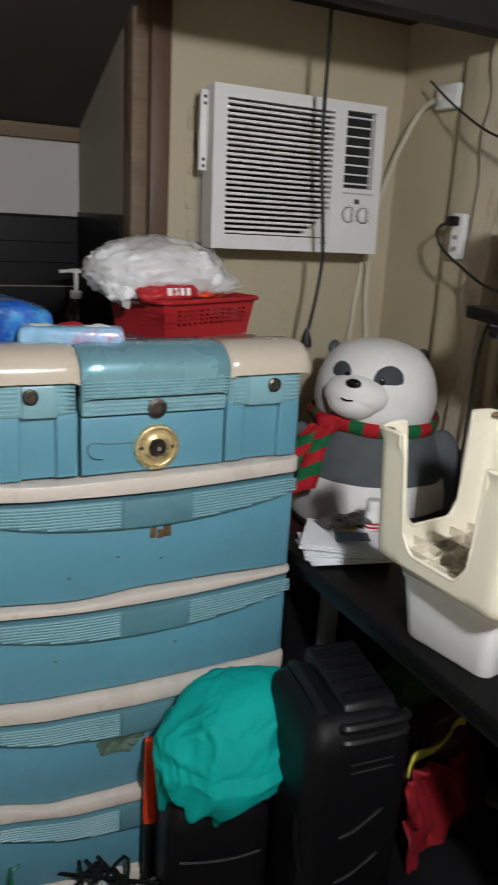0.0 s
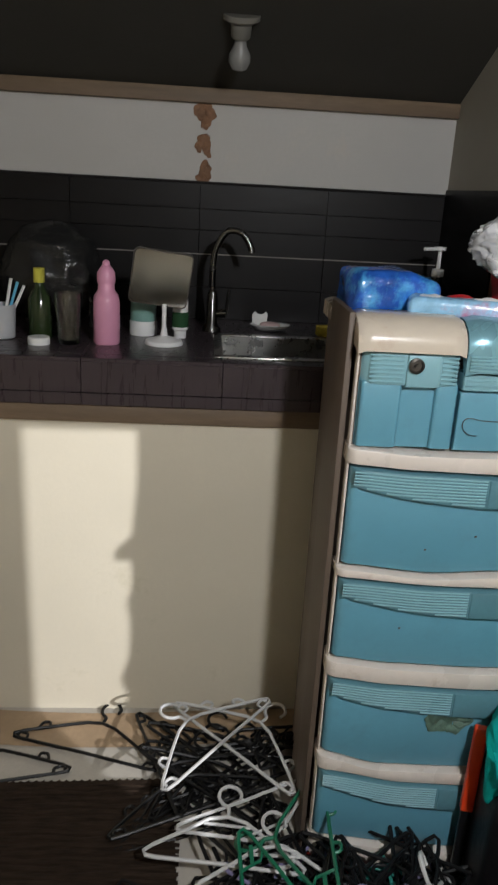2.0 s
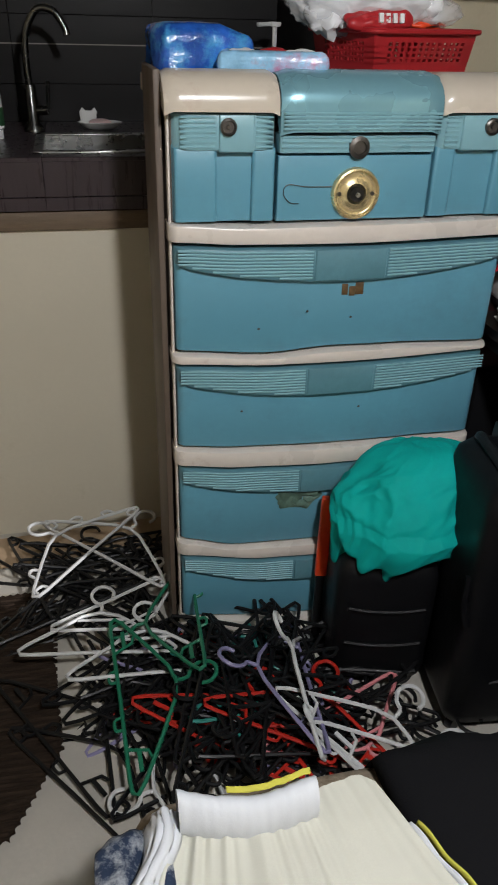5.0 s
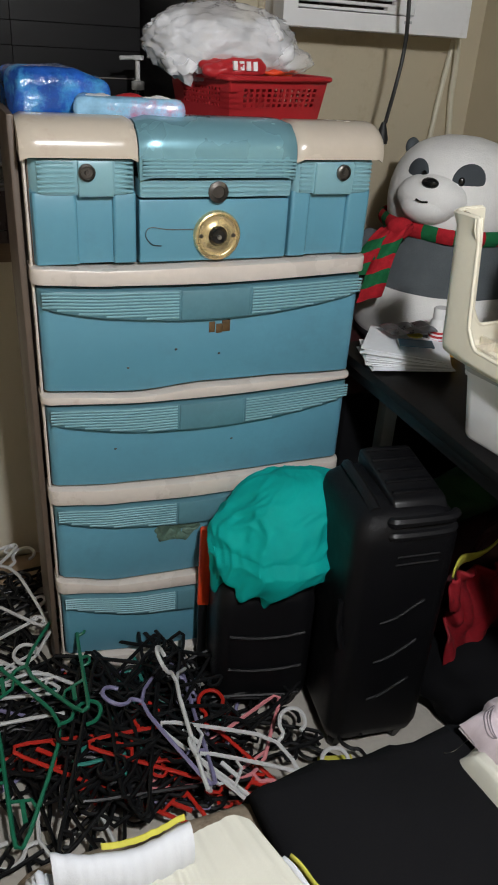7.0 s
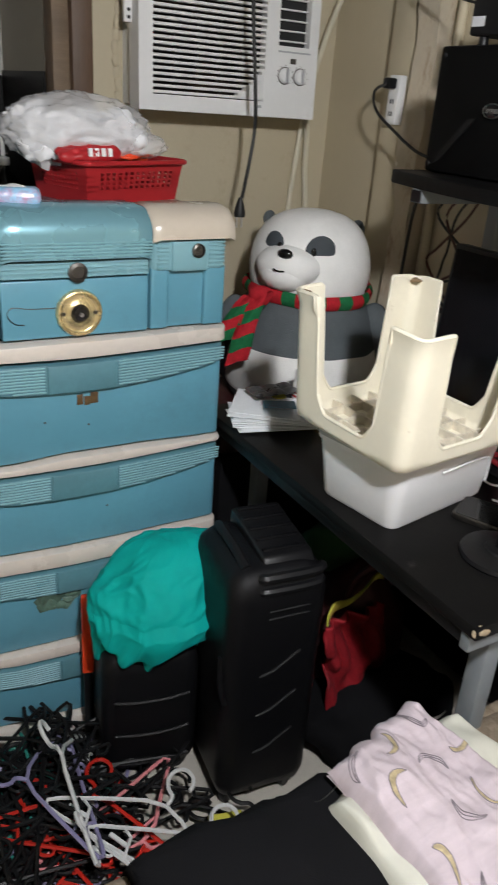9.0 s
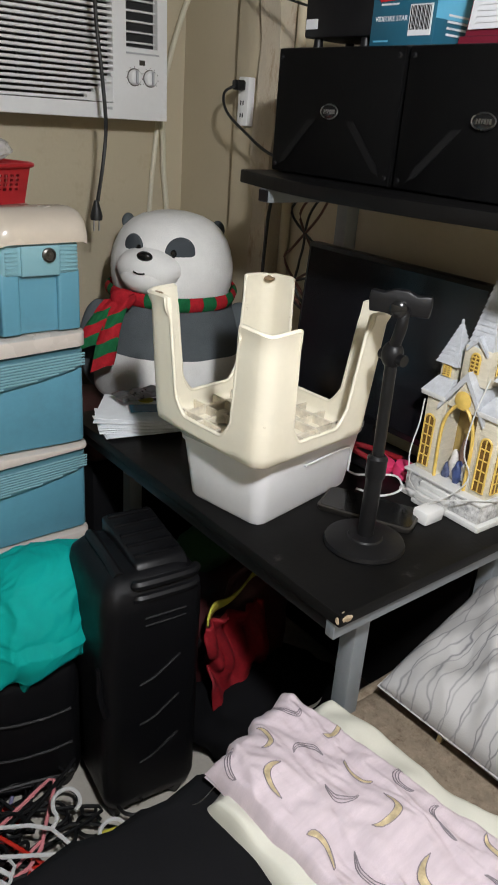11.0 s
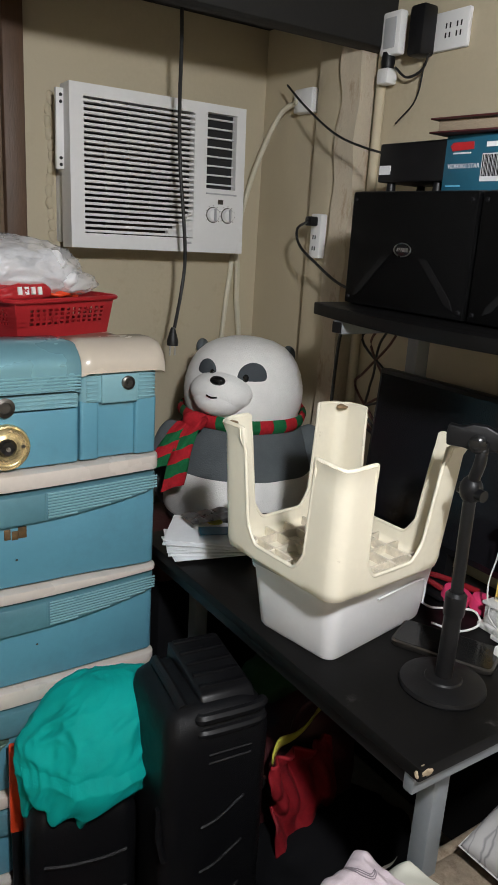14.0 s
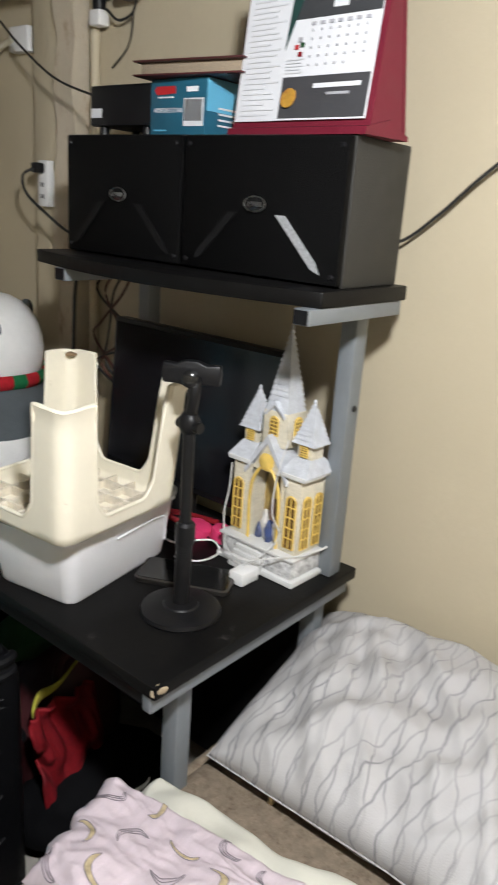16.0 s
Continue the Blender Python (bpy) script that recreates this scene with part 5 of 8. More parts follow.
for cy in (0.063, -0.063):
    arch_window(ch, -0.041, cy, 0.065, 0.022, 0.10)
    bm = B()
    bx(bm, -0.047, 0.047, cy - 0.028, cy + 0.028, 0.198, 0.207, 0.002)
    part("eave", bm, M["snow_white"], ch)
    out = B()
    A = [out.verts.new(p) for p in ((-0.047, cy - 0.030, 0.205), (0.047, cy - 0.030, 0.205), (0.047, cy + 0.030, 0.205), (-0.047, cy + 0.030, 0.205))]
    C = [out.verts.new(p) for p in ((-0.02, cy - 0.017, 0.232), (0.02, cy - 0.017, 0.232), (0.02, cy + 0.017, 0.232), (-0.02, cy + 0.017, 0.232))]
    for j in range(4):
        out.faces.new((A[j], A[(j + 1) % 4], C[(j + 1) % 4], C[j]))
    out.faces.new(A[::-1])
    out.faces.new(C)
    part("tower_roof", out, M["shingle"], ch)
    bm = B()
    bx(bm, -0.017, 0.017, cy - 0.016, cy + 0.016, 0.228, 0.262, 0.001)
    tw = part("turret", bm, M["church_cream"], ch)
    arch_window(tw, -0.018, cy, 0.236, 0.016, 0.022)
    part("spire", spire(0, cy, 0.258, 0.023, 0.074, 9), M["shingle"], ch)
for cx in (-0.022, 0.012):
    arch_window(ch, -0.081, cx, 0.065, 0.020, 0.10, "end")
bm = B()
bx(bm, -0.028, 0.028, -0.028, 0.028, 0.24, 0.305, 0.002)
ct = part("central_tower", bm, M["church_cream"], ch)
arch_window(ct, -0.029, 0.0, 0.262, 0.018, 0.034)
arch_window(ct, -0.029, 0.0, 0.262, 0.018, 0.034, "end")
bm = B()
gable(bm, -0.033, -0.018, -0.022, 0.022, 0.300, 0.325, 0.005)
part("dormer", bm, M["shingle"], ct)
part("spire", spire(0, 0, 0.303, 0.025, 0.150, 15), M["shingle"], ch)
bm = B()
tube(bm, smooth_path([(-0.03, -0.088, 0.055), (0.03, -0.10, 0.06), (0.07, -0.09, 0.07), (0.08, -0.07, 0.075)]), 0.0022, 6)
tube(bm, smooth_path([(-0.05, 0.078, 0.02), (-0.05, 0.09, 0.08), (-0.046, 0.083, 0.14), (-0.046, 0.08, 0.19)]), 0.0016, 6)
tube(bm, smooth_path([(-0.03, -0.036, 0.262), (-0.052, -0.034, 0.20), (-0.054, -0.030, 0.13), (-0.052, -0.048, 0.09), (-0.066, -0.034, 0.055), (-0.10, 0.0, 0.02)]), 0.0014, 6)
tube(bm, smooth_path([(-0.05, 0.078, 0.05), (-0.085, 0.05, 0.045), (-0.095, 0.0, 0.035), (-0.075, -0.06, 0.055), (-0.03, -0.098, 0.06)]), 0.0014, 6)
part("lamp_wire", bm, M["snow_white"], ch)

# ---- plush bear and its seat ----
ot = thing("stool_seat", "dark maroon padded seat in the corner under the plush toy", "seat", (0, 0, 0))
bm = B()
bx(bm, 0.60, 1.06, 1.615, 1.98, 0.0, 0.58, 0.01)
part("base", bm, M["black_cloth"], ot)
bm = B()
bx(bm, 0.59, 1.07, 1.607, 1.99, 0.582, 0.645, 0.025, 3)
part("cushion", bm, M["maroon"], ot)
PB = Vector((0.918, 1.782, -0.006))
face_dir = Vector((-0.50, -0.86, 0)).normalized()
side_dir = Vector((0.86, -0.50, 0))
rot = Matrix(((side_dir.x, -face_dir.x, 0, PB.x), (side_dir.y, -face_dir.y, 0, PB.y), (0, 0, 1, PB.z), (0, 0, 0, 1)))
BEAR = [(0.0, 0.648), (0.15, 0.648), (0.192, 0.668), (0.205, 0.70), (0.208, 0.74), (0.205, 0.78), (0.197, 0.812), (0.186, 0.85), (0.172, 0.89), (0.158, 0.92), (0.150, 0.940),
        (0.148, 0.952), (0.153, 0.966), (0.156, 0.985), (0.1565, 1.005), (0.154, 1.03), (0.148, 1.055), (0.138, 1.078), (0.123, 1.100), (0.103, 1.118), (0.078, 1.131), (0.045, 1.140), (0.0, 1.143)]


def bear_radius(z):
    for (ra, za), (rb, zb) in zip(BEAR[1:], BEAR[2:]):
        if za <= z <= zb:
            return ra + (rb - ra) * (z - za) / (zb - za)
    return 0.0


def bear_front(x, z, off=0.0):
    """A spot on the toy's front, x to its side."""
    r = bear_radius(z) + off
    return Vector((x, -math.sqrt(max(0.0, r * r - x * x)) * 0.97, z))


bm = B()
NB = 72
rings_ = []
fine_z = [BEAR[1]]
for (ra, za), (rb, zb) in zip(BEAR[1:], BEAR[2:-1]):
    for k in range(1, 4):
        fine_z.append((ra + (rb - ra) * k / 3, za + (zb - za) * k / 3))
for r, z in fine_z:
    row = []
    for j in range(NB):
        a = 2 * math.pi * j / NB
        q = Vector((math.cos(a), math.sin(a) * 0.97, 0)) * r
        q *= 1 + 0.012 * noise.noise(Vector((q.x * 7, q.y * 7, z * 9)))
        dz = 0.006 * noise.noise(Vector((q.x * 12, q.y * 12, 3))) if 0.80 < z < 0.83 else 0
        row.append(bm.verts.new((q.x, q.y, z + dz)))
    rings_.append(row)
for A, C in zip(rings_, rings_[1:]):
    for j in range(NB):
        f = bm.faces.new((A[j], A[(j + 1) % NB], C[(j + 1) % NB], C[j]))
        z = f.calc_center_median().z
        f.material_index = 0 if z > 0.95 or 0.69 < z < 0.814 else 2
top_v = bm.verts.new((0, 0, 1.143))
for j in range(NB):
    bm.faces.new((rings_[-1][j], rings_[-1][(j + 1) % NB], top_v))
bm.faces.new(rings_[0][::-1])


def bear_bit(index, c, r, tilt=0.0, amp=0.0, sub=4):
    n0 = len(bm.faces)
    blob(bm, (0, 0, 0), r, amp, 9, sub, c[0] * 9, m=Matrix.Translation(c) @ pose(0, 0, 0, 0, 0, math.degrees(math.atan2(c[0], -c[1]))) @ pose(0, 0, 0, 0, tilt, 0))
    bm.faces.ensure_lookup_table()
    for f in bm.faces[n0:]:
        f.material_index = index


bear_bit(0, Vector((-0.058, -0.108, 1.020)), (0.084, 0.066, 0.052))
bear_bit(0, Vector((-0.064, -0.116, 1.004)), (0.068, 0.060, 0.044))
bear_bit(1, bear_front(-0.097, 1.068, -0.004), (0.029, 0.008, 0.031), 38)
bear_bit(1, bear_front(0.012, 1.064, -0.004), (0.037, 0.008, 0.035), -34)
bear_bit(3, bear_front(-0.085, 1.066, 0.003), (0.0075, 0.004, 0.010), sub=3)
bear_bit(3, bear_front(-0.004, 1.062, 0.003), (0.0075, 0.004, 0.010), sub=3)
bear_bit(3, Vector((-0.072, -0.158, 1.056)), (0.020, 0.011, 0.012), sub=3)
n0 = len(bm.faces)
tube(bm, smooth_path([(-0.098, -0.168, 1.022), (-0.086, -0.174, 1.018), (-0.072, -0.1765, 1.019)]), 0.0022, 6)
bm.faces.ensure_lookup_table()
for f in bm.faces[n0:]:
    f.material_index = 3
bear_bit(2, Vector((-0.112, 0.05, 1.106)), (0.022, 0.015, 0.020), sub=3)
bear_bit(2, Vector((0.118, 0.045, 1.094)), (0.024, 0.016, 0.024), sub=3)
bear_bit(2, Vector((0.178, -0.03, 0.80)), (0.040, 0.060, 0.125), amp=0.004)
bear_bit(2, Vector((-0.185, -0.02, 0.80)), (0.035, 0.055, 0.12), amp=0.004)
bmesh.ops.transform(bm, matrix=rot, verts=bm.verts[:])
solid("plush_bear", bm, [M["panda_white"], M["panda_grey"], M["panda_body"], M["black_gloss"]], "large white and slate grey plush bear sitting in the corner", "plush toy", angle=180)
# striped scarf
M["scarf_red"] = mat("red_knit", (0.46, 0.02, 0.03), 0.9, var=0.25, scale=60, bump=0.3, fine=300, spec=0.15)
M["scarf_green"] = mat("green_knit", (0.015, 0.15, 0.055), 0.9, var=0.25, scale=60, bump=0.3, fine=300, spec=0.15)
sc = thing("scarf", "red and green striped knitted scarf round the plush bear", "scarf", rot)


def scarf_sheet(fn, nu, nv, thick, count):
    bm = B()
    e = 1e-3
    V = []
    for side in (0, 1):
        rows = []
        for i in range(nu + 1):
            row = []
            for j in range(nv + 1):
                u, v = i / nu, j / nv
                p = Vector(fn(u, v))
                if side:
                    du = Vector(fn(min(1, u + e), v)) - Vector(fn(max(0, u - e), v))
                    dv = Vector(fn(u, min(1, v + e))) - Vector(fn(u, max(0, v - e)))
                    p -= du.cross(dv).normalized() * thick
                row.append(bm.verts.new(p))
            rows.append(row)
        V.append(rows)
    for side in (0, 1):
        for i in range(nu):
            for j in range(nv):
                R = V[side]
                f = bm.faces.new((R[i][j], R[i + 1][j], R[i + 1][j + 1], R[i][j + 1]))
                f.material_index = int((i + 0.5) / nu * count) % 2
    for i in range(nu):
        for j in (0, nv):
            f = bm.faces.new((V[0][i][j], V[0][i + 1][j], V[1][i + 1][j], V[1][i][j]))
            f.material_index = int((i + 0.5) / nu * count) % 2
    for i in (0, nu):
        for j in range(nv):
            f = bm.faces.new((V[0][i][j], V[0][i][j + 1], V[1][i][j + 1], V[1][i][j]))
            f.material_index = int(min(nu - 0.5, i + 0.5) / nu * count) % 2
    return bm


SCARF = [M["scarf_red"], M["scarf_green"]]


def neck_pt(u, v):
    a = u * 2 * math.pi
    r = 0.158 + 0.008 * math.sin(math.pi * v) + 0.003 * math.sin(a * 7)
    return (r * math.cos(a), 0.97 * r * math.sin(a), 0.959 + 0.004 * math.sin(a * 2 + 0.6) - 0.026 * v)


part("neck_wrap", scarf_sheet(neck_pt, 112, 4, 0.006, 28), SCARF, sc, angle=80)


def tail_pt(dx, dy, swing, length, w):
    def f(u, v):
        x = -0.128 + dx - swing * u - 0.010 * math.sin(u * 4)
        return (x + w * (v - 0.5) * (1 - 0.25 * (1 - u)), -0.150 + dy - 0.045 * math.sin(u * 1.6) + 0.005 * math.sin(v * 7 + u * 4), 0.958 - length * u + 0.022 * (v - 0.5))
    return f


part("hanging_end", scarf_sheet(tail_pt(-0.010, 0.004, 0.075, 0.115, 0.060), 40, 6, 0.006, 4), SCARF, sc, angle=80)
part("hanging_end", scarf_sheet(tail_pt(0.012, -0.014, 0.062, 0.160, 0.056), 40, 6, 0.006, 5), SCARF, sc, angle=80)
bm = B()
blob(bm, (-0.122, -0.150, 0.952), (0.030, 0.020, 0.022), 0.005, 30, 3, 2)
part("knot", bm, M["scarf_red"], sc)

# ---- papers and bottles on the desk ----
pp = thing("paper_stack", "untidy stack of leaflets at the desk's far corner", "papers", (0.64, 1.47, DT))
for k in range(9):
    bm = B()
    a = radians(-14 - 3.2 * k + 3 * math.sin(k * 1.9))
    sheet(bm, lambda u, v: (-0.085 + 0.17 * u, -0.065 + 0.13 * v, 0.004 * k + 0.006 * math.sin(u * 3 + k) * v), 6, 4, 0.0015)
    bmesh.ops.transform(bm, matrix=Matrix.Translation((0.004 * math.sin(k * 2.7), 0.004 * math.cos(k * 3.1), 0.004)) @ Matrix.Rotation(a, 4, "Z"), verts=bm.verts[:])
    lf = part("leaflet", bm, M["paper"], pp)
bm = B()
bx(bm, -0.02, 0.05, -0.04, 0.0, 0.047, 0.049, m=Matrix.Rotation(radians(-24), 4, "Z"))
part("print_block", bm, M["teal_card"], lf)
bm = B()
lathe(bm, [(0.017, 0.0472), (0.017, 0.0485)], 20, at=(0.03, 0.02, 0))
part("print_spot", bm, M["yellow_cloth"], lf)
pq = thing("blister_pack", "crumpled silver grey blister pack on the leaflets", "packaging", (0.665, 1.51, DT + 0.05))
bm = B()
sheet(bm, lambda u, v: (-0.055 + 0.11 * u, -0.03 + 0.06 * v, 0.006 + 0.008 * abs(math.sin(u * 9)) * abs(math.sin(v * 6))), 24, 12, 0.001)
part("foil", bm, mat("grey_foil", (0.18, 0.18, 0.19), 0.3, metal=0.7, var=0.3, scale=60), pq)
bo = thing("pill_bottle", "small white plastic bottle with a label", "bottle", (0.735, 1.50, DT))
bm = B()
lathe(bm, [(0.018, 0), (0.019, 0.004), (0.019, 0.07), (0.014, 0.078)], 20)
part("bottle", bm, M["ac_white"], bo)
bm = B()
lathe(bm, [(0.0165, 0.078), (0.0165, 0.098), (0.015, 0.10)], 20)
part("cap", bm, M["ac_white"], bo)
bm = B()
for k in range(3):
    lathe(bm, [(0.0193, 0.028 + k * 0.009), (0.0195, 0.029 + k * 0.009), (0.0193, 0.033 + k * 0.009)], 20, cap=False)
part("label_band", bm, M["red_pl"], bo)
bo = thing("yellow_bottle", "small yellow capped bottle beside the pill bottle", "bottle", (0.765, 1.475, DT))
bm = B()
lathe(bm, [(0.014, 0), (0.015, 0.004), (0.015, 0.035), (0.009, 0.042), (0.009, 0.06)], 18)
part("bottle", bm, mat("amber_plastic", (0.68, 0.36, 0.02), 0.4, var=0.1, scale=30), bo)

# ---- suitcases ----
def suitcase(label, m, w, d, h, rib_z, panel):
    s = thing("suitcase", label, "suitcase", m, group="black suitcases")
    bm = B()
    lo = []
    for z, inset, r in ((0.035, 0.022, 0.02), (0.045, 0.006, 0.03), (0.07, 0, 0.034), (h - 0.06, 0, 0.034), (h - 0.025, 0.006, 0.034), (h - 0.008, 0.02, 0.03), (h, 0.04, 0.02)):
        lo.append([(x, y, z) for x, y in rounded(-w / 2 + inset, w / 2 - inset, -d / 2 + inset, d / 2 - inset, r, 6)])
    loft(bm, lo)
    sh = part("shell", bm, M["black_shell"], s, angle=60)
    for z, tilt in rib_z:
        bm = B()
        tube(bm, smooth_path([(-w * 0.38, -d / 2 - 0.001, z - tilt), (-w * 0.15, -d / 2 - 0.003, z - tilt * 0.2 - 0.006), (w * 0.15, -d / 2 - 0.003, z + tilt * 0.2 - 0.006), (w * 0.38, -d / 2 - 0.001, z + tilt)]), 0.0045, 6)
        part("ridge", bm, M["black_shell"], sh)
    if panel:
        bm = B()
        prism(bm, [(-0.085, h - 0.012), (-0.070, h + 0.010), (0.098, h + 0.024), (0.102, h - 0.012)], -0.028, 0.078, axis="x", bevel=0.006)
        hp = part("top_panel", bm, M["black_pl"], sh)
        for k in range(5):
            bm = B()
            z = h + 0.0115 + k * 0.0029
            bx(bm, -0.020, 0.070, -0.055 + k * 0.034, -0.044 + k * 0.034, z - 0.004, z + 0.0045, 0.002)
            part("groove_rib", bm, M["black_shell"], hp)
        bm = B()
        tube(bm, smooth_path([(-0.060, -0.075, h - 0.006), (-0.062, -0.02, h + 0.004), (-0.062, 0.06, h + 0.006), (-0.055, 0.085, h - 0.006)]), 0.011, 8)
        part("carry_handle", bm, M["black_pl"], sh)
        for z, r, reach in ((h - 0.010, 0.010, 0.006), (h - 0.038, 0.009, -0.002)):
            bm = B()
            tube(bm, smooth_path([(-w * 0.20, -d / 2 + 0.014, z - 0.004), (-w * 0.14, -d / 2 + 0.004 + reach * 0.3, z), (w * 0.30, -d / 2 + 0.004 + reach * 0.3, z + 0.002), (w * 0.42, -d / 2 + 0.016, z + 0.004)]), r, 8)
            part("edge_bead", bm, M["black_pl"], sh)
        for k in range(2):
            bm = B()
            tube(bm, [(-w * 0.12, -d / 2 - 0.001, h - 0.082 - k * 0.017), (w * 0.28, -d / 2 - 0.001, h - 0.080 - k * 0.017)], 0.0024, 6)
            part("ridge", bm, M["black_pl"], sh)
        for z in (0.385, 0.285, 0.185):
            bm = B()
            tube(bm, smooth_path([(-w * 0.16, -d / 2 + 0.001, z - 0.026), (-w * 0.02, -d / 2 - 0.002, z - 0.014), (w * 0.18, -d / 2 - 0.002, z + 0.016), (w * 0.24, -d / 2 + 0.001, z + 0.022)]), 0.0036, 6)
            part("ridge", bm, M["black_shell"], sh)
        bm = B()
        tube(bm, smooth_path([(-w / 2 - 0.001, -d * 0.36, 0.40), (-w / 2 - 0.003, -d * 0.40, 0.34), (-w / 2 + 0.004, -d * 0.45, 0.30)]), 0.007, 6)
        part("flank_ridge", bm, M["black_shell"], sh)
    bm = B()
    tube(bm, smooth_path([(w / 2, -0.06, h * 0.60), (w / 2 + 0.022, -0.045, h * 0.60), (w / 2 + 0.022, 0.045, h * 0.60), (w / 2, 0.06, h * 0.60)]), 0.008, 8)
    part("side_handle", bm, M["black_pl"], s)
    for sx in (-1, 1):
        for sy in (-1, 1):
            bm = B()
            lathe(bm, [(0.02, -0.008), (0.02, 0.008)], 14, m=pose(sx * (w / 2 - 0.035), sy * (d / 2 - 0.035), 0.02, 90, 0, 30))
            wl = part("wheel", bm, M["black_pl"], s)
            bm = B()
            bx(bm, sx * (w / 2 - 0.035) - 0.014, sx * (w / 2 - 0.035) + 0.014, sy * (d / 2 - 0.035) - 0.014, sy * (d / 2 - 0.035) + 0.014, 0.028, 0.045, 0.003)
            part("bracket", bm, M["black_pl"], wl)
    return s


suitcase("tall black hard-shell suitcase standing beside the desk", pose(0.492, 1.232, 0, 0, 0, -7), 0.205, 0.23, 0.595, (), True)
s2 = suitcase("small black hard-shell suitcase under a teal cloth", pose(0.308, 1.372, 0, 0, 0, -12), 0.205, 0.20, 0.36, ((0.24, 0.0), (0.15, 0.0), (0.07, 0.0)), False)
# orange handle bar at the flank of the small case
oh = thing("orange_bar", "orange plastic handle bar standing against the small suitcase", "handle", (0, 0, 0))
bm = B()
bx(bm, -0.013, 0.013, -0.009, 0.009, 0.0, 0.20, 0.004, m=pose(0.207, 1.452, 0.195, -2, 1, -12))
part("grip", bm, M["orange_pl"], oh)
bm = B()
bx(bm, -0.010, 0.010, -0.007, 0.007, 0.0, 0.21, 0.002, m=pose(0.207, 1.452, 0.0, 0, 0, -12))
part("stem", bm, M["black_pl"], oh)

# teal cloth bundle
bm = B()
t = bmesh.ops.create_icosphere(bm, subdivisions=6, radius=1)
for v in t["verts"]:
    p = v.co.copy()
    q = Vector((p.x * 0.135, p.y * 0.125, p.z * 0.115))
    w = p + 0.5 * Vector((noise.noise(p * 1.3 + Vector((3, 0, 0))), noise.noise(p * 1.3 + Vector((0, 5, 0))), noise.noise(p * 1.3 + Vector((0, 0, 8)))))
    ridge = 1 - 2 * abs(noise.noise(Vector((w.x * 2.6, w.y * 2.6, w.z * 1.1)) + Vector((4, 1, 7))))
    fine = 1 - 2 * abs(noise.noise(Vector((w.x * 5.2, w.y * 5.2, w.z * 2.6)) + Vector((1, 6, 2))))
    q *= 0.93 + 0.15 * noise.noise(p * 1.5 + Vector((4, 1, 0))) + 0.085 * ridge * (1 - 0.6 * max(0, p.z)) + 0.026 * fine
    if p.z < -0.1 and p.y < 0.2:
        q.z -= 0.10 * (-p.z) * (1 - max(0, p.x) * 0.3) * (0.8 + 0.9 * noise.noise(p * 3))
        q.y -= 0.02
    q.x += 0.22 * q.z
    # open mouth of the bundle near its lower front
    d = (p - Vector((0.12, -0.80, -0.58)).normalized())
    q.y += 0.07 * math.exp(-((d.x / 0.28) ** 2 + (d.z / 0.16) ** 2 + (d.y / 0.5) ** 2))
    # slack corner falling to one side
    q.x += 0.035 * math.exp(-((p - Vector((0.8, -0.45, -0.45))).length / 0.35) ** 2)
    v.co = Vector((q.x * 1.14, q.y, q.z)) + Vector((0.352, 1.375, 0.437))
solid("teal_cloth", bm, M["teal"], "bunched teal green cloth on the small suitcase", "cloth", angle=180)

# red bag and coloured cloths under the desk
bm = B()
def red_pt(u, v):
    n1 = noise.noise(Vector((u * 4, v * 3, 2)))
    n2 = 1 - 2 * abs(noise.noise(Vector((u * 3.4 + n1, v * 1.6, 9))))
    return (0.615 + 0.18 * u + 0.04 * v + 0.02 * n1, 1.165 + 0.035 * n1 - 0.016 * n2 + 0.03 * u, 0.405 - (0.25 + 0.05 * noise.noise(Vector((u * 3, 0, 4)))) * v - 0.02 * u)
sheet(bm, red_pt, 50, 36, 0.006)
solid("red_cloth", bm, M["red_cloth"], "shiny red cloth hanging under the desk", "cloth", angle=180)
bm = B()
sheet(bm, lambda u, v: (0.635 + 0.19 * u, 1.175 + 0.05 * u + 0.012 * math.sin(u * 9), 0.402 + 0.034 * math.sin(u * 2.3) + 0.006 * math.sin(u * 14) - (0.014 + 0.010 * math.sin(u * 6 + 1)) * v), 30, 3, 0.004)
solid("yellow_strap", bm, M["yellow_cloth"], "yellow cloth strap above the red cloth", "strap", angle=180)
bm = B()
blob(bm, (0.74, 1.33, 0.47), (0.10, 0.05, 0.06), 0.02, 14, 4, 4)
solid("green_cloth", bm, M["green_cloth"], "dark green cloth stuffed under the desk", "cloth", angle=180)
bm = B()
blob(bm, (0.80, 1.30, 0.22), (0.14, 0.12, 0.215), 0.02, 10, 4, 6, flat=0.004)
bag = thing("dark_bag", "dark maroon bag standing under the desk", "bag", (0, 0, 0))
part("body", bm, M["maroon"], bag, angle=180)
bm = B()
tube(bm, smooth_path([(0.735, 1.235, 0.385), (0.745, 1.225, 0.440), (0.80, 1.222, 0.462), (0.855, 1.225, 0.440), (0.865, 1.235, 0.385)]), 0.009, 8)
part("handle", bm, M["maroon"], bag)

# added black lump that stands in for the darkness under the desk
bm = B()
blob(bm, (0.82, 1.17, 0.09), (0.20, 0.14, 0.12), 0.03, 9, 4, 8, flat=0.004)
solid("black_cloth", bm, M["black_cloth"], "black lump added to darken the floor under the desk", "cloth", angle=180)

# ---- things on the cabinet top ----
TZ = 1.162
M["diaper_blue"] = mat("blue_printed_film", (0.02, 0.10, 0.44), 0.2, var=0.5, scale=18, bump=0.25, fine=60, stain=(0.10, 0.50, 0.80), stain_amt=0.5, stain_scale=14)
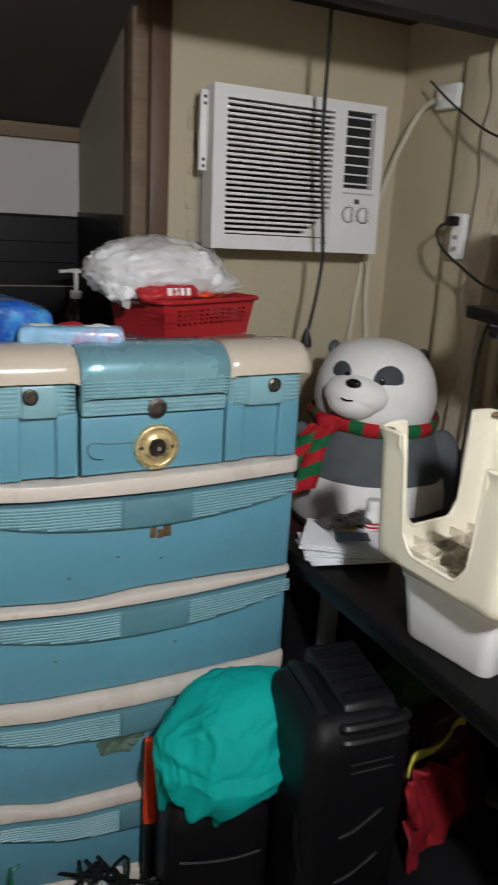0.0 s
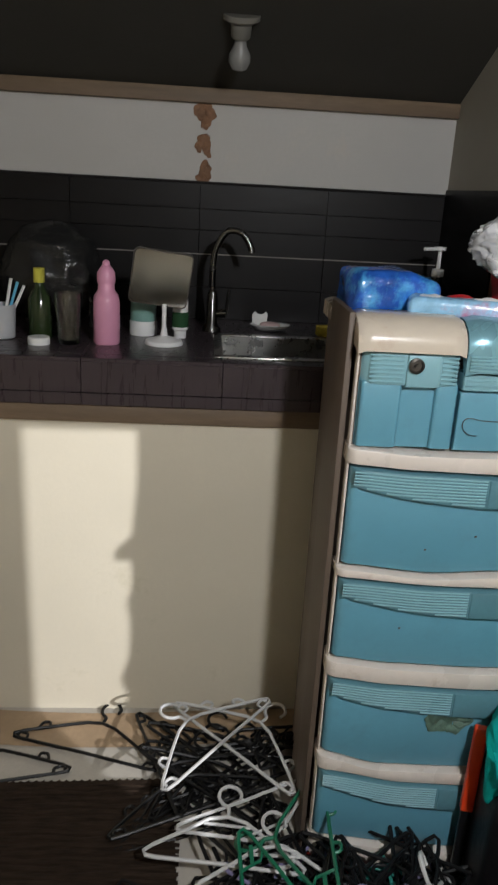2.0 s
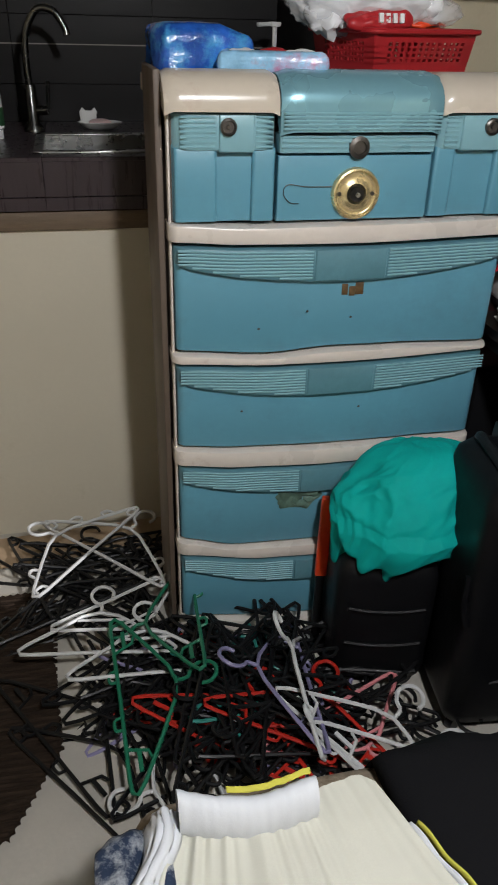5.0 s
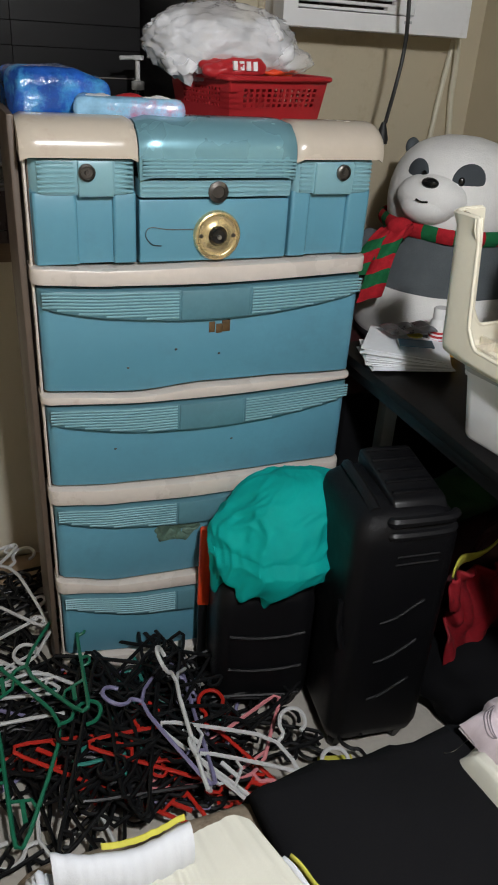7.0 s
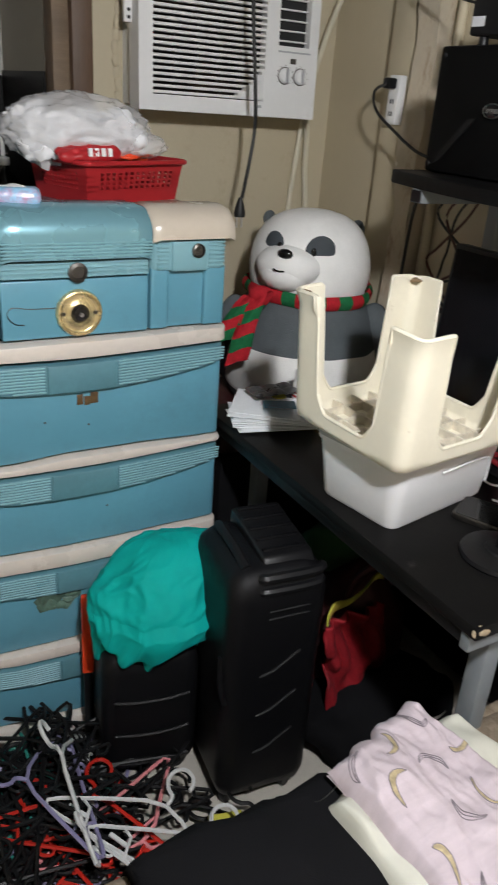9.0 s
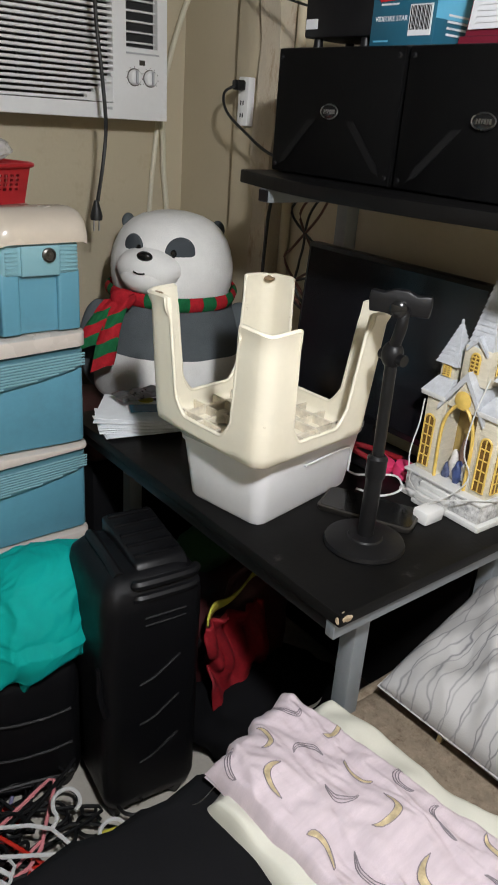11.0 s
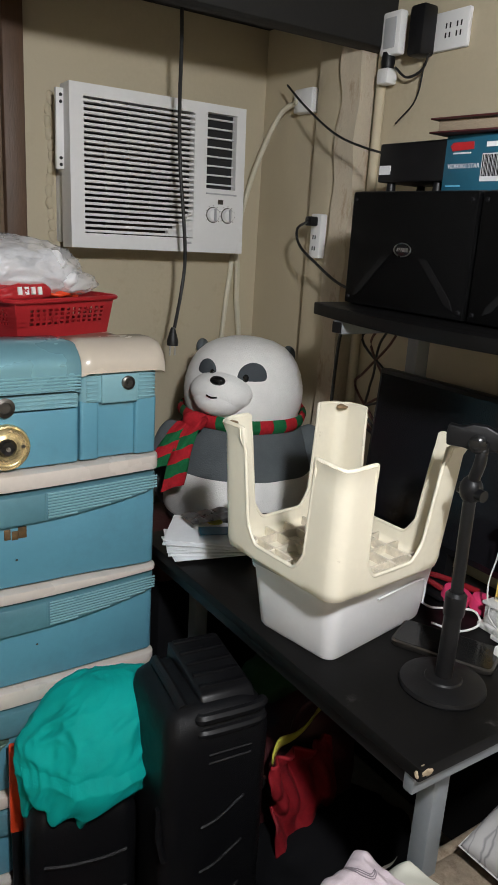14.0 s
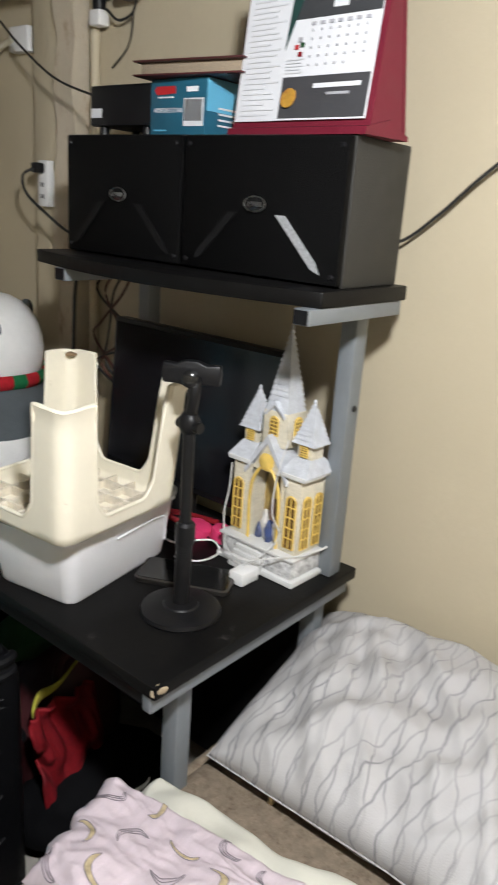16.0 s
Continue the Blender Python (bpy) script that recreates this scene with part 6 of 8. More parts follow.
dp = thing("blue_pack", "crinkled blue plastic pack of wipes on the cabinet", "package", pose(-0.018, 1.680, TZ, 0, 0, 6))
bm = B()
t = bx(bm, -0.082, 0.082, -0.06, 0.06, 0.002, 0.082, 0.018, 3)
bmesh.ops.subdivide_edges(bm, edges=bm.edges[:], cuts=2, use_grid_fill=True)
for v in bm.verts:
    v.co += Vector((noise.noise(v.co * 30), noise.noise(v.co * 30 + Vector((7, 0, 0))), 0.8 * noise.noise(v.co * 40 + Vector((0, 9, 0))))) * 0.009
    v.co.z = max(0.001, v.co.z - 0.012 * (v.co.x > 0.03))
part("wrapper", bm, M["diaper_blue"], dp, angle=180)
pk = thing("pad_pack", "light blue and pink printed soft pack on the cabinet", "package", pose(0.092, 1.585, TZ + 0.012, 0, 0, -14))
bm = B()
bx(bm, -0.092, 0.092, -0.035, 0.035, 0.0, 0.034, 0.014, 3)
bmesh.ops.subdivide_edges(bm, edges=bm.edges[:], cuts=2, use_grid_fill=True)
for v in bm.verts:
    v.co += Vector((0, noise.noise(v.co * 40), noise.noise(v.co * 34))) * 0.004
    v.co.z = max(0, v.co.z)
M["pad_print"] = mat("light_blue_printed_film", (0.30, 0.56, 0.80), 0.2, var=0.3, scale=24, bump=0.3, fine=60, stain=(0.60, 0.02, 0.10), stain_amt=0.3, stain_scale=11)
part("wrapper", bm, M["pad_print"], pk, angle=180)
for k, (x, y) in enumerate(((-0.05, -0.005), (0.0, 0.012), (0.045, -0.008))):
    bm = B()
    blob(bm, (x, y, 0.034), (0.022, 0.012, 0.003), 0.004, 60, 3, k)
    part("print_spot", bm, M["ac_white"] if k != 1 else M["red_pl"], pk)
bm = B()
bx(bm, -0.015, 0.016, -0.014, 0.014, 0, 0.021, 0.002)
solid("small_carton", bm, M["paper"], "small white carton on the cabinet edge", "box", m=pose(0.196, 1.575, TZ + 0.0, 0, 0, -8))
for k in range(5):
    bm = B()
    tube(bm, [(-0.055, 0, 0.003), (0.055, 0.002 * k, 0.003)], 0.0022, 6)
    solid("drinking_straw", bm, M["ac_white"], "thin white plastic stick lying on the cabinet", "stick", group="sticks on the cabinet", m=pose(-0.005 + 0.006 * k, 1.602 + 0.0046 * k, 1.1625, 0, 0, 4))

# red basket with bags
bq = Matrix.Translation((0.300, 1.670, TZ)) @ Matrix.Rotation(radians(22), 4, "Z")
ba = thing("plastic_basket", "red slotted plastic basket holding packets", "basket", bq)
BW, BD, BH = 0.245, 0.155, 0.078


def basket_wall(p0, p1, cols_, name):
    """A basket side with rows of small openings, made of strips."""
    bm = B()
    d = (Vector(p1) - Vector(p0))
    n = d.length
    d.normalize()
    nrm = Vector((d.y, -d.x, 0))

    def strip(u0, u1, z0, z1):
        def P(u, z):
            k = 0.012 * z / BH
            e = (u / n - 0.5) * 2 * 0.010 * z / BH
            return Vector(p0) + d * (u + e) + nrm * k + Vector((0, 0, z))
        A = [bm.verts.new(P(u, z)) for u, z in ((u0, z0), (u1, z0), (u1, z1), (u0, z1))]
        C = [bm.verts.new(P(u, z) - nrm * 0.0022) for u, z in ((u0, z0), (u1, z0), (u1, z1), (u0, z1))]
        bm.faces.new(A)
        bm.faces.new(C[::-1])
        for i in range(4):
            bm.faces.new((A[i], A[(i + 1) % 4], C[(i + 1) % 4], C[i]))
    zs = [0.024, 0.033, 0.042, 0.051, 0.060]
    strip(0, n, 0, zs[0])
    strip(0, n, zs[-1], BH)
    for a in range(4):
        strip(0, n, zs[a], zs[a] + 0.0035)
    w = (n - 0.05) / cols_
    strip(0, 0.025, zs[0], zs[-1])
    strip(n - 0.025, n, zs[0], zs[-1])
    for c in range(cols_):
        strip(0.025 + c * w, 0.025 + c * w + w * 0.42, zs[0], zs[-1])
    return part(name, bm, M["red_pl"], ba)


basket_wall((0, 0, 0), (BW, 0, 0), 13, "side")
basket_wall((BW, 0, 0), (BW, BD, 0), 12, "side")
basket_wall((BW, BD, 0), (0, BD, 0), 13, "side")
basket_wall((0, BD, 0), (0, 0, 0), 12, "side")
bm = B()
tube(bm, [(x, y, BH) for x, y in rounded(-0.020, BW + 0.020, -0.020, BD + 0.020, 0.022)], 0.005, 8, closed=True)
part("rim", bm, M["red_pl"], ba)
bm = B()
bx(bm, 0, BW, 0, BD, 0.001, 0.004)
part("bottom", bm, M["red_pl"], ba)
M["bag_white"] = mat("white_tissue", (0.72, 0.72, 0.74), 0.5, var=0.08, scale=20, bump=0.1)
bg = thing("clear_bag", "clear plastic bag full of white cotton in the basket", "plastic bag", (0.308, 1.765, TZ))
bm = B()
for k in range(26):
    blob(bm, (-0.105 + 0.0086 * k, 0.035 * math.sin(k * 2.2), 0.118 + 0.030 * math.cos(k * 1.7)), (0.030, 0.030, 0.024), 0.020, 30, 3, k)
part("content", bm, M["bag_white"], bg)["kind"] = "stuff"
bm = B()
t = bmesh.ops.create_icosphere(bm, subdivisions=5, radius=1)
for v in t["verts"]:
    p = v.co.copy()
    q = Vector((p.x * 0.150, p.y * 0.085, p.z * 0.070))
    q *= 0.94 + 0.10 * noise.ridged_multi_fractal(p * 3.6, 0.8, 2.2, 4, 1.0, 2.0) - 0.05
    v.co = q + Vector((0.005, 0, 0.130))
part("film", bm, M["film"], bg, angle=180)
for nm, lab, x, y, z, r, mm, rz in (("red_packet", "red and white foil packet in the basket", 0.305, 1.69, 1.254, (0.062, 0.02, 0.020), "red_pl", 8), ("orange_packet", "orange edged clear packet in the basket", 0.415, 1.735, 1.250, (0.060, 0.025, 0.010), "orange_pl", 18)):
    bm = B()
    blob(bm, (0, 0, 0), r, 0.014, 34, 4, x * 9, m=pose(x, y, z, 0, 0, rz))
    bmesh.ops.transform(bm, matrix=Matrix.Identity(4), verts=bm.verts[:])
    o = solid(nm, bm, M[mm], lab, "packet", angle=180)
bm = B()
for k in range(4):
    bx(bm, -0.004 + k * 0.014, 0.004 + k * 0.014, -0.0225, -0.018, -0.006, 0.009, m=pose(0.305, 1.69, 1.254, -12, 0, 8))
bars = solid("packet_print", bm, M["ac_white"], "white printed bars on the red packet", "print")
bars.parent = bpy.data.objects["red_packet"]
for key in ("label", "category"):
    del bars[key]
bm = B()
t = bmesh.ops.create_icosphere(bm, subdivisions=4, radius=1)
for v in t["verts"]:
    p = v.co.copy()
    v.co = Vector((p.x * 0.075, p.y * 0.05, p.z * 0.028)) * (1 + 0.12 * noise.noise(p * 4)) + Vector((0.425, 1.755, 1.270))
solid("clear_wrapper", bm, M["film"], "empty clear plastic wrapper in the basket", "wrapper", angle=180)

# ---- bed ----
BZ = 0.45
bed = thing("bed", "low bed with a brown printed sheet", "bed", (0, 0, 0))
bm = B()
bx(bm, -0.22, RW - 0.01, -1.2, 0.79, 0.0, 0.25, 0.01)
part("base", bm, M["black_cloth"], bed)
bm = B()
bx(bm, -0.25, RW - 0.006, -1.2, 0.82, 0.25, BZ, 0.045, 4)
part("mattress", bm, M["sheet"], bed)
bm = B()
tube(bm, smooth_path([(0.55, 0.815, BZ - 0.03), (0.75, 0.81, BZ - 0.018), (0.95, 0.815, BZ - 0.02), (1.12, 0.81, BZ - 0.02)]), 0.014, 10)
part("rolled_edge", bm, M["sheet"], bed, "pale rolled sheet edge")

# pillow
pil = thing("pillow", "white pillow with fine wavy grey lines leaning on the wall", "pillow", pose(0.925, 0.430, BZ + 0.092, 0, -15, -1))


def wavy_line_mat(name, ground, line, period):
    """Pale cloth printed with two sets of wandering thin lines that cross in long lozenges."""
    m = mat(name, ground, 0.9, var=0.05, scale=8, bump=0.1, fine=400, spec=0.15)
    nt = m.node_tree
    b = nt.nodes["Principled BSDF"]
    ground_out = b.inputs["Base Color"].links[0].from_socket
    tc = nt.nodes.new("ShaderNodeTexCoord")
    sp = nt.nodes.new("ShaderNodeSeparateXYZ")
    nt.links.new(tc.outputs["Object"], sp.inputs[0])

    def node_math(op, a, c, d=None):
        n = nt.nodes.new("ShaderNodeMath")
        n.operation = op
        for k, val in enumerate((a, c, d)):
            if val is None:
                continue
            if isinstance(val, (int, float)):
                n.inputs[k].default_value = val
            else:
                nt.links.new(val, n.inputs[k])
        return n.outputs[0]

    def wander(scale, amount, offset):
        n = nt.nodes.new("ShaderNodeTexNoise")
        n.noise_dimensions = "4D"
        n.inputs["W"].default_value, n.inputs["Scale"].default_value, n.inputs["Detail"].default_value = offset, scale, 2.0
        nt.links.new(tc.outputs["Object"], n.inputs["Vector"])
        return node_math("MULTIPLY", node_math("SUBTRACT", n.outputs[0], 0.5), amount)

    total = None
    for slope, offset in ((0.20, 1.0), (-0.24, 5.0)):
        c = node_math("MULTIPLY_ADD", sp.outputs[0], slope, sp.outputs[1])
        c = node_math("ADD", c, node_math("ADD", wander(5.0, 0.11, offset), wander(18.0, 0.030, offset + 3)))
        fr = node_math("FRACT", node_math("DIVIDE", c, period), 0.0)
        d = node_math("ABSOLUTE", node_math("SUBTRACT", fr, 0.5), 0.0)
        r = nt.nodes.new("ShaderNodeMapRange")
        r.inputs[1].default_value, r.inputs[2].default_value, r.inputs[3].default_value, r.inputs[4].default_value = 0.0, 0.085, 0.9, 0.0
        r.interpolation_type = "SMOOTHSTEP"
        nt.links.new(d, r.inputs[0])
        fade = nt.nodes.new("ShaderNodeMapRange")
        fade.inputs[1].default_value, fade.inputs[2].default_value, fade.inputs[3].default_value = -0.08, 0.10, 0.15
        nt.links.new(wander(9.0, 0.5, offset + 7), fade.inputs[0])
        k = node_math("MULTIPLY", r.outputs[0], fade.outputs[0])
        total = k if total is None else node_math("MAXIMUM", total, k)
    x = nt.nodes.new("ShaderNodeMix")
    x.data_type = "RGBA"
    nt.links.new(total, x.inputs[0])
    nt.links.new(ground_out, x.inputs[6])
    x.inputs[7].default_value = rgba(line)
    nt.links.new(x.outputs[2], b.inputs["Base Color"])
    return m


M["stripes"] = wavy_line_mat("wavy_lined_cotton", (0.45, 0.44, 0.44), (0.15, 0.15, 0.165), 0.032)


def pillow_pt(u, v, top):
    x, y = (u - 0.5) * 2, (v - 0.5) * 2
    hx, hy = 0.225, 0.345
    px = x * hx * (1 - 0.05 * (1 - abs(y)) * x * x)
    py = y * hy * (1 - 0.06 * (1 - abs(x)) * y * y) + 0.07 * max(0, y) ** 2 * (x + 1) / 2
    k = max(0.0, (1 - x ** 4) * (1 - y ** 4)) ** 0.5
    q = Vector((px * 7, py * 9, 2.0 if top else 6.0))
    crease = 1 - 2 * abs(noise.noise(Vector((px * 3.0 + py * 2, py * 11 - px * 7, 4.0))))
    pucker = 1 - 2 * abs(noise.noise(Vector((px * 8 + py * 4, py * 24 - px * 12, 9.0))))
    z = 0.085 * k + 0.016 * k * noise.noise(q) + 0.024 * k * (crease - 0.5) + 0.008 * k * (pucker - 0.5) + 0.009 * k * math.sin((px * 1.2 + py) * 44 + 5 * noise.noise(q * 0.6)) * (0.5 + noise.noise(q * 0.5)) + 0.004 * k * noise.noise(q * 4)
    sag = 0.055 * max(0, x) * max(0, y) ** 2
    return (px, py, (z if top else -0.6 * z) - sag)


bm = B()
sheet(bm, lambda u, v: pillow_pt(u, v, True), 80, 110)
sheet(bm, lambda u, v: pillow_pt(u, v, False), 80, 110)
bmesh.ops.remove_doubles(bm, verts=bm.verts[:], dist=0.0004)
pc = part("case", bm, M["stripes"], pil, angle=180)
bm = B()
tube(bm, [pillow_pt(u, v, True) for u, v in [(i / 20, 0) for i in range(20)] + [(1, i / 30) for i in range(30)] + [(1 - i / 20, 1) for i in range(20)] + [(0, 1 - i / 30) for i in range(30)]], 0.0018, 5, closed=True)
part("seam", bm, M["stripes"], pc)


# ---- folded blankets ----
def quad_pt(c, u, v):
    a, b, cc, d = c
    return tuple((1 - u) * (1 - v) * a[i] + u * (1 - v) * b[i] + u * v * cc[i] + (1 - u) * v * d[i] for i in (0, 1))


PINK = ((0.350, 0.782), (0.552, 0.835), (0.615, 0.36), (0.385, 0.24))
WHT = ((0.325, 0.760), (0.620, 0.812), (0.690, 0.33), (0.355, 0.20))


def cloth_z(x, y, base, amp, s):
    return base + amp * noise.noise(Vector((x * s, y * s, base * 9))) + amp * 0.5 * math.sin((x * 0.8 + y * 1.2) * s * 2.4)


def soft(u):
    e = min(u, 1 - u)
    return min(1.0, e / 0.05) ** 0.5


def white_pt(u, v):
    x, y = quad_pt(WHT, u, v)
    w = 0.022 * noise.noise(Vector((u * 5, v * 5, 1)))
    return (x + w, y + w, BZ + 0.004 + 0.045 * soft(u) * soft(v) + (0.006 * math.sin(u * 9 + v * 5) + 0.014 * noise.noise(Vector((u * 7, v * 9, 4)))) * soft(u) * soft(v))


wb = thing("white_blanket", "ivory folded blanket on the edge of the bed", "blanket", (0, 0, 0))
bm = B()
sheet(bm, white_pt, 70, 80)
part("fold", bm, M["white_cloth"], wb, angle=180)
bm = B()
sheet(bm, lambda u, v: (white_pt(u, 0.02 + 0.02 * v)[0] - 0.01 * v, white_pt(u, 0)[1] + 0.012 - 0.01 * v, BZ + 0.012 + 0.022 * v), 40, 3)
part("fold_edge", bm, M["white_cloth"], wb, angle=180)


def pink_pt(u, v, lift=0.0):
    x, y = quad_pt(PINK, u, v)
    w = 0.018 * noise.noise(Vector((u * 4, v * 4, 5)))
    z = BZ + 0.052 + 0.030 * soft(u) * soft(v) + 0.014 * noise.noise(Vector((x * 11, y * 11, 0))) * soft(u) * soft(v) + 0.006 * math.sin(u * 7 - v * 6) + 0.007 * noise.noise(Vector((x * 45, y * 22, 3))) + 0.003 * noise.noise(Vector((x * 90, y * 60, 6)))
    return (x + w, y - w, z + lift)


M["pink"] = mat("pale_pink_cotton", (0.58, 0.495, 0.535), 0.9, var=0.14, scale=9, bump=0.15, fine=300, streak=(1, 5, 1), spec=0.15)
pb = thing("pink_blanket", "pale pink folded blanket printed with bananas", "blanket", (0, 0, 0))
bm = B()
sheet(bm, lambda u, v: pink_pt(u, v), 90, 120)
sheet(bm, lambda u, v: tuple(pink_pt(u, v)[:2]) + (BZ + 0.046,), 90, 120)
pf = part("fold", bm, M["pink"], pb, angle=180)
M["banana_y"] = mat("ochre_print", (0.46, 0.37, 0.22), 0.9, var=0.45, scale=70, bump=0.1)
M["banana_g"] = mat("grey_print", (0.22, 0.19, 0.21), 0.9, var=0.3, scale=120, bump=0.1)
random.seed(4)
cells = []
for a in range(3):
    for b_ in range(7):
        cells.append((0.14 + a * 0.32 + (0.12 if b_ % 2 else -0.02) + random.uniform(-.05, .05), 0.07 + b_ * 0.145 + random.uniform(-.03, .03), random.uniform(0, 6.28), (a * 2 + b_) % 4))
for cu, cv, an, kind in cells:
    bm = B()
    def crescent(s, w, cu=cu, cv=cv, an=an):
        th = (s - 0.5) * 2.4
        r = 0.105 + (w - 0.5) * 0.040 * math.sin(math.pi * s) ** 0.6
        du, dv = r * math.sin(th), r * math.cos(th) - 0.09
        ru, rv = du * math.cos(an) - dv * math.sin(an), du * math.sin(an) + dv * math.cos(an)
        return pink_pt(min(0.99, max(0.01, cu + ru)), min(0.99, max(0.01, cv + rv * 0.5)), 0.0012)
    if kind in (0, 3):
        for off in (0.08, 0.5, 0.92):
            tube(bm, [crescent(k / 12, off) for k in range(13)], 0.0009, 4)
        part("print", bm, M["banana_g"], pf)
    else:
        sheet(bm, crescent, 14, 4)
        part("print", bm, M["banana_y"], pf)
        bm = B()
        tube(bm, [crescent(k / 12, 0.98) for k in range(13)], 0.0009, 4)
        tube(bm, [crescent(k / 12, 0.02) for k in range(13)], 0.0007, 4)
        part("print", bm, M["banana_g"], pf)
# peg stuck beside the blanket
bm = B()
bx(bm, -0.005, 0.005, -0.005, 0.005, 0.0, 0.045, 0.002)
solid("wooden_peg", bm, mat("pale_wood", (0.6, 0.48, 0.27), 0.6, var=0.15, scale=40, streak=(1, 1, 0.2)), "small pale wooden peg on the bed", "peg", m=pose(0.735, 0.655, BZ, 6, 4, 0))


# ---- clothes on the bed edge ----
def drape(name, label, material, outline, base, amp, s, hang, category):
    """A garment on the bed whose far rim hangs over the edge."""
    bm = B()
    def f(u, v):
        x, y = quad_pt(outline, u, v)
        z = base + amp * (0.5 + noise.noise(Vector((x * s, y * s, base * 31)))) * soft(u)
        if y > 0.80:
            z -= hang * (y - 0.80)
            y = 0.80 + (y - 0.80) * 0.45
        return (x, y, z)
    sheet(bm, f, 40, 40, 0.008)
    return solid(name, bm, material, label, category, angle=180)


drape("black_garment", "black cloth garment spread over the bed edge", M["black_cloth"], ((0.05, 0.92), (0.37, 0.86), (0.47, 0.22), (0.08, 0.22)), BZ + 0.012, 0.025, 6, 2.2, "garment")
sw = thing("white_shorts", "ivory shorts with a white waistband and yellow trim", "shorts", (0, 0, 0))
SHO = ((-0.215, 0.735), (0.040, 0.755), (0.20, 0.30), (-0.36, 0.34))


def shorts_pt(u, v):
    x, y = quad_pt(SHO, u, v)
    y -= 0.020 * max(0.0, (u - 0.85) / 0.15) ** 2 * (1 - v)
    gather = 0.007 * noise.noise(Vector((u * 13, v * 1.2, 0))) + 0.004 * noise.noise(Vector((u * 30, v * 2.0, 4)))
    gather *= max(0.2, 1 - 1.2 * v) * (1.6 if u < 0.66 else 0.5)
    return (x, y, BZ + 0.010 + (0.040 + gather) * min(1, soft(u) + 0.1) + 0.016 * noise.noise(Vector((u * 3, v * 3, 7))))


bm = B()
sheet(bm, shorts_pt, 150, 36)
sheet(bm, lambda u, v: shorts_pt(u, v)[:2] + (BZ + 0.008,), 70, 30)
part("leg_panel", bm, M["white_cloth"], sw, angle=180)
bm = B()


def band_pt(u, v):
    a = 2 * math.pi * v
    x, y = -0.197 + 0.150 * u, 0.740 - 0.012 * u
    rip = 0.0014 * noise.noise(Vector((u * 16, v * 3, 0)))
    sag = 0.014 * math.sin(math.pi * u)
    return (x, y + 0.004 - sag + (0.016 + rip) * math.cos(a), BZ + 0.064 - sag * 0.3 + (0.032 + rip) * math.sin(a))


sheet(bm, band_pt, 90, 14)
part("waistband", bm, M["white_band"], sw, angle=180)
bm = B()
sheet(bm, lambda u, v: (band_pt(0.35 + 0.63 * u, 0)[0], band_pt(0.35 + 0.63 * u, 0)[1] - 0.004 + 0.006 * v, band_pt(0.35 + 0.63 * u, 0.25)[2] - 0.005 + 0.003 * v), 60, 3, 0.002)
part("yellow_trim", bm, M["yellow_cloth"], sw, angle=180)
for off, wid, mm, lab in ((-0.010, 0.010, "white_band", "white side piping"), (0.001, 0.006, "yellow_cloth", "yellow side piping")):
    bm = B()
    sheet(bm, lambda u, v: (shorts_pt(1, 0.10 + 0.40 * u)[0] + off + wid * v, shorts_pt(1, 0.10 + 0.40 * u)[1], BZ + 0.040 + 0.010 * math.sin(math.pi * v) + 0.003 * math.sin(u * 20)), 40, 4, 0.003)
    part("piping", bm, M[mm], sw, lab, angle=180)
bm = B()
sheet(bm, lambda u, v: (-0.236 + 0.040 * u - 0.05 * v + 0.006 * math.sin(v * 9), 0.752 - 0.16 * v, BZ + 0.012 + 0.050 * math.sin(math.pi * u * 0.8) + 0.010 * noise.noise(Vector((u * 9, v * 5, 2)))), 24, 40, 0.003)
part("side_fold", bm, M["white_band"], sw, "crumpled white side fold", angle=180)
M["navy_print"] = mat("navy_printed_cloth", (0.012, 0.025, 0.06), 0.9, var=0.2, scale=20, bump=0.1, stain=(0.62, 0.64, 0.66), stain_amt=0.5, stain_scale=26)
bm = B()
sheet(bm, lambda u, v: (-0.285 + 0.075 * u, 0.745 - 0.38 * v + 0.03 * u, BZ - 0.022 + 0.055 * soft(u) * (0.4 + 0.6 * soft(v)) + 0.010 * math.sin(v * 12 + u * 5) + 0.02 * noise.noise(Vector((u * 4, v * 8, 1)))), 40, 60, 0.006)
solid("printed_cloth", bm, M["navy_print"], "navy and white printed cloth on the bed corner", "cloth", angle=180)

# ---- rug ----
bm = B()
edge = []
def scallop(p0, p1, n):
    P0, P1 = Vector(p0), Vector(p1)
    d = P1 - P0
    nn = Vector((d.y, -d.x)).normalized()
    for i in range(n):
        for k in range(4):
            t = (i + k / 4) / n
            edge.append(P0 + d * t + nn * (0.006 * math.sin(math.pi * k / 4)))
scallop((-1.15, 1.715), (-0.40, 1.735), 42)
scallop((-0.40, 1.735), (-0.362, 1.26), 26)
scallop((-0.362, 1.26), (-0.455, 1.085), 11)
scallop((-0.455, 1.085), (-1.15, 1.06), 40)
prism(bm, [(p.x, p.y) for p in edge] + [(-1.15, 1.06)], 0.001, 0.010, axis="z")
rug = solid("rug", bm, M["rug"], "dark brown woven rug with a scalloped edge on the floor", "rug")
for k in range(34):
    y = 1.10 + k * 0.0184
    bm = B()
    x1 = -0.375 + (0.0 if y > 1.26 else -0.09 * (1.26 - y) / 0.175)
    tube(bm, [(-1.13 + (x1 + 1.13) * i / 14, y + 0.004 * math.sin(i * 1.7 + k), 0.0095 + 0.0015 * math.sin(i * 2.9 + k * 2)) for i in range(15)], 0.0045, 5)
    part("weft", bm, M["rug"], rug)
bm = B()
sheet(bm, lambda u, v: (-0.98 + 0.20 * u, 1.48 + 0.22 * v, 0.016 + 0.02 * math.sin(u * 3)), 10, 10, 0.006)
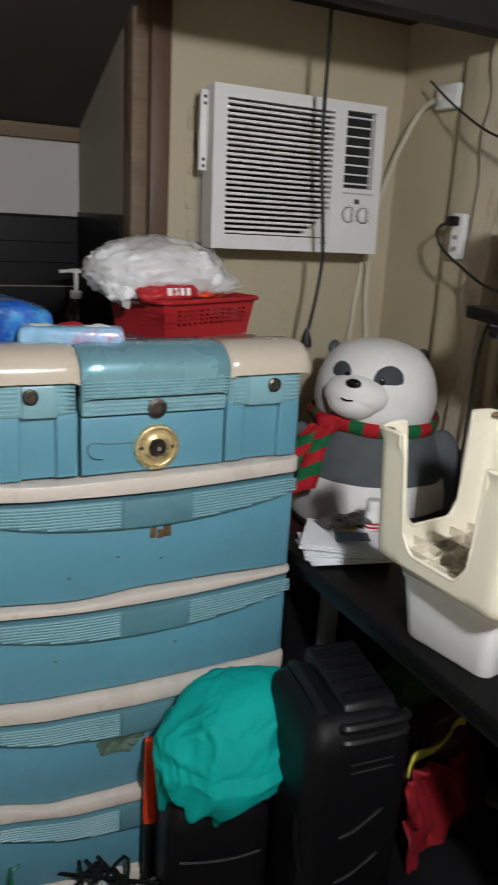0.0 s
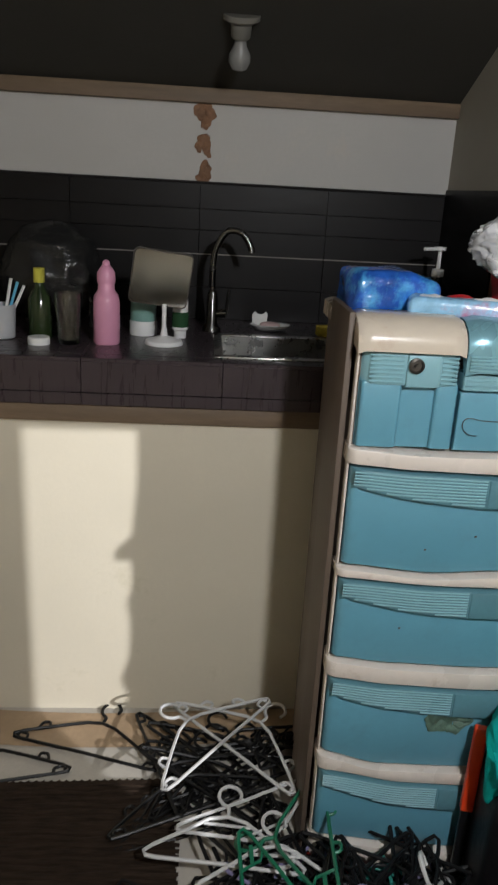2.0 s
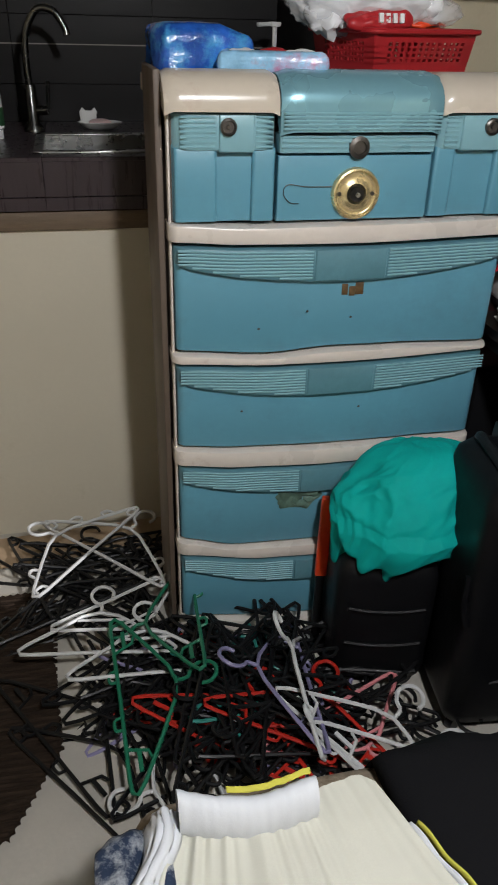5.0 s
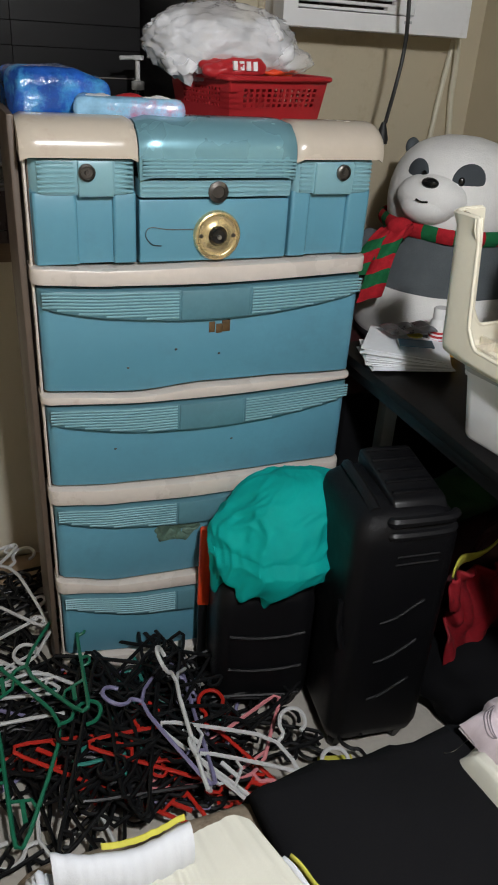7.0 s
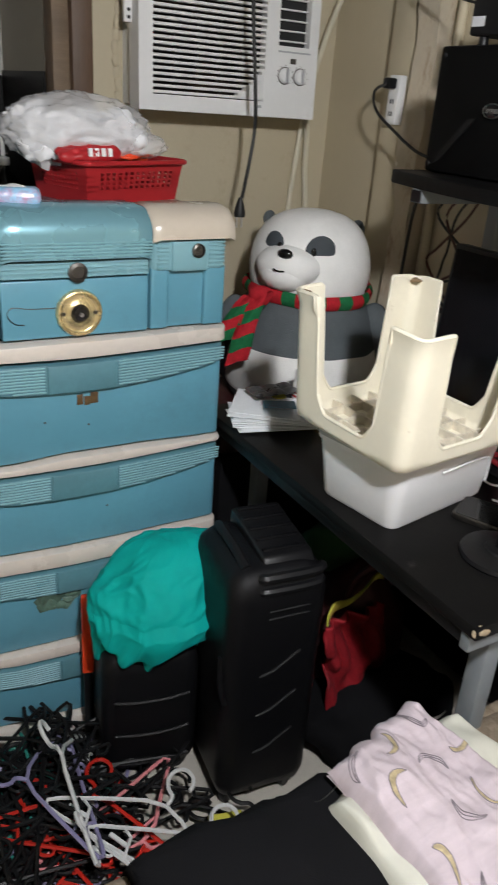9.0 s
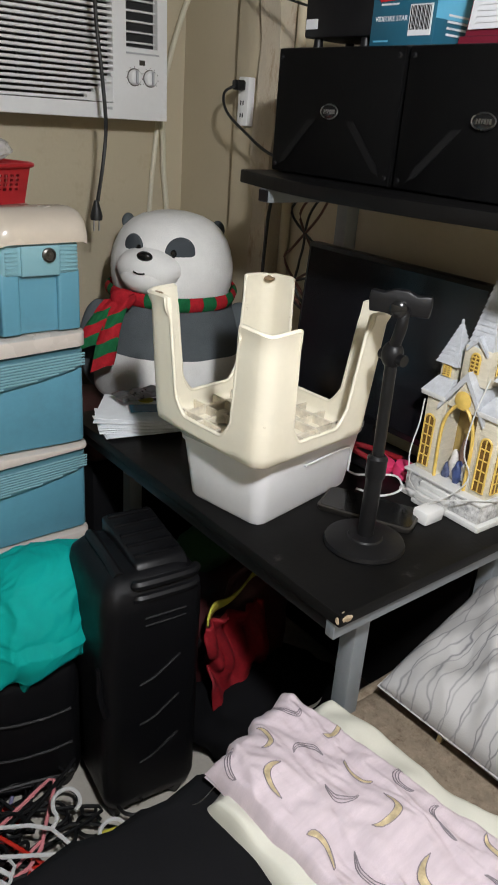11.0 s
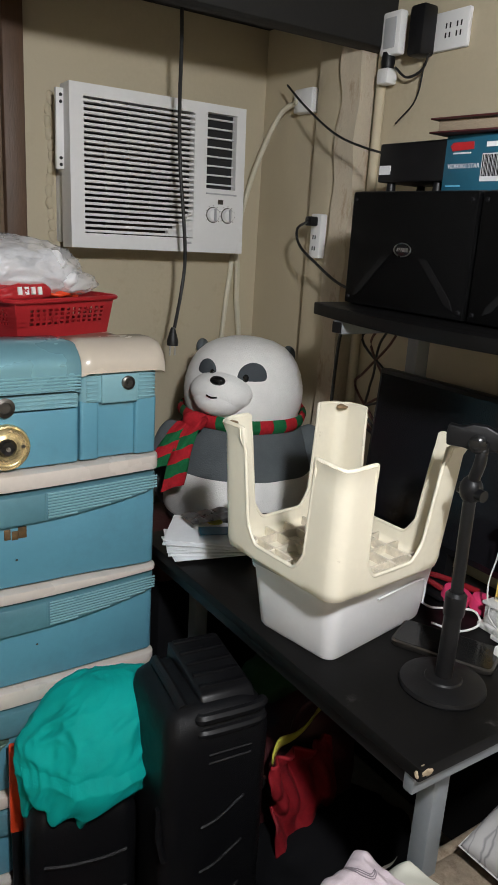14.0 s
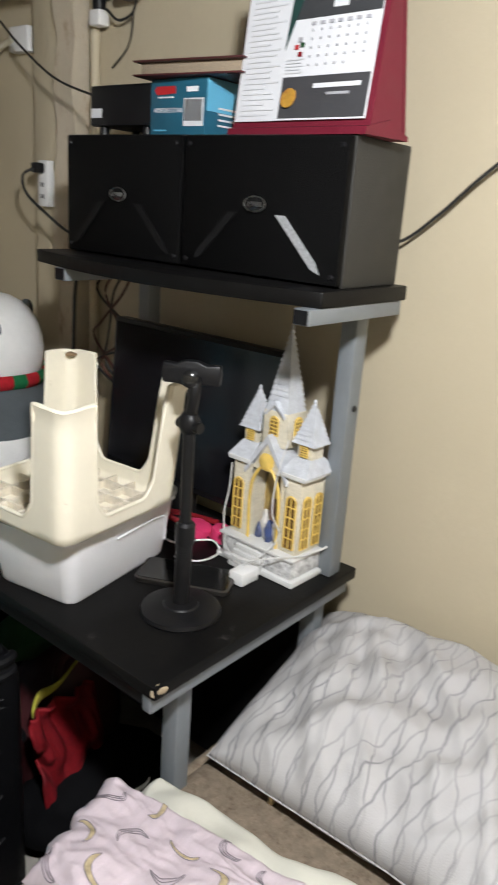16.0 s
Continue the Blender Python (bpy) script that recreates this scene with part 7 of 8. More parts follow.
solid("rug_fold", bm, M["rug"], "turned corner of a dark brown rug", "rug")

# ---- clothes hangers ----
HC = {"black": (0.006, 0.006, 0.0065), "white": (0.54, 0.54, 0.54), "red": (0.42, 0.018, 0.010), "green": (0.01, 0.14, 0.075), "lilac": (0.22, 0.20, 0.34), "pink": (0.62, 0.22, 0.24), "teal": (0.03, 0.22, 0.18)}
HM = {k: mat(k + "_hanger_plastic", c, 0.42, var=0.08, scale=20, bump=0.02, spec=0.22 if k == "black" else 0.4) for k, c in HC.items()}


def hanger_mesh(colour, shape):
    bm = B()
    r = 0.0042
    hw = 0.20 if shape != 2 else 0.165
    hook = [(0.0, 0.028, 0), (0.0, 0.052, 0), (-0.014, 0.062, 0), (-0.024, 0.080, 0), (-0.020, 0.100, 0), (-0.004, 0.112, 0), (0.014, 0.108, 0), (0.025, 0.094, 0), (0.024, 0.078, 0)]
    tube(bm, smooth_path(hook, 3), r, 6)
    tri = [(0.0, 0.030, 0), (-0.04, 0.020, 0), (-hw * 0.5, -0.012, 0), (-hw * 0.9, -0.058, 0), (-hw, -0.074, 0), (-hw * 0.97, -0.084, 0), (-hw * 0.85, -0.086, 0), (0, -0.084, 0), (hw * 0.85, -0.086, 0), (hw * 0.97, -0.084, 0), (hw, -0.074, 0), (hw * 0.9, -0.058, 0), (hw * 0.5, -0.012, 0), (0.04, 0.020, 0)]
    tube(bm, tri, r, 6, closed=True)
    if shape == 0:
        for s in (-1, 1):
            tube(bm, smooth_path([(s * hw * 0.62, -0.026, 0), (s * hw * 0.66, -0.010, 0), (s * hw * 0.74, -0.016, 0), (s * hw * 0.75, -0.036, 0)], 3), r * 0.9, 6)
            tube(bm, smooth_path([(s * hw * 0.80, -0.084, 0), (s * hw * 0.82, -0.068, 0), (s * hw * 0.92, -0.066, 0), (s * hw * 0.94, -0.078, 0)], 3), r * 0.9, 6)
    elif shape == 1:
        for s in (-1, 1):
            bx(bm, s * hw * 0.70 - 0.02, s * hw * 0.70 + 0.02, -0.066, -0.058, -0.002, 0.002)
            tube(bm, [(s * hw * 0.55, -0.084, 0), (s * hw * 0.62, -0.045, 0), (s * hw * 0.70, -0.040, 0)], r * 0.8, 6)
            tube(bm, smooth_path([(s * hw * 0.2, -0.084, 0), (s * hw * 0.22, -0.100, 0), (s * hw * 0.32, -0.100, 0), (s * hw * 0.34, -0.086, 0)], 3), r * 0.8, 6)
    else:
        tube(bm, [(-0.05, 0.008, 0), (0.05, 0.008, 0)], r * 0.8, 6)
    return as_mesh("clothes_hanger", bm, HM[colour])


HMESH = {(c, s): hanger_mesh(c, s) for c in HC for s in range(3)}


def hanger(colour, shape, x, y, z, rz, rx=0.0, ry=0.0):
    ob = new("clothes_hanger", HMESH[(colour, shape)])
    ob.matrix_world = pose(x, y, z, rx, ry, rz)
    return tagged(ob, colour + " plastic clothes hanger lying in a heap on the floor", "clothes hanger", "clothes hangers on the floor")


random.seed(11)
# heap beside the cabinet
for k in range(14):
    x, y = random.gauss(-0.27, 0.06), random.gauss(1.76, 0.08)
    x, y = min(-0.19, max(-0.40, x)), min(1.84, max(1.56, y))
    z = 0.012 + 0.0030 * k * random.uniform(0.6, 1.0)
    rz = random.choice((-1, 1)) * random.uniform(5, 85)
    c = "black"
    hanger(c, random.randrange(2), x, y, z, rz, random.uniform(-9, 9), random.uniform(-7, 7))
# heap in front of the cabinet
for k in range(64):
    x, y = random.gauss(-0.02, 0.15), random.gauss(1.27, 0.075)
    x, y = min(0.24, max(-0.19, x)), min(1.385, max(1.10, y))
    if x < -0.1:
        y += 0.10
    top = 0.055 + 0.055 * math.exp(-((x - 0.03) / 0.16) ** 2)
    z = 0.012 + top * (k / 64) ** 0.9
    rz = random.uniform(-180, 180)
    c = random.choice(("black",) * 12 + ("red",) * 3 + ("lilac", "teal")) if k < 34 else "black"
    hanger(c, random.randrange(3), x, y, z, rz, random.uniform(-13, 13), random.uniform(-10, 10))
# some that lie apart or on top
for c, s, x, y, z, rz, rx, ry in (
        ("white", 0, -0.345, 1.785, 0.12, 50, 0, 0), ("white", 0, -0.205, 1.795, 0.105, -46, 4, 2), ("white", 2, -0.20, 1.51, 0.09, 203, 3, 2), ("white", 2, -0.275, 1.51, 0.085, -6, 3, 3), ("white", 2, -0.18, 1.42, 0.10, -2, 4, 3),
        ("black", 0, -0.60, 1.90, 0.008, -18, 0, 0), ("black", 0, -0.86, 1.80, 0.008, 12, 0, 0),
        ("green", 1, -0.150, 1.46, 0.12, 86, -14, 8), ("green", 1, -0.165, 1.28, 0.115, 272, 14, 6),
        ("white", 0, 0.105, 1.255, 0.155, 76, 62, 14), ("white", 1, 0.225, 1.09, 0.12, -52, 10, 12), ("white", 1, 0.27, 1.00, 0.105, -58, 6, 8), ("white", 0, -0.172, 1.121, 0.03, 101, 0, 0),
        ("lilac", 1, 0.05, 1.26, 0.135, 84, 24, 10), ("pink", 2, 0.185, 1.12, 0.075, 200, 4, 3), ("red", 1, -0.02, 1.21, 0.085, -38, 6, 6), ("red", 1, 0.12, 1.19, 0.095, -32, 5, 6),
        ("teal", 0, -0.02, 1.44, 0.05, 100, 4, 4), ("black", 1, -0.32, 1.30, 0.03, -58, 3, 3), ("black", 0, -0.28, 1.20, 0.02, -52, 2, 2), ("black", 0, 0.37, 1.06, 0.03, 20, 3, 3), ("black", 1, 0.30, 1.13, 0.04, -15, 5, 2), ("black", 0, 0.44, 1.04, 0.05, 10, 3, 3)):
    hanger(c, s, x, y, z, rz, rx, ry)

# oddments among the hangers
bm = B()
bx(bm, -0.06, 0.06, -0.045, 0.045, 0.0, 0.006, 0.002)
solid("plastic_tray", bm, mat("grey_green_plastic", (0.12, 0.17, 0.17), 0.4), "flat grey green plastic tray under the hangers", "tray", m=pose(0.0, 1.44, 0.001, 0, 0, 12))
bm = B()
bx(bm, -0.035, 0.035, -0.012, 0.012, 0.0, 0.008, 0.003)
solid("yellow_packet", bm, M["yellow_cloth"], "small yellow packet on the floor", "packet", m=pose(0.365, 1.075, 0.06, 0, 0, -14))
bm = B()
bx(bm, -0.018, 0.018, -0.006, 0.006, 0.0, 0.010, 0.003)
solid("pink_clip", bm, HM["pink"], "small pink plastic clip on the floor", "clip", m=pose(0.515, 1.085, 0.001, 0, 0, 8))
bm = B()
bx(bm, -0.03, 0.03, -0.018, 0.018, 0.0, 0.03, 0.006)
solid("sponge", bm, mat("yellow_sponge", (0.55, 0.42, 0.05), 0.95, var=0.3, scale=120, bump=0.3), "yellow dish sponge beside the sink", "sponge", m=pose(-0.005, 2.385, CT, 0, 0, 10))

# ---- things round the sink ----
M["bottle_pink"] = mat("pink_metal_bottle", (0.66, 0.30, 0.44), 0.4, var=0.05, scale=12, bump=0.01)
bt = thing("drinking_bottle", "pink drinking bottle with a loop cap", "bottle", (-0.600, 2.155, CT))
bm = B()
lathe(bm, [(0.030, 0), (0.033, 0.004), (0.033, 0.105), (0.030, 0.120), (0.021, 0.132), (0.020, 0.150)], 28)
part("body", bm, M["bottle_pink"], bt)
bm = B()
lathe(bm, [(0.022, 0.150), (0.023, 0.155), (0.022, 0.175), (0.014, 0.188), (0.009, 0.192), (0.009, 0.200), (0.004, 0.205)], 24)
part("cap", bm, M["bottle_pink"], bt)
gl = thing("drinking_glass", "clear tall drinking glass on the counter", "glass", (-0.690, 2.135, CT))
bm = B()
lathe(bm, [(0.024, 0), (0.026, 0.003), (0.033, 0.125), (0.031, 0.125), (0.024, 0.012), (0.003, 0.011)], 28)
part("tumbler", bm, M["glass"], gl)
lidw = B()
lathe(lidw, [(0.026, 0), (0.027, 0.003), (0.027, 0.016), (0.025, 0.018)], 24)
solid("jar_lid", lidw, M["ac_white"], "white round plastic lid on the counter", "lid", m=(-0.760, 2.115, CT))
gb_ = thing("oil_bottle", "dark green bottle with a yellow cap", "bottle", (-0.772, 2.20, CT))
bm = B()
lathe(bm, [(0.028, 0), (0.03, 0.004), (0.03, 0.10), (0.014, 0.125), (0.012, 0.14)], 24)
part("body", bm, mat("dark_green_glass", (0.02, 0.035, 0.012), 0.15, var=0.2), gb_)
bm = B()
lathe(bm, [(0.013, 0.138), (0.014, 0.14), (0.014, 0.172), (0.012, 0.174)], 20)
part("cap", bm, M["yellow_cloth"], gb_)
mi = thing("stand_mirror", "square table mirror on a white round foot", "mirror", pose(-0.458, 2.175, CT + 0.0, 0, 0, 8))
bm = B()
lathe(bm, [(0.048, 0), (0.049, 0.003), (0.046, 0.010), (0.028, 0.016), (0.010, 0.022), (0.007, 0.04)], 32)
part("foot", bm, M["ac_white"], mi)
bm = B()
tube(bm, [(0, 0, 0.03), (0, 0.004, 0.10)], 0.006, 10)
part("stem", bm, M["ac_white"], mi)
bm = B()
mm_ = pose(-0.010, 0.0, 0.162, 8, 7, 0)
loft(bm, [[(x, 0.006, z) for x, z in rounded(-0.074, 0.074, -0.066, 0.072, 0.014)], [(x, -0.004, z) for x, z in rounded(-0.074, 0.074, -0.066, 0.072, 0.014)]])
bmesh.ops.transform(bm, matrix=mm_, verts=bm.verts[:])
fr = part("backing", bm, M["dark_metal"], mi)
bm = B()
loft(bm, [[(x, -0.0042, z) for x, z in rounded(-0.071, 0.071, -0.063, 0.069, 0.012)], [(x, -0.0055, z) for x, z in rounded(-0.071, 0.071, -0.063, 0.069, 0.012)]])
bmesh.ops.transform(bm, matrix=mm_, verts=bm.verts[:])
part("mirror_glass", bm, M["mirror"], fr)
jr = thing("cream_jar", "pale blue jar with a green label and white lid", "jar", (-0.520, 2.30, CT))
bm = B()
lathe(bm, [(0.036, 0), (0.037, 0.003), (0.037, 0.035), (0.035, 0.038)], 24)
part("lid", bm, M["ac_white"], jr)
bm = B()
lathe(bm, [(0.034, 0.038), (0.035, 0.042), (0.033, 0.12), (0.02, 0.13)], 24)
part("body", bm, mat("pale_green_jar", (0.22, 0.40, 0.36), 0.35, var=0.15, scale=30), jr)
tbx = thing("toothpaste_tube", "green and white tube standing on its cap", "tube", (-0.420, 2.27, CT))
bm = B()
lathe(bm, [(0.016, 0), (0.017, 0.02), (0.022, 0.024), (0.020, 0.10), (0.010, 0.13)], 20)
part("tube", bm, M["ac_white"], tbx)
bm = B()
lathe(bm, [(0.0222, 0.03), (0.0218, 0.07)], 20, cap=False)
part("label_band", bm, M["green_cloth"], tbx)
sd = thing("soap_dish", "white oval soap dish with a bear-eared back", "soap dish", (-0.165, 2.43, CT))
bm = B()
lathe(bm, [(0.020, 0), (0.030, 0.003), (0.048, 0.018), (0.046, 0.019), (0.028, 0.007), (0.003, 0.006)], 28)
bmesh.ops.transform(bm, matrix=Matrix.Diagonal((1.25, 0.8, 1, 1)), verts=bm.verts[:])
part("dish", bm, M["snow_white"], sd)
bm = B()
prism(bm, [(-0.050, 0.012), (-0.010, 0.012), (-0.006, 0.042), (-0.012, 0.052), (-0.020, 0.044), (-0.036, 0.044), (-0.044, 0.052), (-0.052, 0.042)], 0.018, 0.024, axis="y", bevel=0.002)
part("back", bm, M["snow_white"], sd)
bm = B()
blob(bm, (0.0, -0.004, 0.018), (0.030, 0.02, 0.009), 0.002, 30, 3)
part("soap", bm, mat("pink_soap", (0.66, 0.48, 0.48), 0.5), sd)
dsp = thing("pump_dispenser", "white pump dispenser bottle behind the cabinet", "dispenser", (0.30, 2.40, CT))
bm = B()
lathe(bm, [(0.034, 0), (0.036, 0.004), (0.036, 0.14), (0.016, 0.165), (0.015, 0.18)], 24)
part("bottle", bm, M["black_gloss"], dsp)
bm = B()
lathe(bm, [(0.016, 0.18), (0.017, 0.183), (0.017, 0.20), (0.006, 0.203), (0.006, 0.25), (0.016, 0.252), (0.016, 0.262)], 20)
tube(bm, [(0, 0, 0.257), (-0.05, -0.015, 0.255)], 0.005, 8)
part("pump", bm, M["ac_white"], dsp)
# rack under black film
rk = thing("covered_rack", "dish rack covered by a black plastic bag", "dish rack", (0, 0, 0))
bm = B()
t = bmesh.ops.create_icosphere(bm, subdivisions=5, radius=1)
for v in t["verts"]:
    p = v.co.copy()
    q = Vector((p.x * 0.14, p.y * 0.10, p.z * 0.135)) * (1 + 0.10 * noise.ridged_multi_fractal(p * 1.6, 1.0, 2.1, 3, 1.0, 2.0) - 0.08)
    q += Vector((-0.78, 2.42, CT + 0.135))
    q.z = max(CT + 0.002, q.z)
    v.co = q
part("bag", bm, M["film_dark"], rk, angle=180)
for dy in (-0.06, 0.06):
    bm = B()
    tube(bm, smooth_path([(-0.89, 2.42 + dy, CT + 0.004), (-0.88, 2.42 + dy, CT + 0.10), (-0.78, 2.42 + dy, CT + 0.12), (-0.68, 2.42 + dy, CT + 0.10), (-0.67, 2.42 + dy, CT + 0.004)]), 0.004, 6)
    part("wire", bm, M["chrome"], rk)
for k in range(5):
    bm = B()
    tube(bm, [(-0.86 + 0.04 * k, 2.36, CT + 0.10), (-0.86 + 0.04 * k, 2.48, CT + 0.10)], 0.0025, 6)
    part("wire", bm, M["chrome"], rk)
cupb = thing("brush_cup", "grey cup holding toothbrushes", "cup", (-0.86, 2.17, CT))
bm = B()
lathe(bm, [(0.026, 0), (0.03, 0.003), (0.034, 0.085), (0.032, 0.085), (0.027, 0.008), (0.003, 0.007)], 24)
part("cup", bm, M["bin_lid"], cupb)
for k, mm in enumerate(("ac_white", "sky_card", "ac_white")):
    bm = B()
    tube(bm, [(0.0, 0.008 * (k - 1), 0.012), (0.03 + 0.012 * k, 0.014 * (k - 1), 0.15 - 0.01 * k)], 0.004, 6)
    part("toothbrush", bm, M[mm], cupb)

# ---- sockets, pipes and wires ----
so = thing("wall_socket", "white vertical power strip with a black plug", "socket", (1.122, 1.765, 1.395))
bm = B()
bx(bm, -0.022, 0.0, -0.020, 0.020, -0.055, 0.055, 0.003)
part("plate", bm, M["ac_white"], so)
bm = B()
for k in (-0.028, 0.0):
    bx(bm, -0.0232, -0.021, -0.005, -0.002, k - 0.008, k + 0.002)
    bx(bm, -0.0232, -0.021, 0.004, 0.007, k - 0.008, k + 0.002)
part("slots", bm, M["black_gap"], so)
bm = B()
bx(bm, -0.048, -0.022, -0.012, 0.014, 0.024, 0.048, 0.005)
part("plug", bm, M["black_pl"], so)
bm = B()
tube(bm, smooth_path([(1.075, 1.765, 1.43), (1.05, 1.775, 1.41), (1.035, 1.74, 1.37), (1.03, 1.66, 1.33), (1.02, 1.55, 1.29), (1.00, 1.42, 1.28)]), 0.0035, 6)
solid("plug_cable", bm, M["cable_black"], "black cable from the wall socket to the loudspeakers", "cable")
ou = thing("double_outlet", "white double outlet plate with adapters plugged in", "socket", (RW - 0.001, 1.43, 1.825))
bm = B()
bx(bm, -0.012, 0.0, -0.055, 0.055, -0.035, 0.04, 0.003)
part("plate", bm, M["ac_white"], ou)
bm = B()
for sy in (-0.03, 0.0):
    for dz in (-0.006, 0.012):
        bx(bm, -0.0132, -0.011, sy - 0.008, sy - 0.005, dz - 0.006, dz + 0.004)
        bx(bm, -0.0132, -0.011, sy + 0.003, sy + 0.006, dz - 0.006, dz + 0.004)
part("slots", bm, M["black_gap"], ou)
bm = B()
bx(bm, -0.055, -0.012, 0.030, 0.075, -0.045, 0.055, 0.008)
part("adapter", bm, M["black_pl"], ou)
cam_ = thing("wall_adapter", "grey and white plug adapter with a hanging white connector", "adapter", (RW - 0.03, 1.575, 1.815))
bm = B()
bx(bm, -0.012, 0.012, -0.03, 0.03, -0.02, 0.07, 0.006)
part("body", bm, M["ac_white"], cam_)
bm = B()
bx(bm, -0.0145, -0.011, -0.018, 0.018, -0.006, 0.056, 0.002)
part("face", bm, M["bin_lid"], cam_)
bm = B()
lathe(bm, [(0.014, -0.045), (0.016, -0.03), (0.014, -0.012)], 16, at=(0, 0.01, 0))
part("neck", bm, M["black_pl"], cam_)
bm = B()
bx(bm, -0.016, 0.016, -0.008, 0.028, -0.078, -0.045, 0.005)
part("connector", bm, M["ac_white"], cam_)
bm = B()
tube(bm, smooth_path([(RW - 0.03, 1.46, 1.785), (RW - 0.03, 1.475, 1.755), (RW - 0.03, 1.52, 1.745), (RW - 0.03, 1.56, 1.77)]), 0.003, 6)
tube(bm, smooth_path([(RW - 0.02, 1.48, 1.77), (RW - 0.015, 1.50, 1.70), (RW - 0.012, 1.56, 1.655)]), 0.002, 6)
solid("adapter_cable", bm, M["cable_black"], "thin black wires under the outlet", "cable")
jb = thing("junction_box", "white plastic junction box in the upper corner", "junction box", (RW - 0.001, 1.90, 1.735))
bm = B()
bx(bm, -0.03, 0.0, -0.04, 0.04, -0.03, 0.03, 0.006)
part("box", bm, M["ac_white"], jb)
bm = B()
tube(bm, [(RW - 0.014, 1.618, 0.55), (RW - 0.014, 1.618, CEIL)], 0.012, 12)
solid("conduit", bm, M["wall"], "cream painted conduit pipe beside the column", "pipe", kind="structure")
bm = B()
tube(bm, smooth_path([(RW - 0.03, 1.92, 1.735), (1.12, 1.99, 1.70), (1.09, 2.05, 1.56), (1.07, 2.09, 1.40), (1.055, 2.10, 1.26), (1.04, 2.10, 1.10), (1.03, 2.10, 0.9)]), 0.007, 8)
solid("ivory_cable", bm, M["cable_white"], "ivory power cable from the junction box", "cable")
bm = B()
tube(bm, smooth_path([(1.015, 2.06, 1.355), (1.05, 2.07, 1.35), (1.075, 2.09, 1.29), (1.085, 2.10, 1.20), (1.10, 2.10, 1.08), (1.11, 2.10, 0.9)]), 0.008, 8)
solid("ivory_cable", bm, M["cable_white"], "thick ivory cable leaving the air conditioner", "cable")
# hanging cord with plug
hc = thing("hanging_cord", "black extension cord hanging in front of the air conditioner", "cable", (0, 0, 0))
bm = B()
tube(bm, smooth_path([(0.748, 1.87, CEIL), (0.752, 1.87, 1.80), (0.752, 1.87, 1.66), (0.758, 1.87, 1.54), (0.772, 1.87, 1.42), (0.780, 1.87, 1.32), (0.772, 1.87, 1.24), (0.756, 1.87, 1.150)]), 0.0045, 8)
part("cord", bm, M["cable_black"], hc)
bm = B()
lathe(bm, [(0.005, 0.03), (0.008, 0.02), (0.012, 0.006), (0.015, -0.006), (0.014, -0.016)], 14, at=(0.752, 1.87, 1.122))
pl_ = part("plug", bm, M["cable_black"], hc)
bm = B()
for dx in (-0.007, 0.007):
    bx(bm, 0.752 + dx - 0.002, 0.752 + dx + 0.002, 1.869, 1.871, 1.080, 1.108)
part("pins", bm, M["steel"], pl_)
bm = B()
tube(bm, smooth_path([(1.10, 1.93, 1.77), (1.07, 1.80, 1.70), (1.03, 1.62, 1.62), (1.00, 1.45, 1.575), (0.985, 1.335, 1.555)]), 0.0028, 6)
solid("wire", bm, M["cable_black"], "thin black wire to the set-top box", "cable")
bm = B()
tube(bm, smooth_path([(0.985, 1.335, 1.53), (1.0, 1.40, 1.50), (1.02, 1.44, 1.42), (1.03, 1.46, 1.30), (1.05, 1.56, 1.20), (1.06, 1.59, 1.05), (1.065, 1.60, 0.75)]), 0.0045, 6)
solid("wire", bm, M["cable_black"], "black cable running down beside the column", "cable")
for k in range(4):
    bm = B()
    tube(bm, smooth_path([(1.04, 1.35 + 0.02 * k, 1.235), (1.05, 1.40 + 0.03 * k, 1.17), (1.04, 1.46 - 0.03 * k, 1.10), (1.05, 1.50 - 0.05 * k, 1.06), (1.04, 1.42 + 0.02 * k, 1.0), (1.05, 1.35, 0.93)]), 0.003, 6)
    solid("wire", bm, M["cable_black"] if k % 2 else mat("brown_wire", (0.08, 0.025, 0.015), 0.5), "tangled dark cables behind the television", "cable")
bm = B()
tube(bm, smooth_path([(1.02, 0.80, 1.33), (1.125, 0.765, 1.335), (1.135, 0.70, 1.385), (1.135, 0.62, 1.46), (1.135, 0.50, 1.55), (1.135, 0.3, 1.68), (1.14, 0.1, 1.80)]), 0.003, 6)
solid("wire", bm, M["cable_black"], "black speaker wire strung along the wall", "cable")
# peeled plaster over the sink
for k, (x, z, rx_, rz_) in enumerate(((-0.372, 1.575, 0.032, 0.028), (-0.366, 1.545, 0.016, 0.02), (-0.372, 1.49, 0.018, 0.024), (-0.388, 1.478, 0.014, 0.013), (-0.360, 1.47, 0.010, 0.02), (-0.364, 1.42, 0.018, 0.026), (-0.372, 1.395, 0.022, 0.014))):
    bm = B()
    blob(bm, (x, SW - 0.001, z), (rx_, 0.0016, rz_), 0.010, 40, 4, k)
    solid("peeled_plaster", bm, M["brown_plaster"], "brown patch where plaster has peeled off", "plaster", kind="structure")
# bulb that lights the room, on the ceiling behind the camera
lb = thing("room_bulb", "white household bulb hanging from the ceiling", "light bulb", (0.06, 0.08, CEIL))
bm = B()
lathe(bm, [(0.045, 0.0), (0.045, -0.012), (0.024, -0.018), (0.022, -0.045), (0.018, -0.047)], 18)
part("socket", bm, M["ac_white"], lb)

# ---- tiles ----
def tile_mesh(w, h, t, material, axis):
    bm = B()
    g = 0.0004
    if axis == "y":
        bx(bm, g, w - g, -t, 0, g, h - g, 0.0007, 1)
    else:
        bx(bm, g, w - g, g, h - g, 0, t, 0.0015, 1)
    return as_mesh("tile", bm, material)


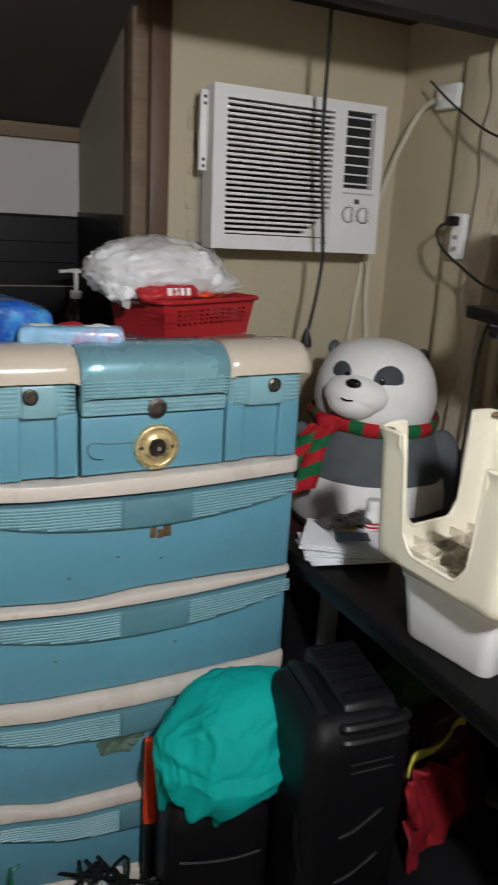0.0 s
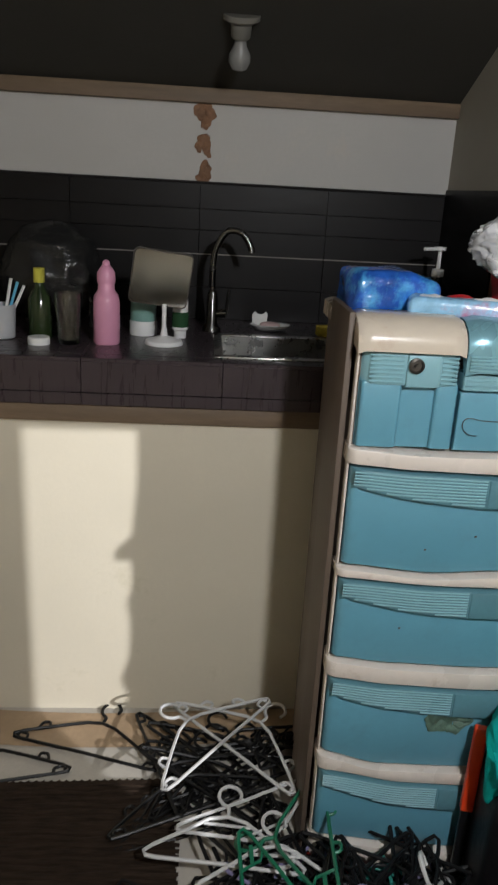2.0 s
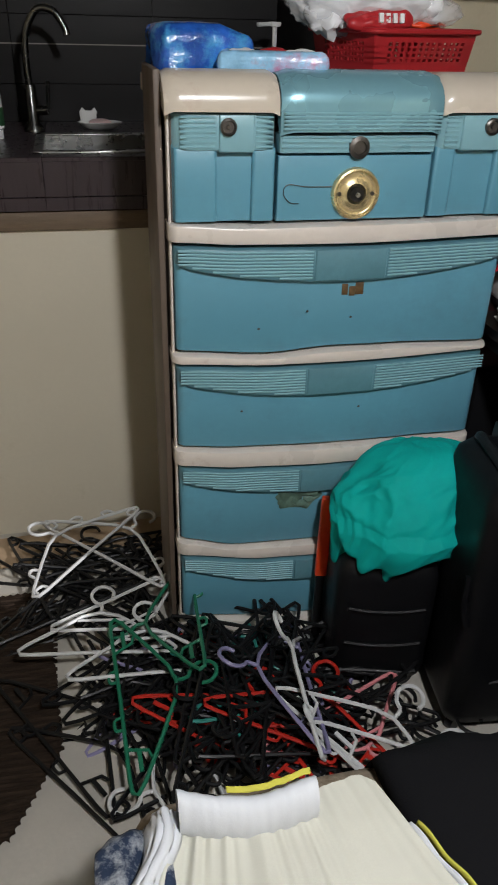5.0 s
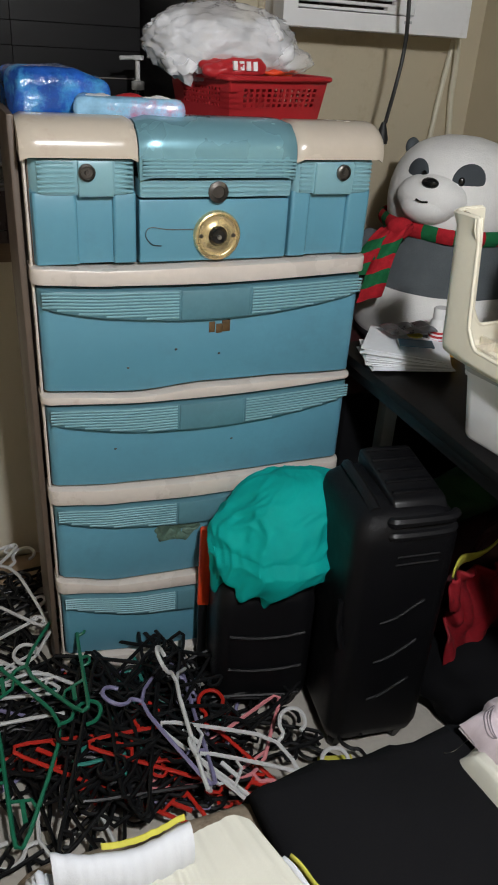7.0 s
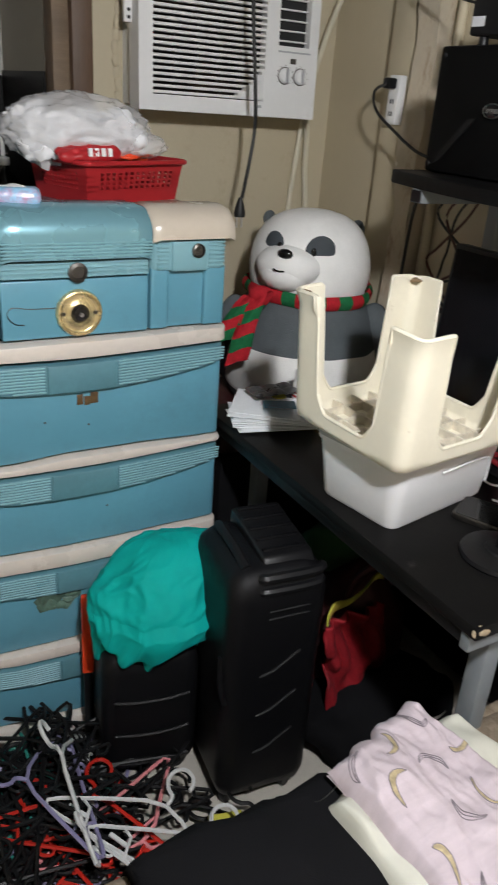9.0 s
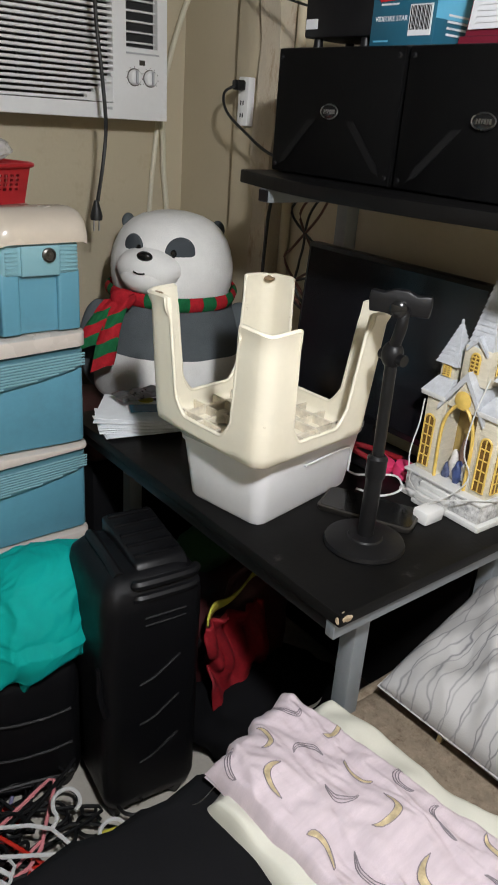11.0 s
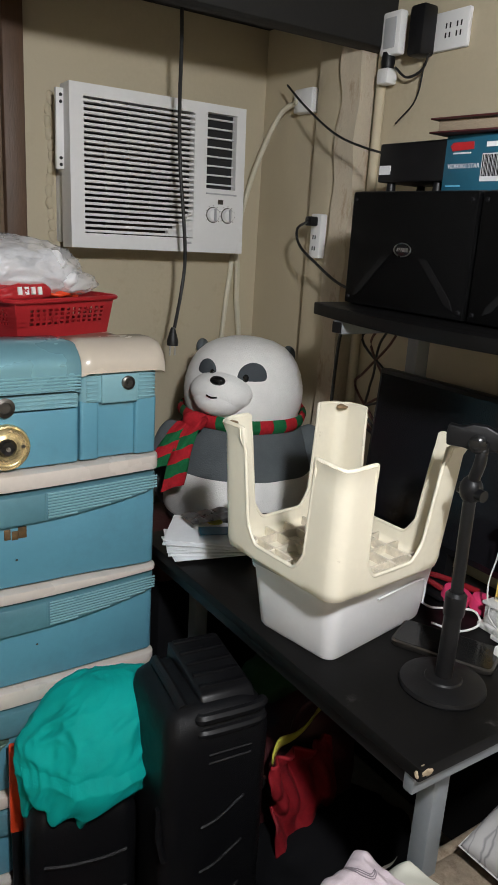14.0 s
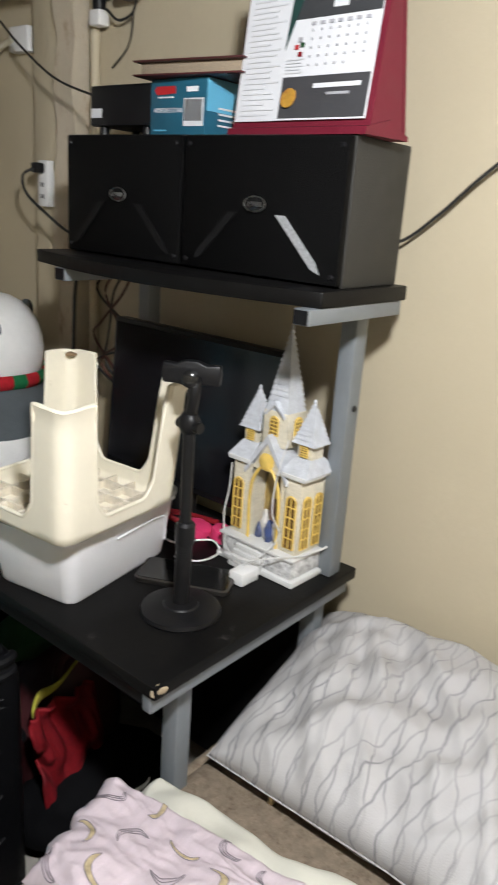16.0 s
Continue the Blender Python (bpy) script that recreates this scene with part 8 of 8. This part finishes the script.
def tile(me, at, parent):
    o = new("tile", me)
    o.location = at
    o.parent = parent
    return o


wall_sink = bpy.data.objects["wall_sink"]
setting("tile_bed", "dark mortar behind the sink tiles", "wall", [(-1.4, 0.355, SW - 0.003, SW + 0.02, 0.90, CT + 0.398)], M["grout"])
for z0, h in ((CT, 0.0975), (CT + 0.0975, 0.0975), (CT + 0.195, 0.07), (CT + 0.265, 0.06), (CT + 0.325, 0.07)):
    tm = tile_mesh(0.38, h, 0.006, M["tile"], "y")
    for k in range(-3, 0):
        tile(tm, (0.001 + 0.38 * k, SW - 0.004, z0), wall_sink)
    tile(tile_mesh(0.352, h, 0.006, M["tile"], "y"), (0.001 + 0.0, SW - 0.004, z0), wall_sink)
bm = B()
bx(bm, -1.4, 0.355, SW - 0.010, SW - 0.002, CT + 0.396, CT + 0.402, 0.002)
solid("tile_trim", bm, M["grout"], "pale edge strip on top of the sink tiles", "trim", kind="structure")
bm = B()
bx(bm, -1.4, 0.355, SW - 0.0108, SW - 0.004, CT + 0.1935, CT + 0.1965)
solid("tile_line", bm, mat("pale_joint", (0.22, 0.20, 0.18), 0.5), "pale joint line between the sink tiles", "trim", kind="structure")
tf1 = tile_mesh(0.328, 0.074, 0.008, M["tile_front"], "y")
tf2 = tile_mesh(0.328, 0.029, 0.008, M["tile_front"], "y")
for k in range(-3, 2):
    x = -0.31 + 0.328 * k
    tile(tf1, (x, 1.985, 0.903), counter)
    tile(tf2, (x, 1.985, 0.873), counter)
tt = tile_mesh(0.328, 0.30, 0.012, M["tile_front"], "z")
tt2 = tile_mesh(0.328, 0.046, 0.012, M["tile_front"], "z")
for k in range(-3, 2):
    x = -0.31 + 0.328 * k
    tile(tt2, (x, 1.979, CT - 0.012), counter)
    tile(tile_mesh(0.328, 0.25, 0.012, M["tile_front"], "z"), (x, 2.345, CT - 0.012), counter)
    if k < 0:
        w_ = 0.328 if k < -1 else 0.308
        tile(tile_mesh(w_, 0.318, 0.012, M["tile_front"], "z"), (x, 2.026, CT - 0.012), counter)
tile(tile_mesh(0.27, 0.318, 0.012, M["tile_front"], "z"), (0.062, 2.026, CT - 0.012), counter)
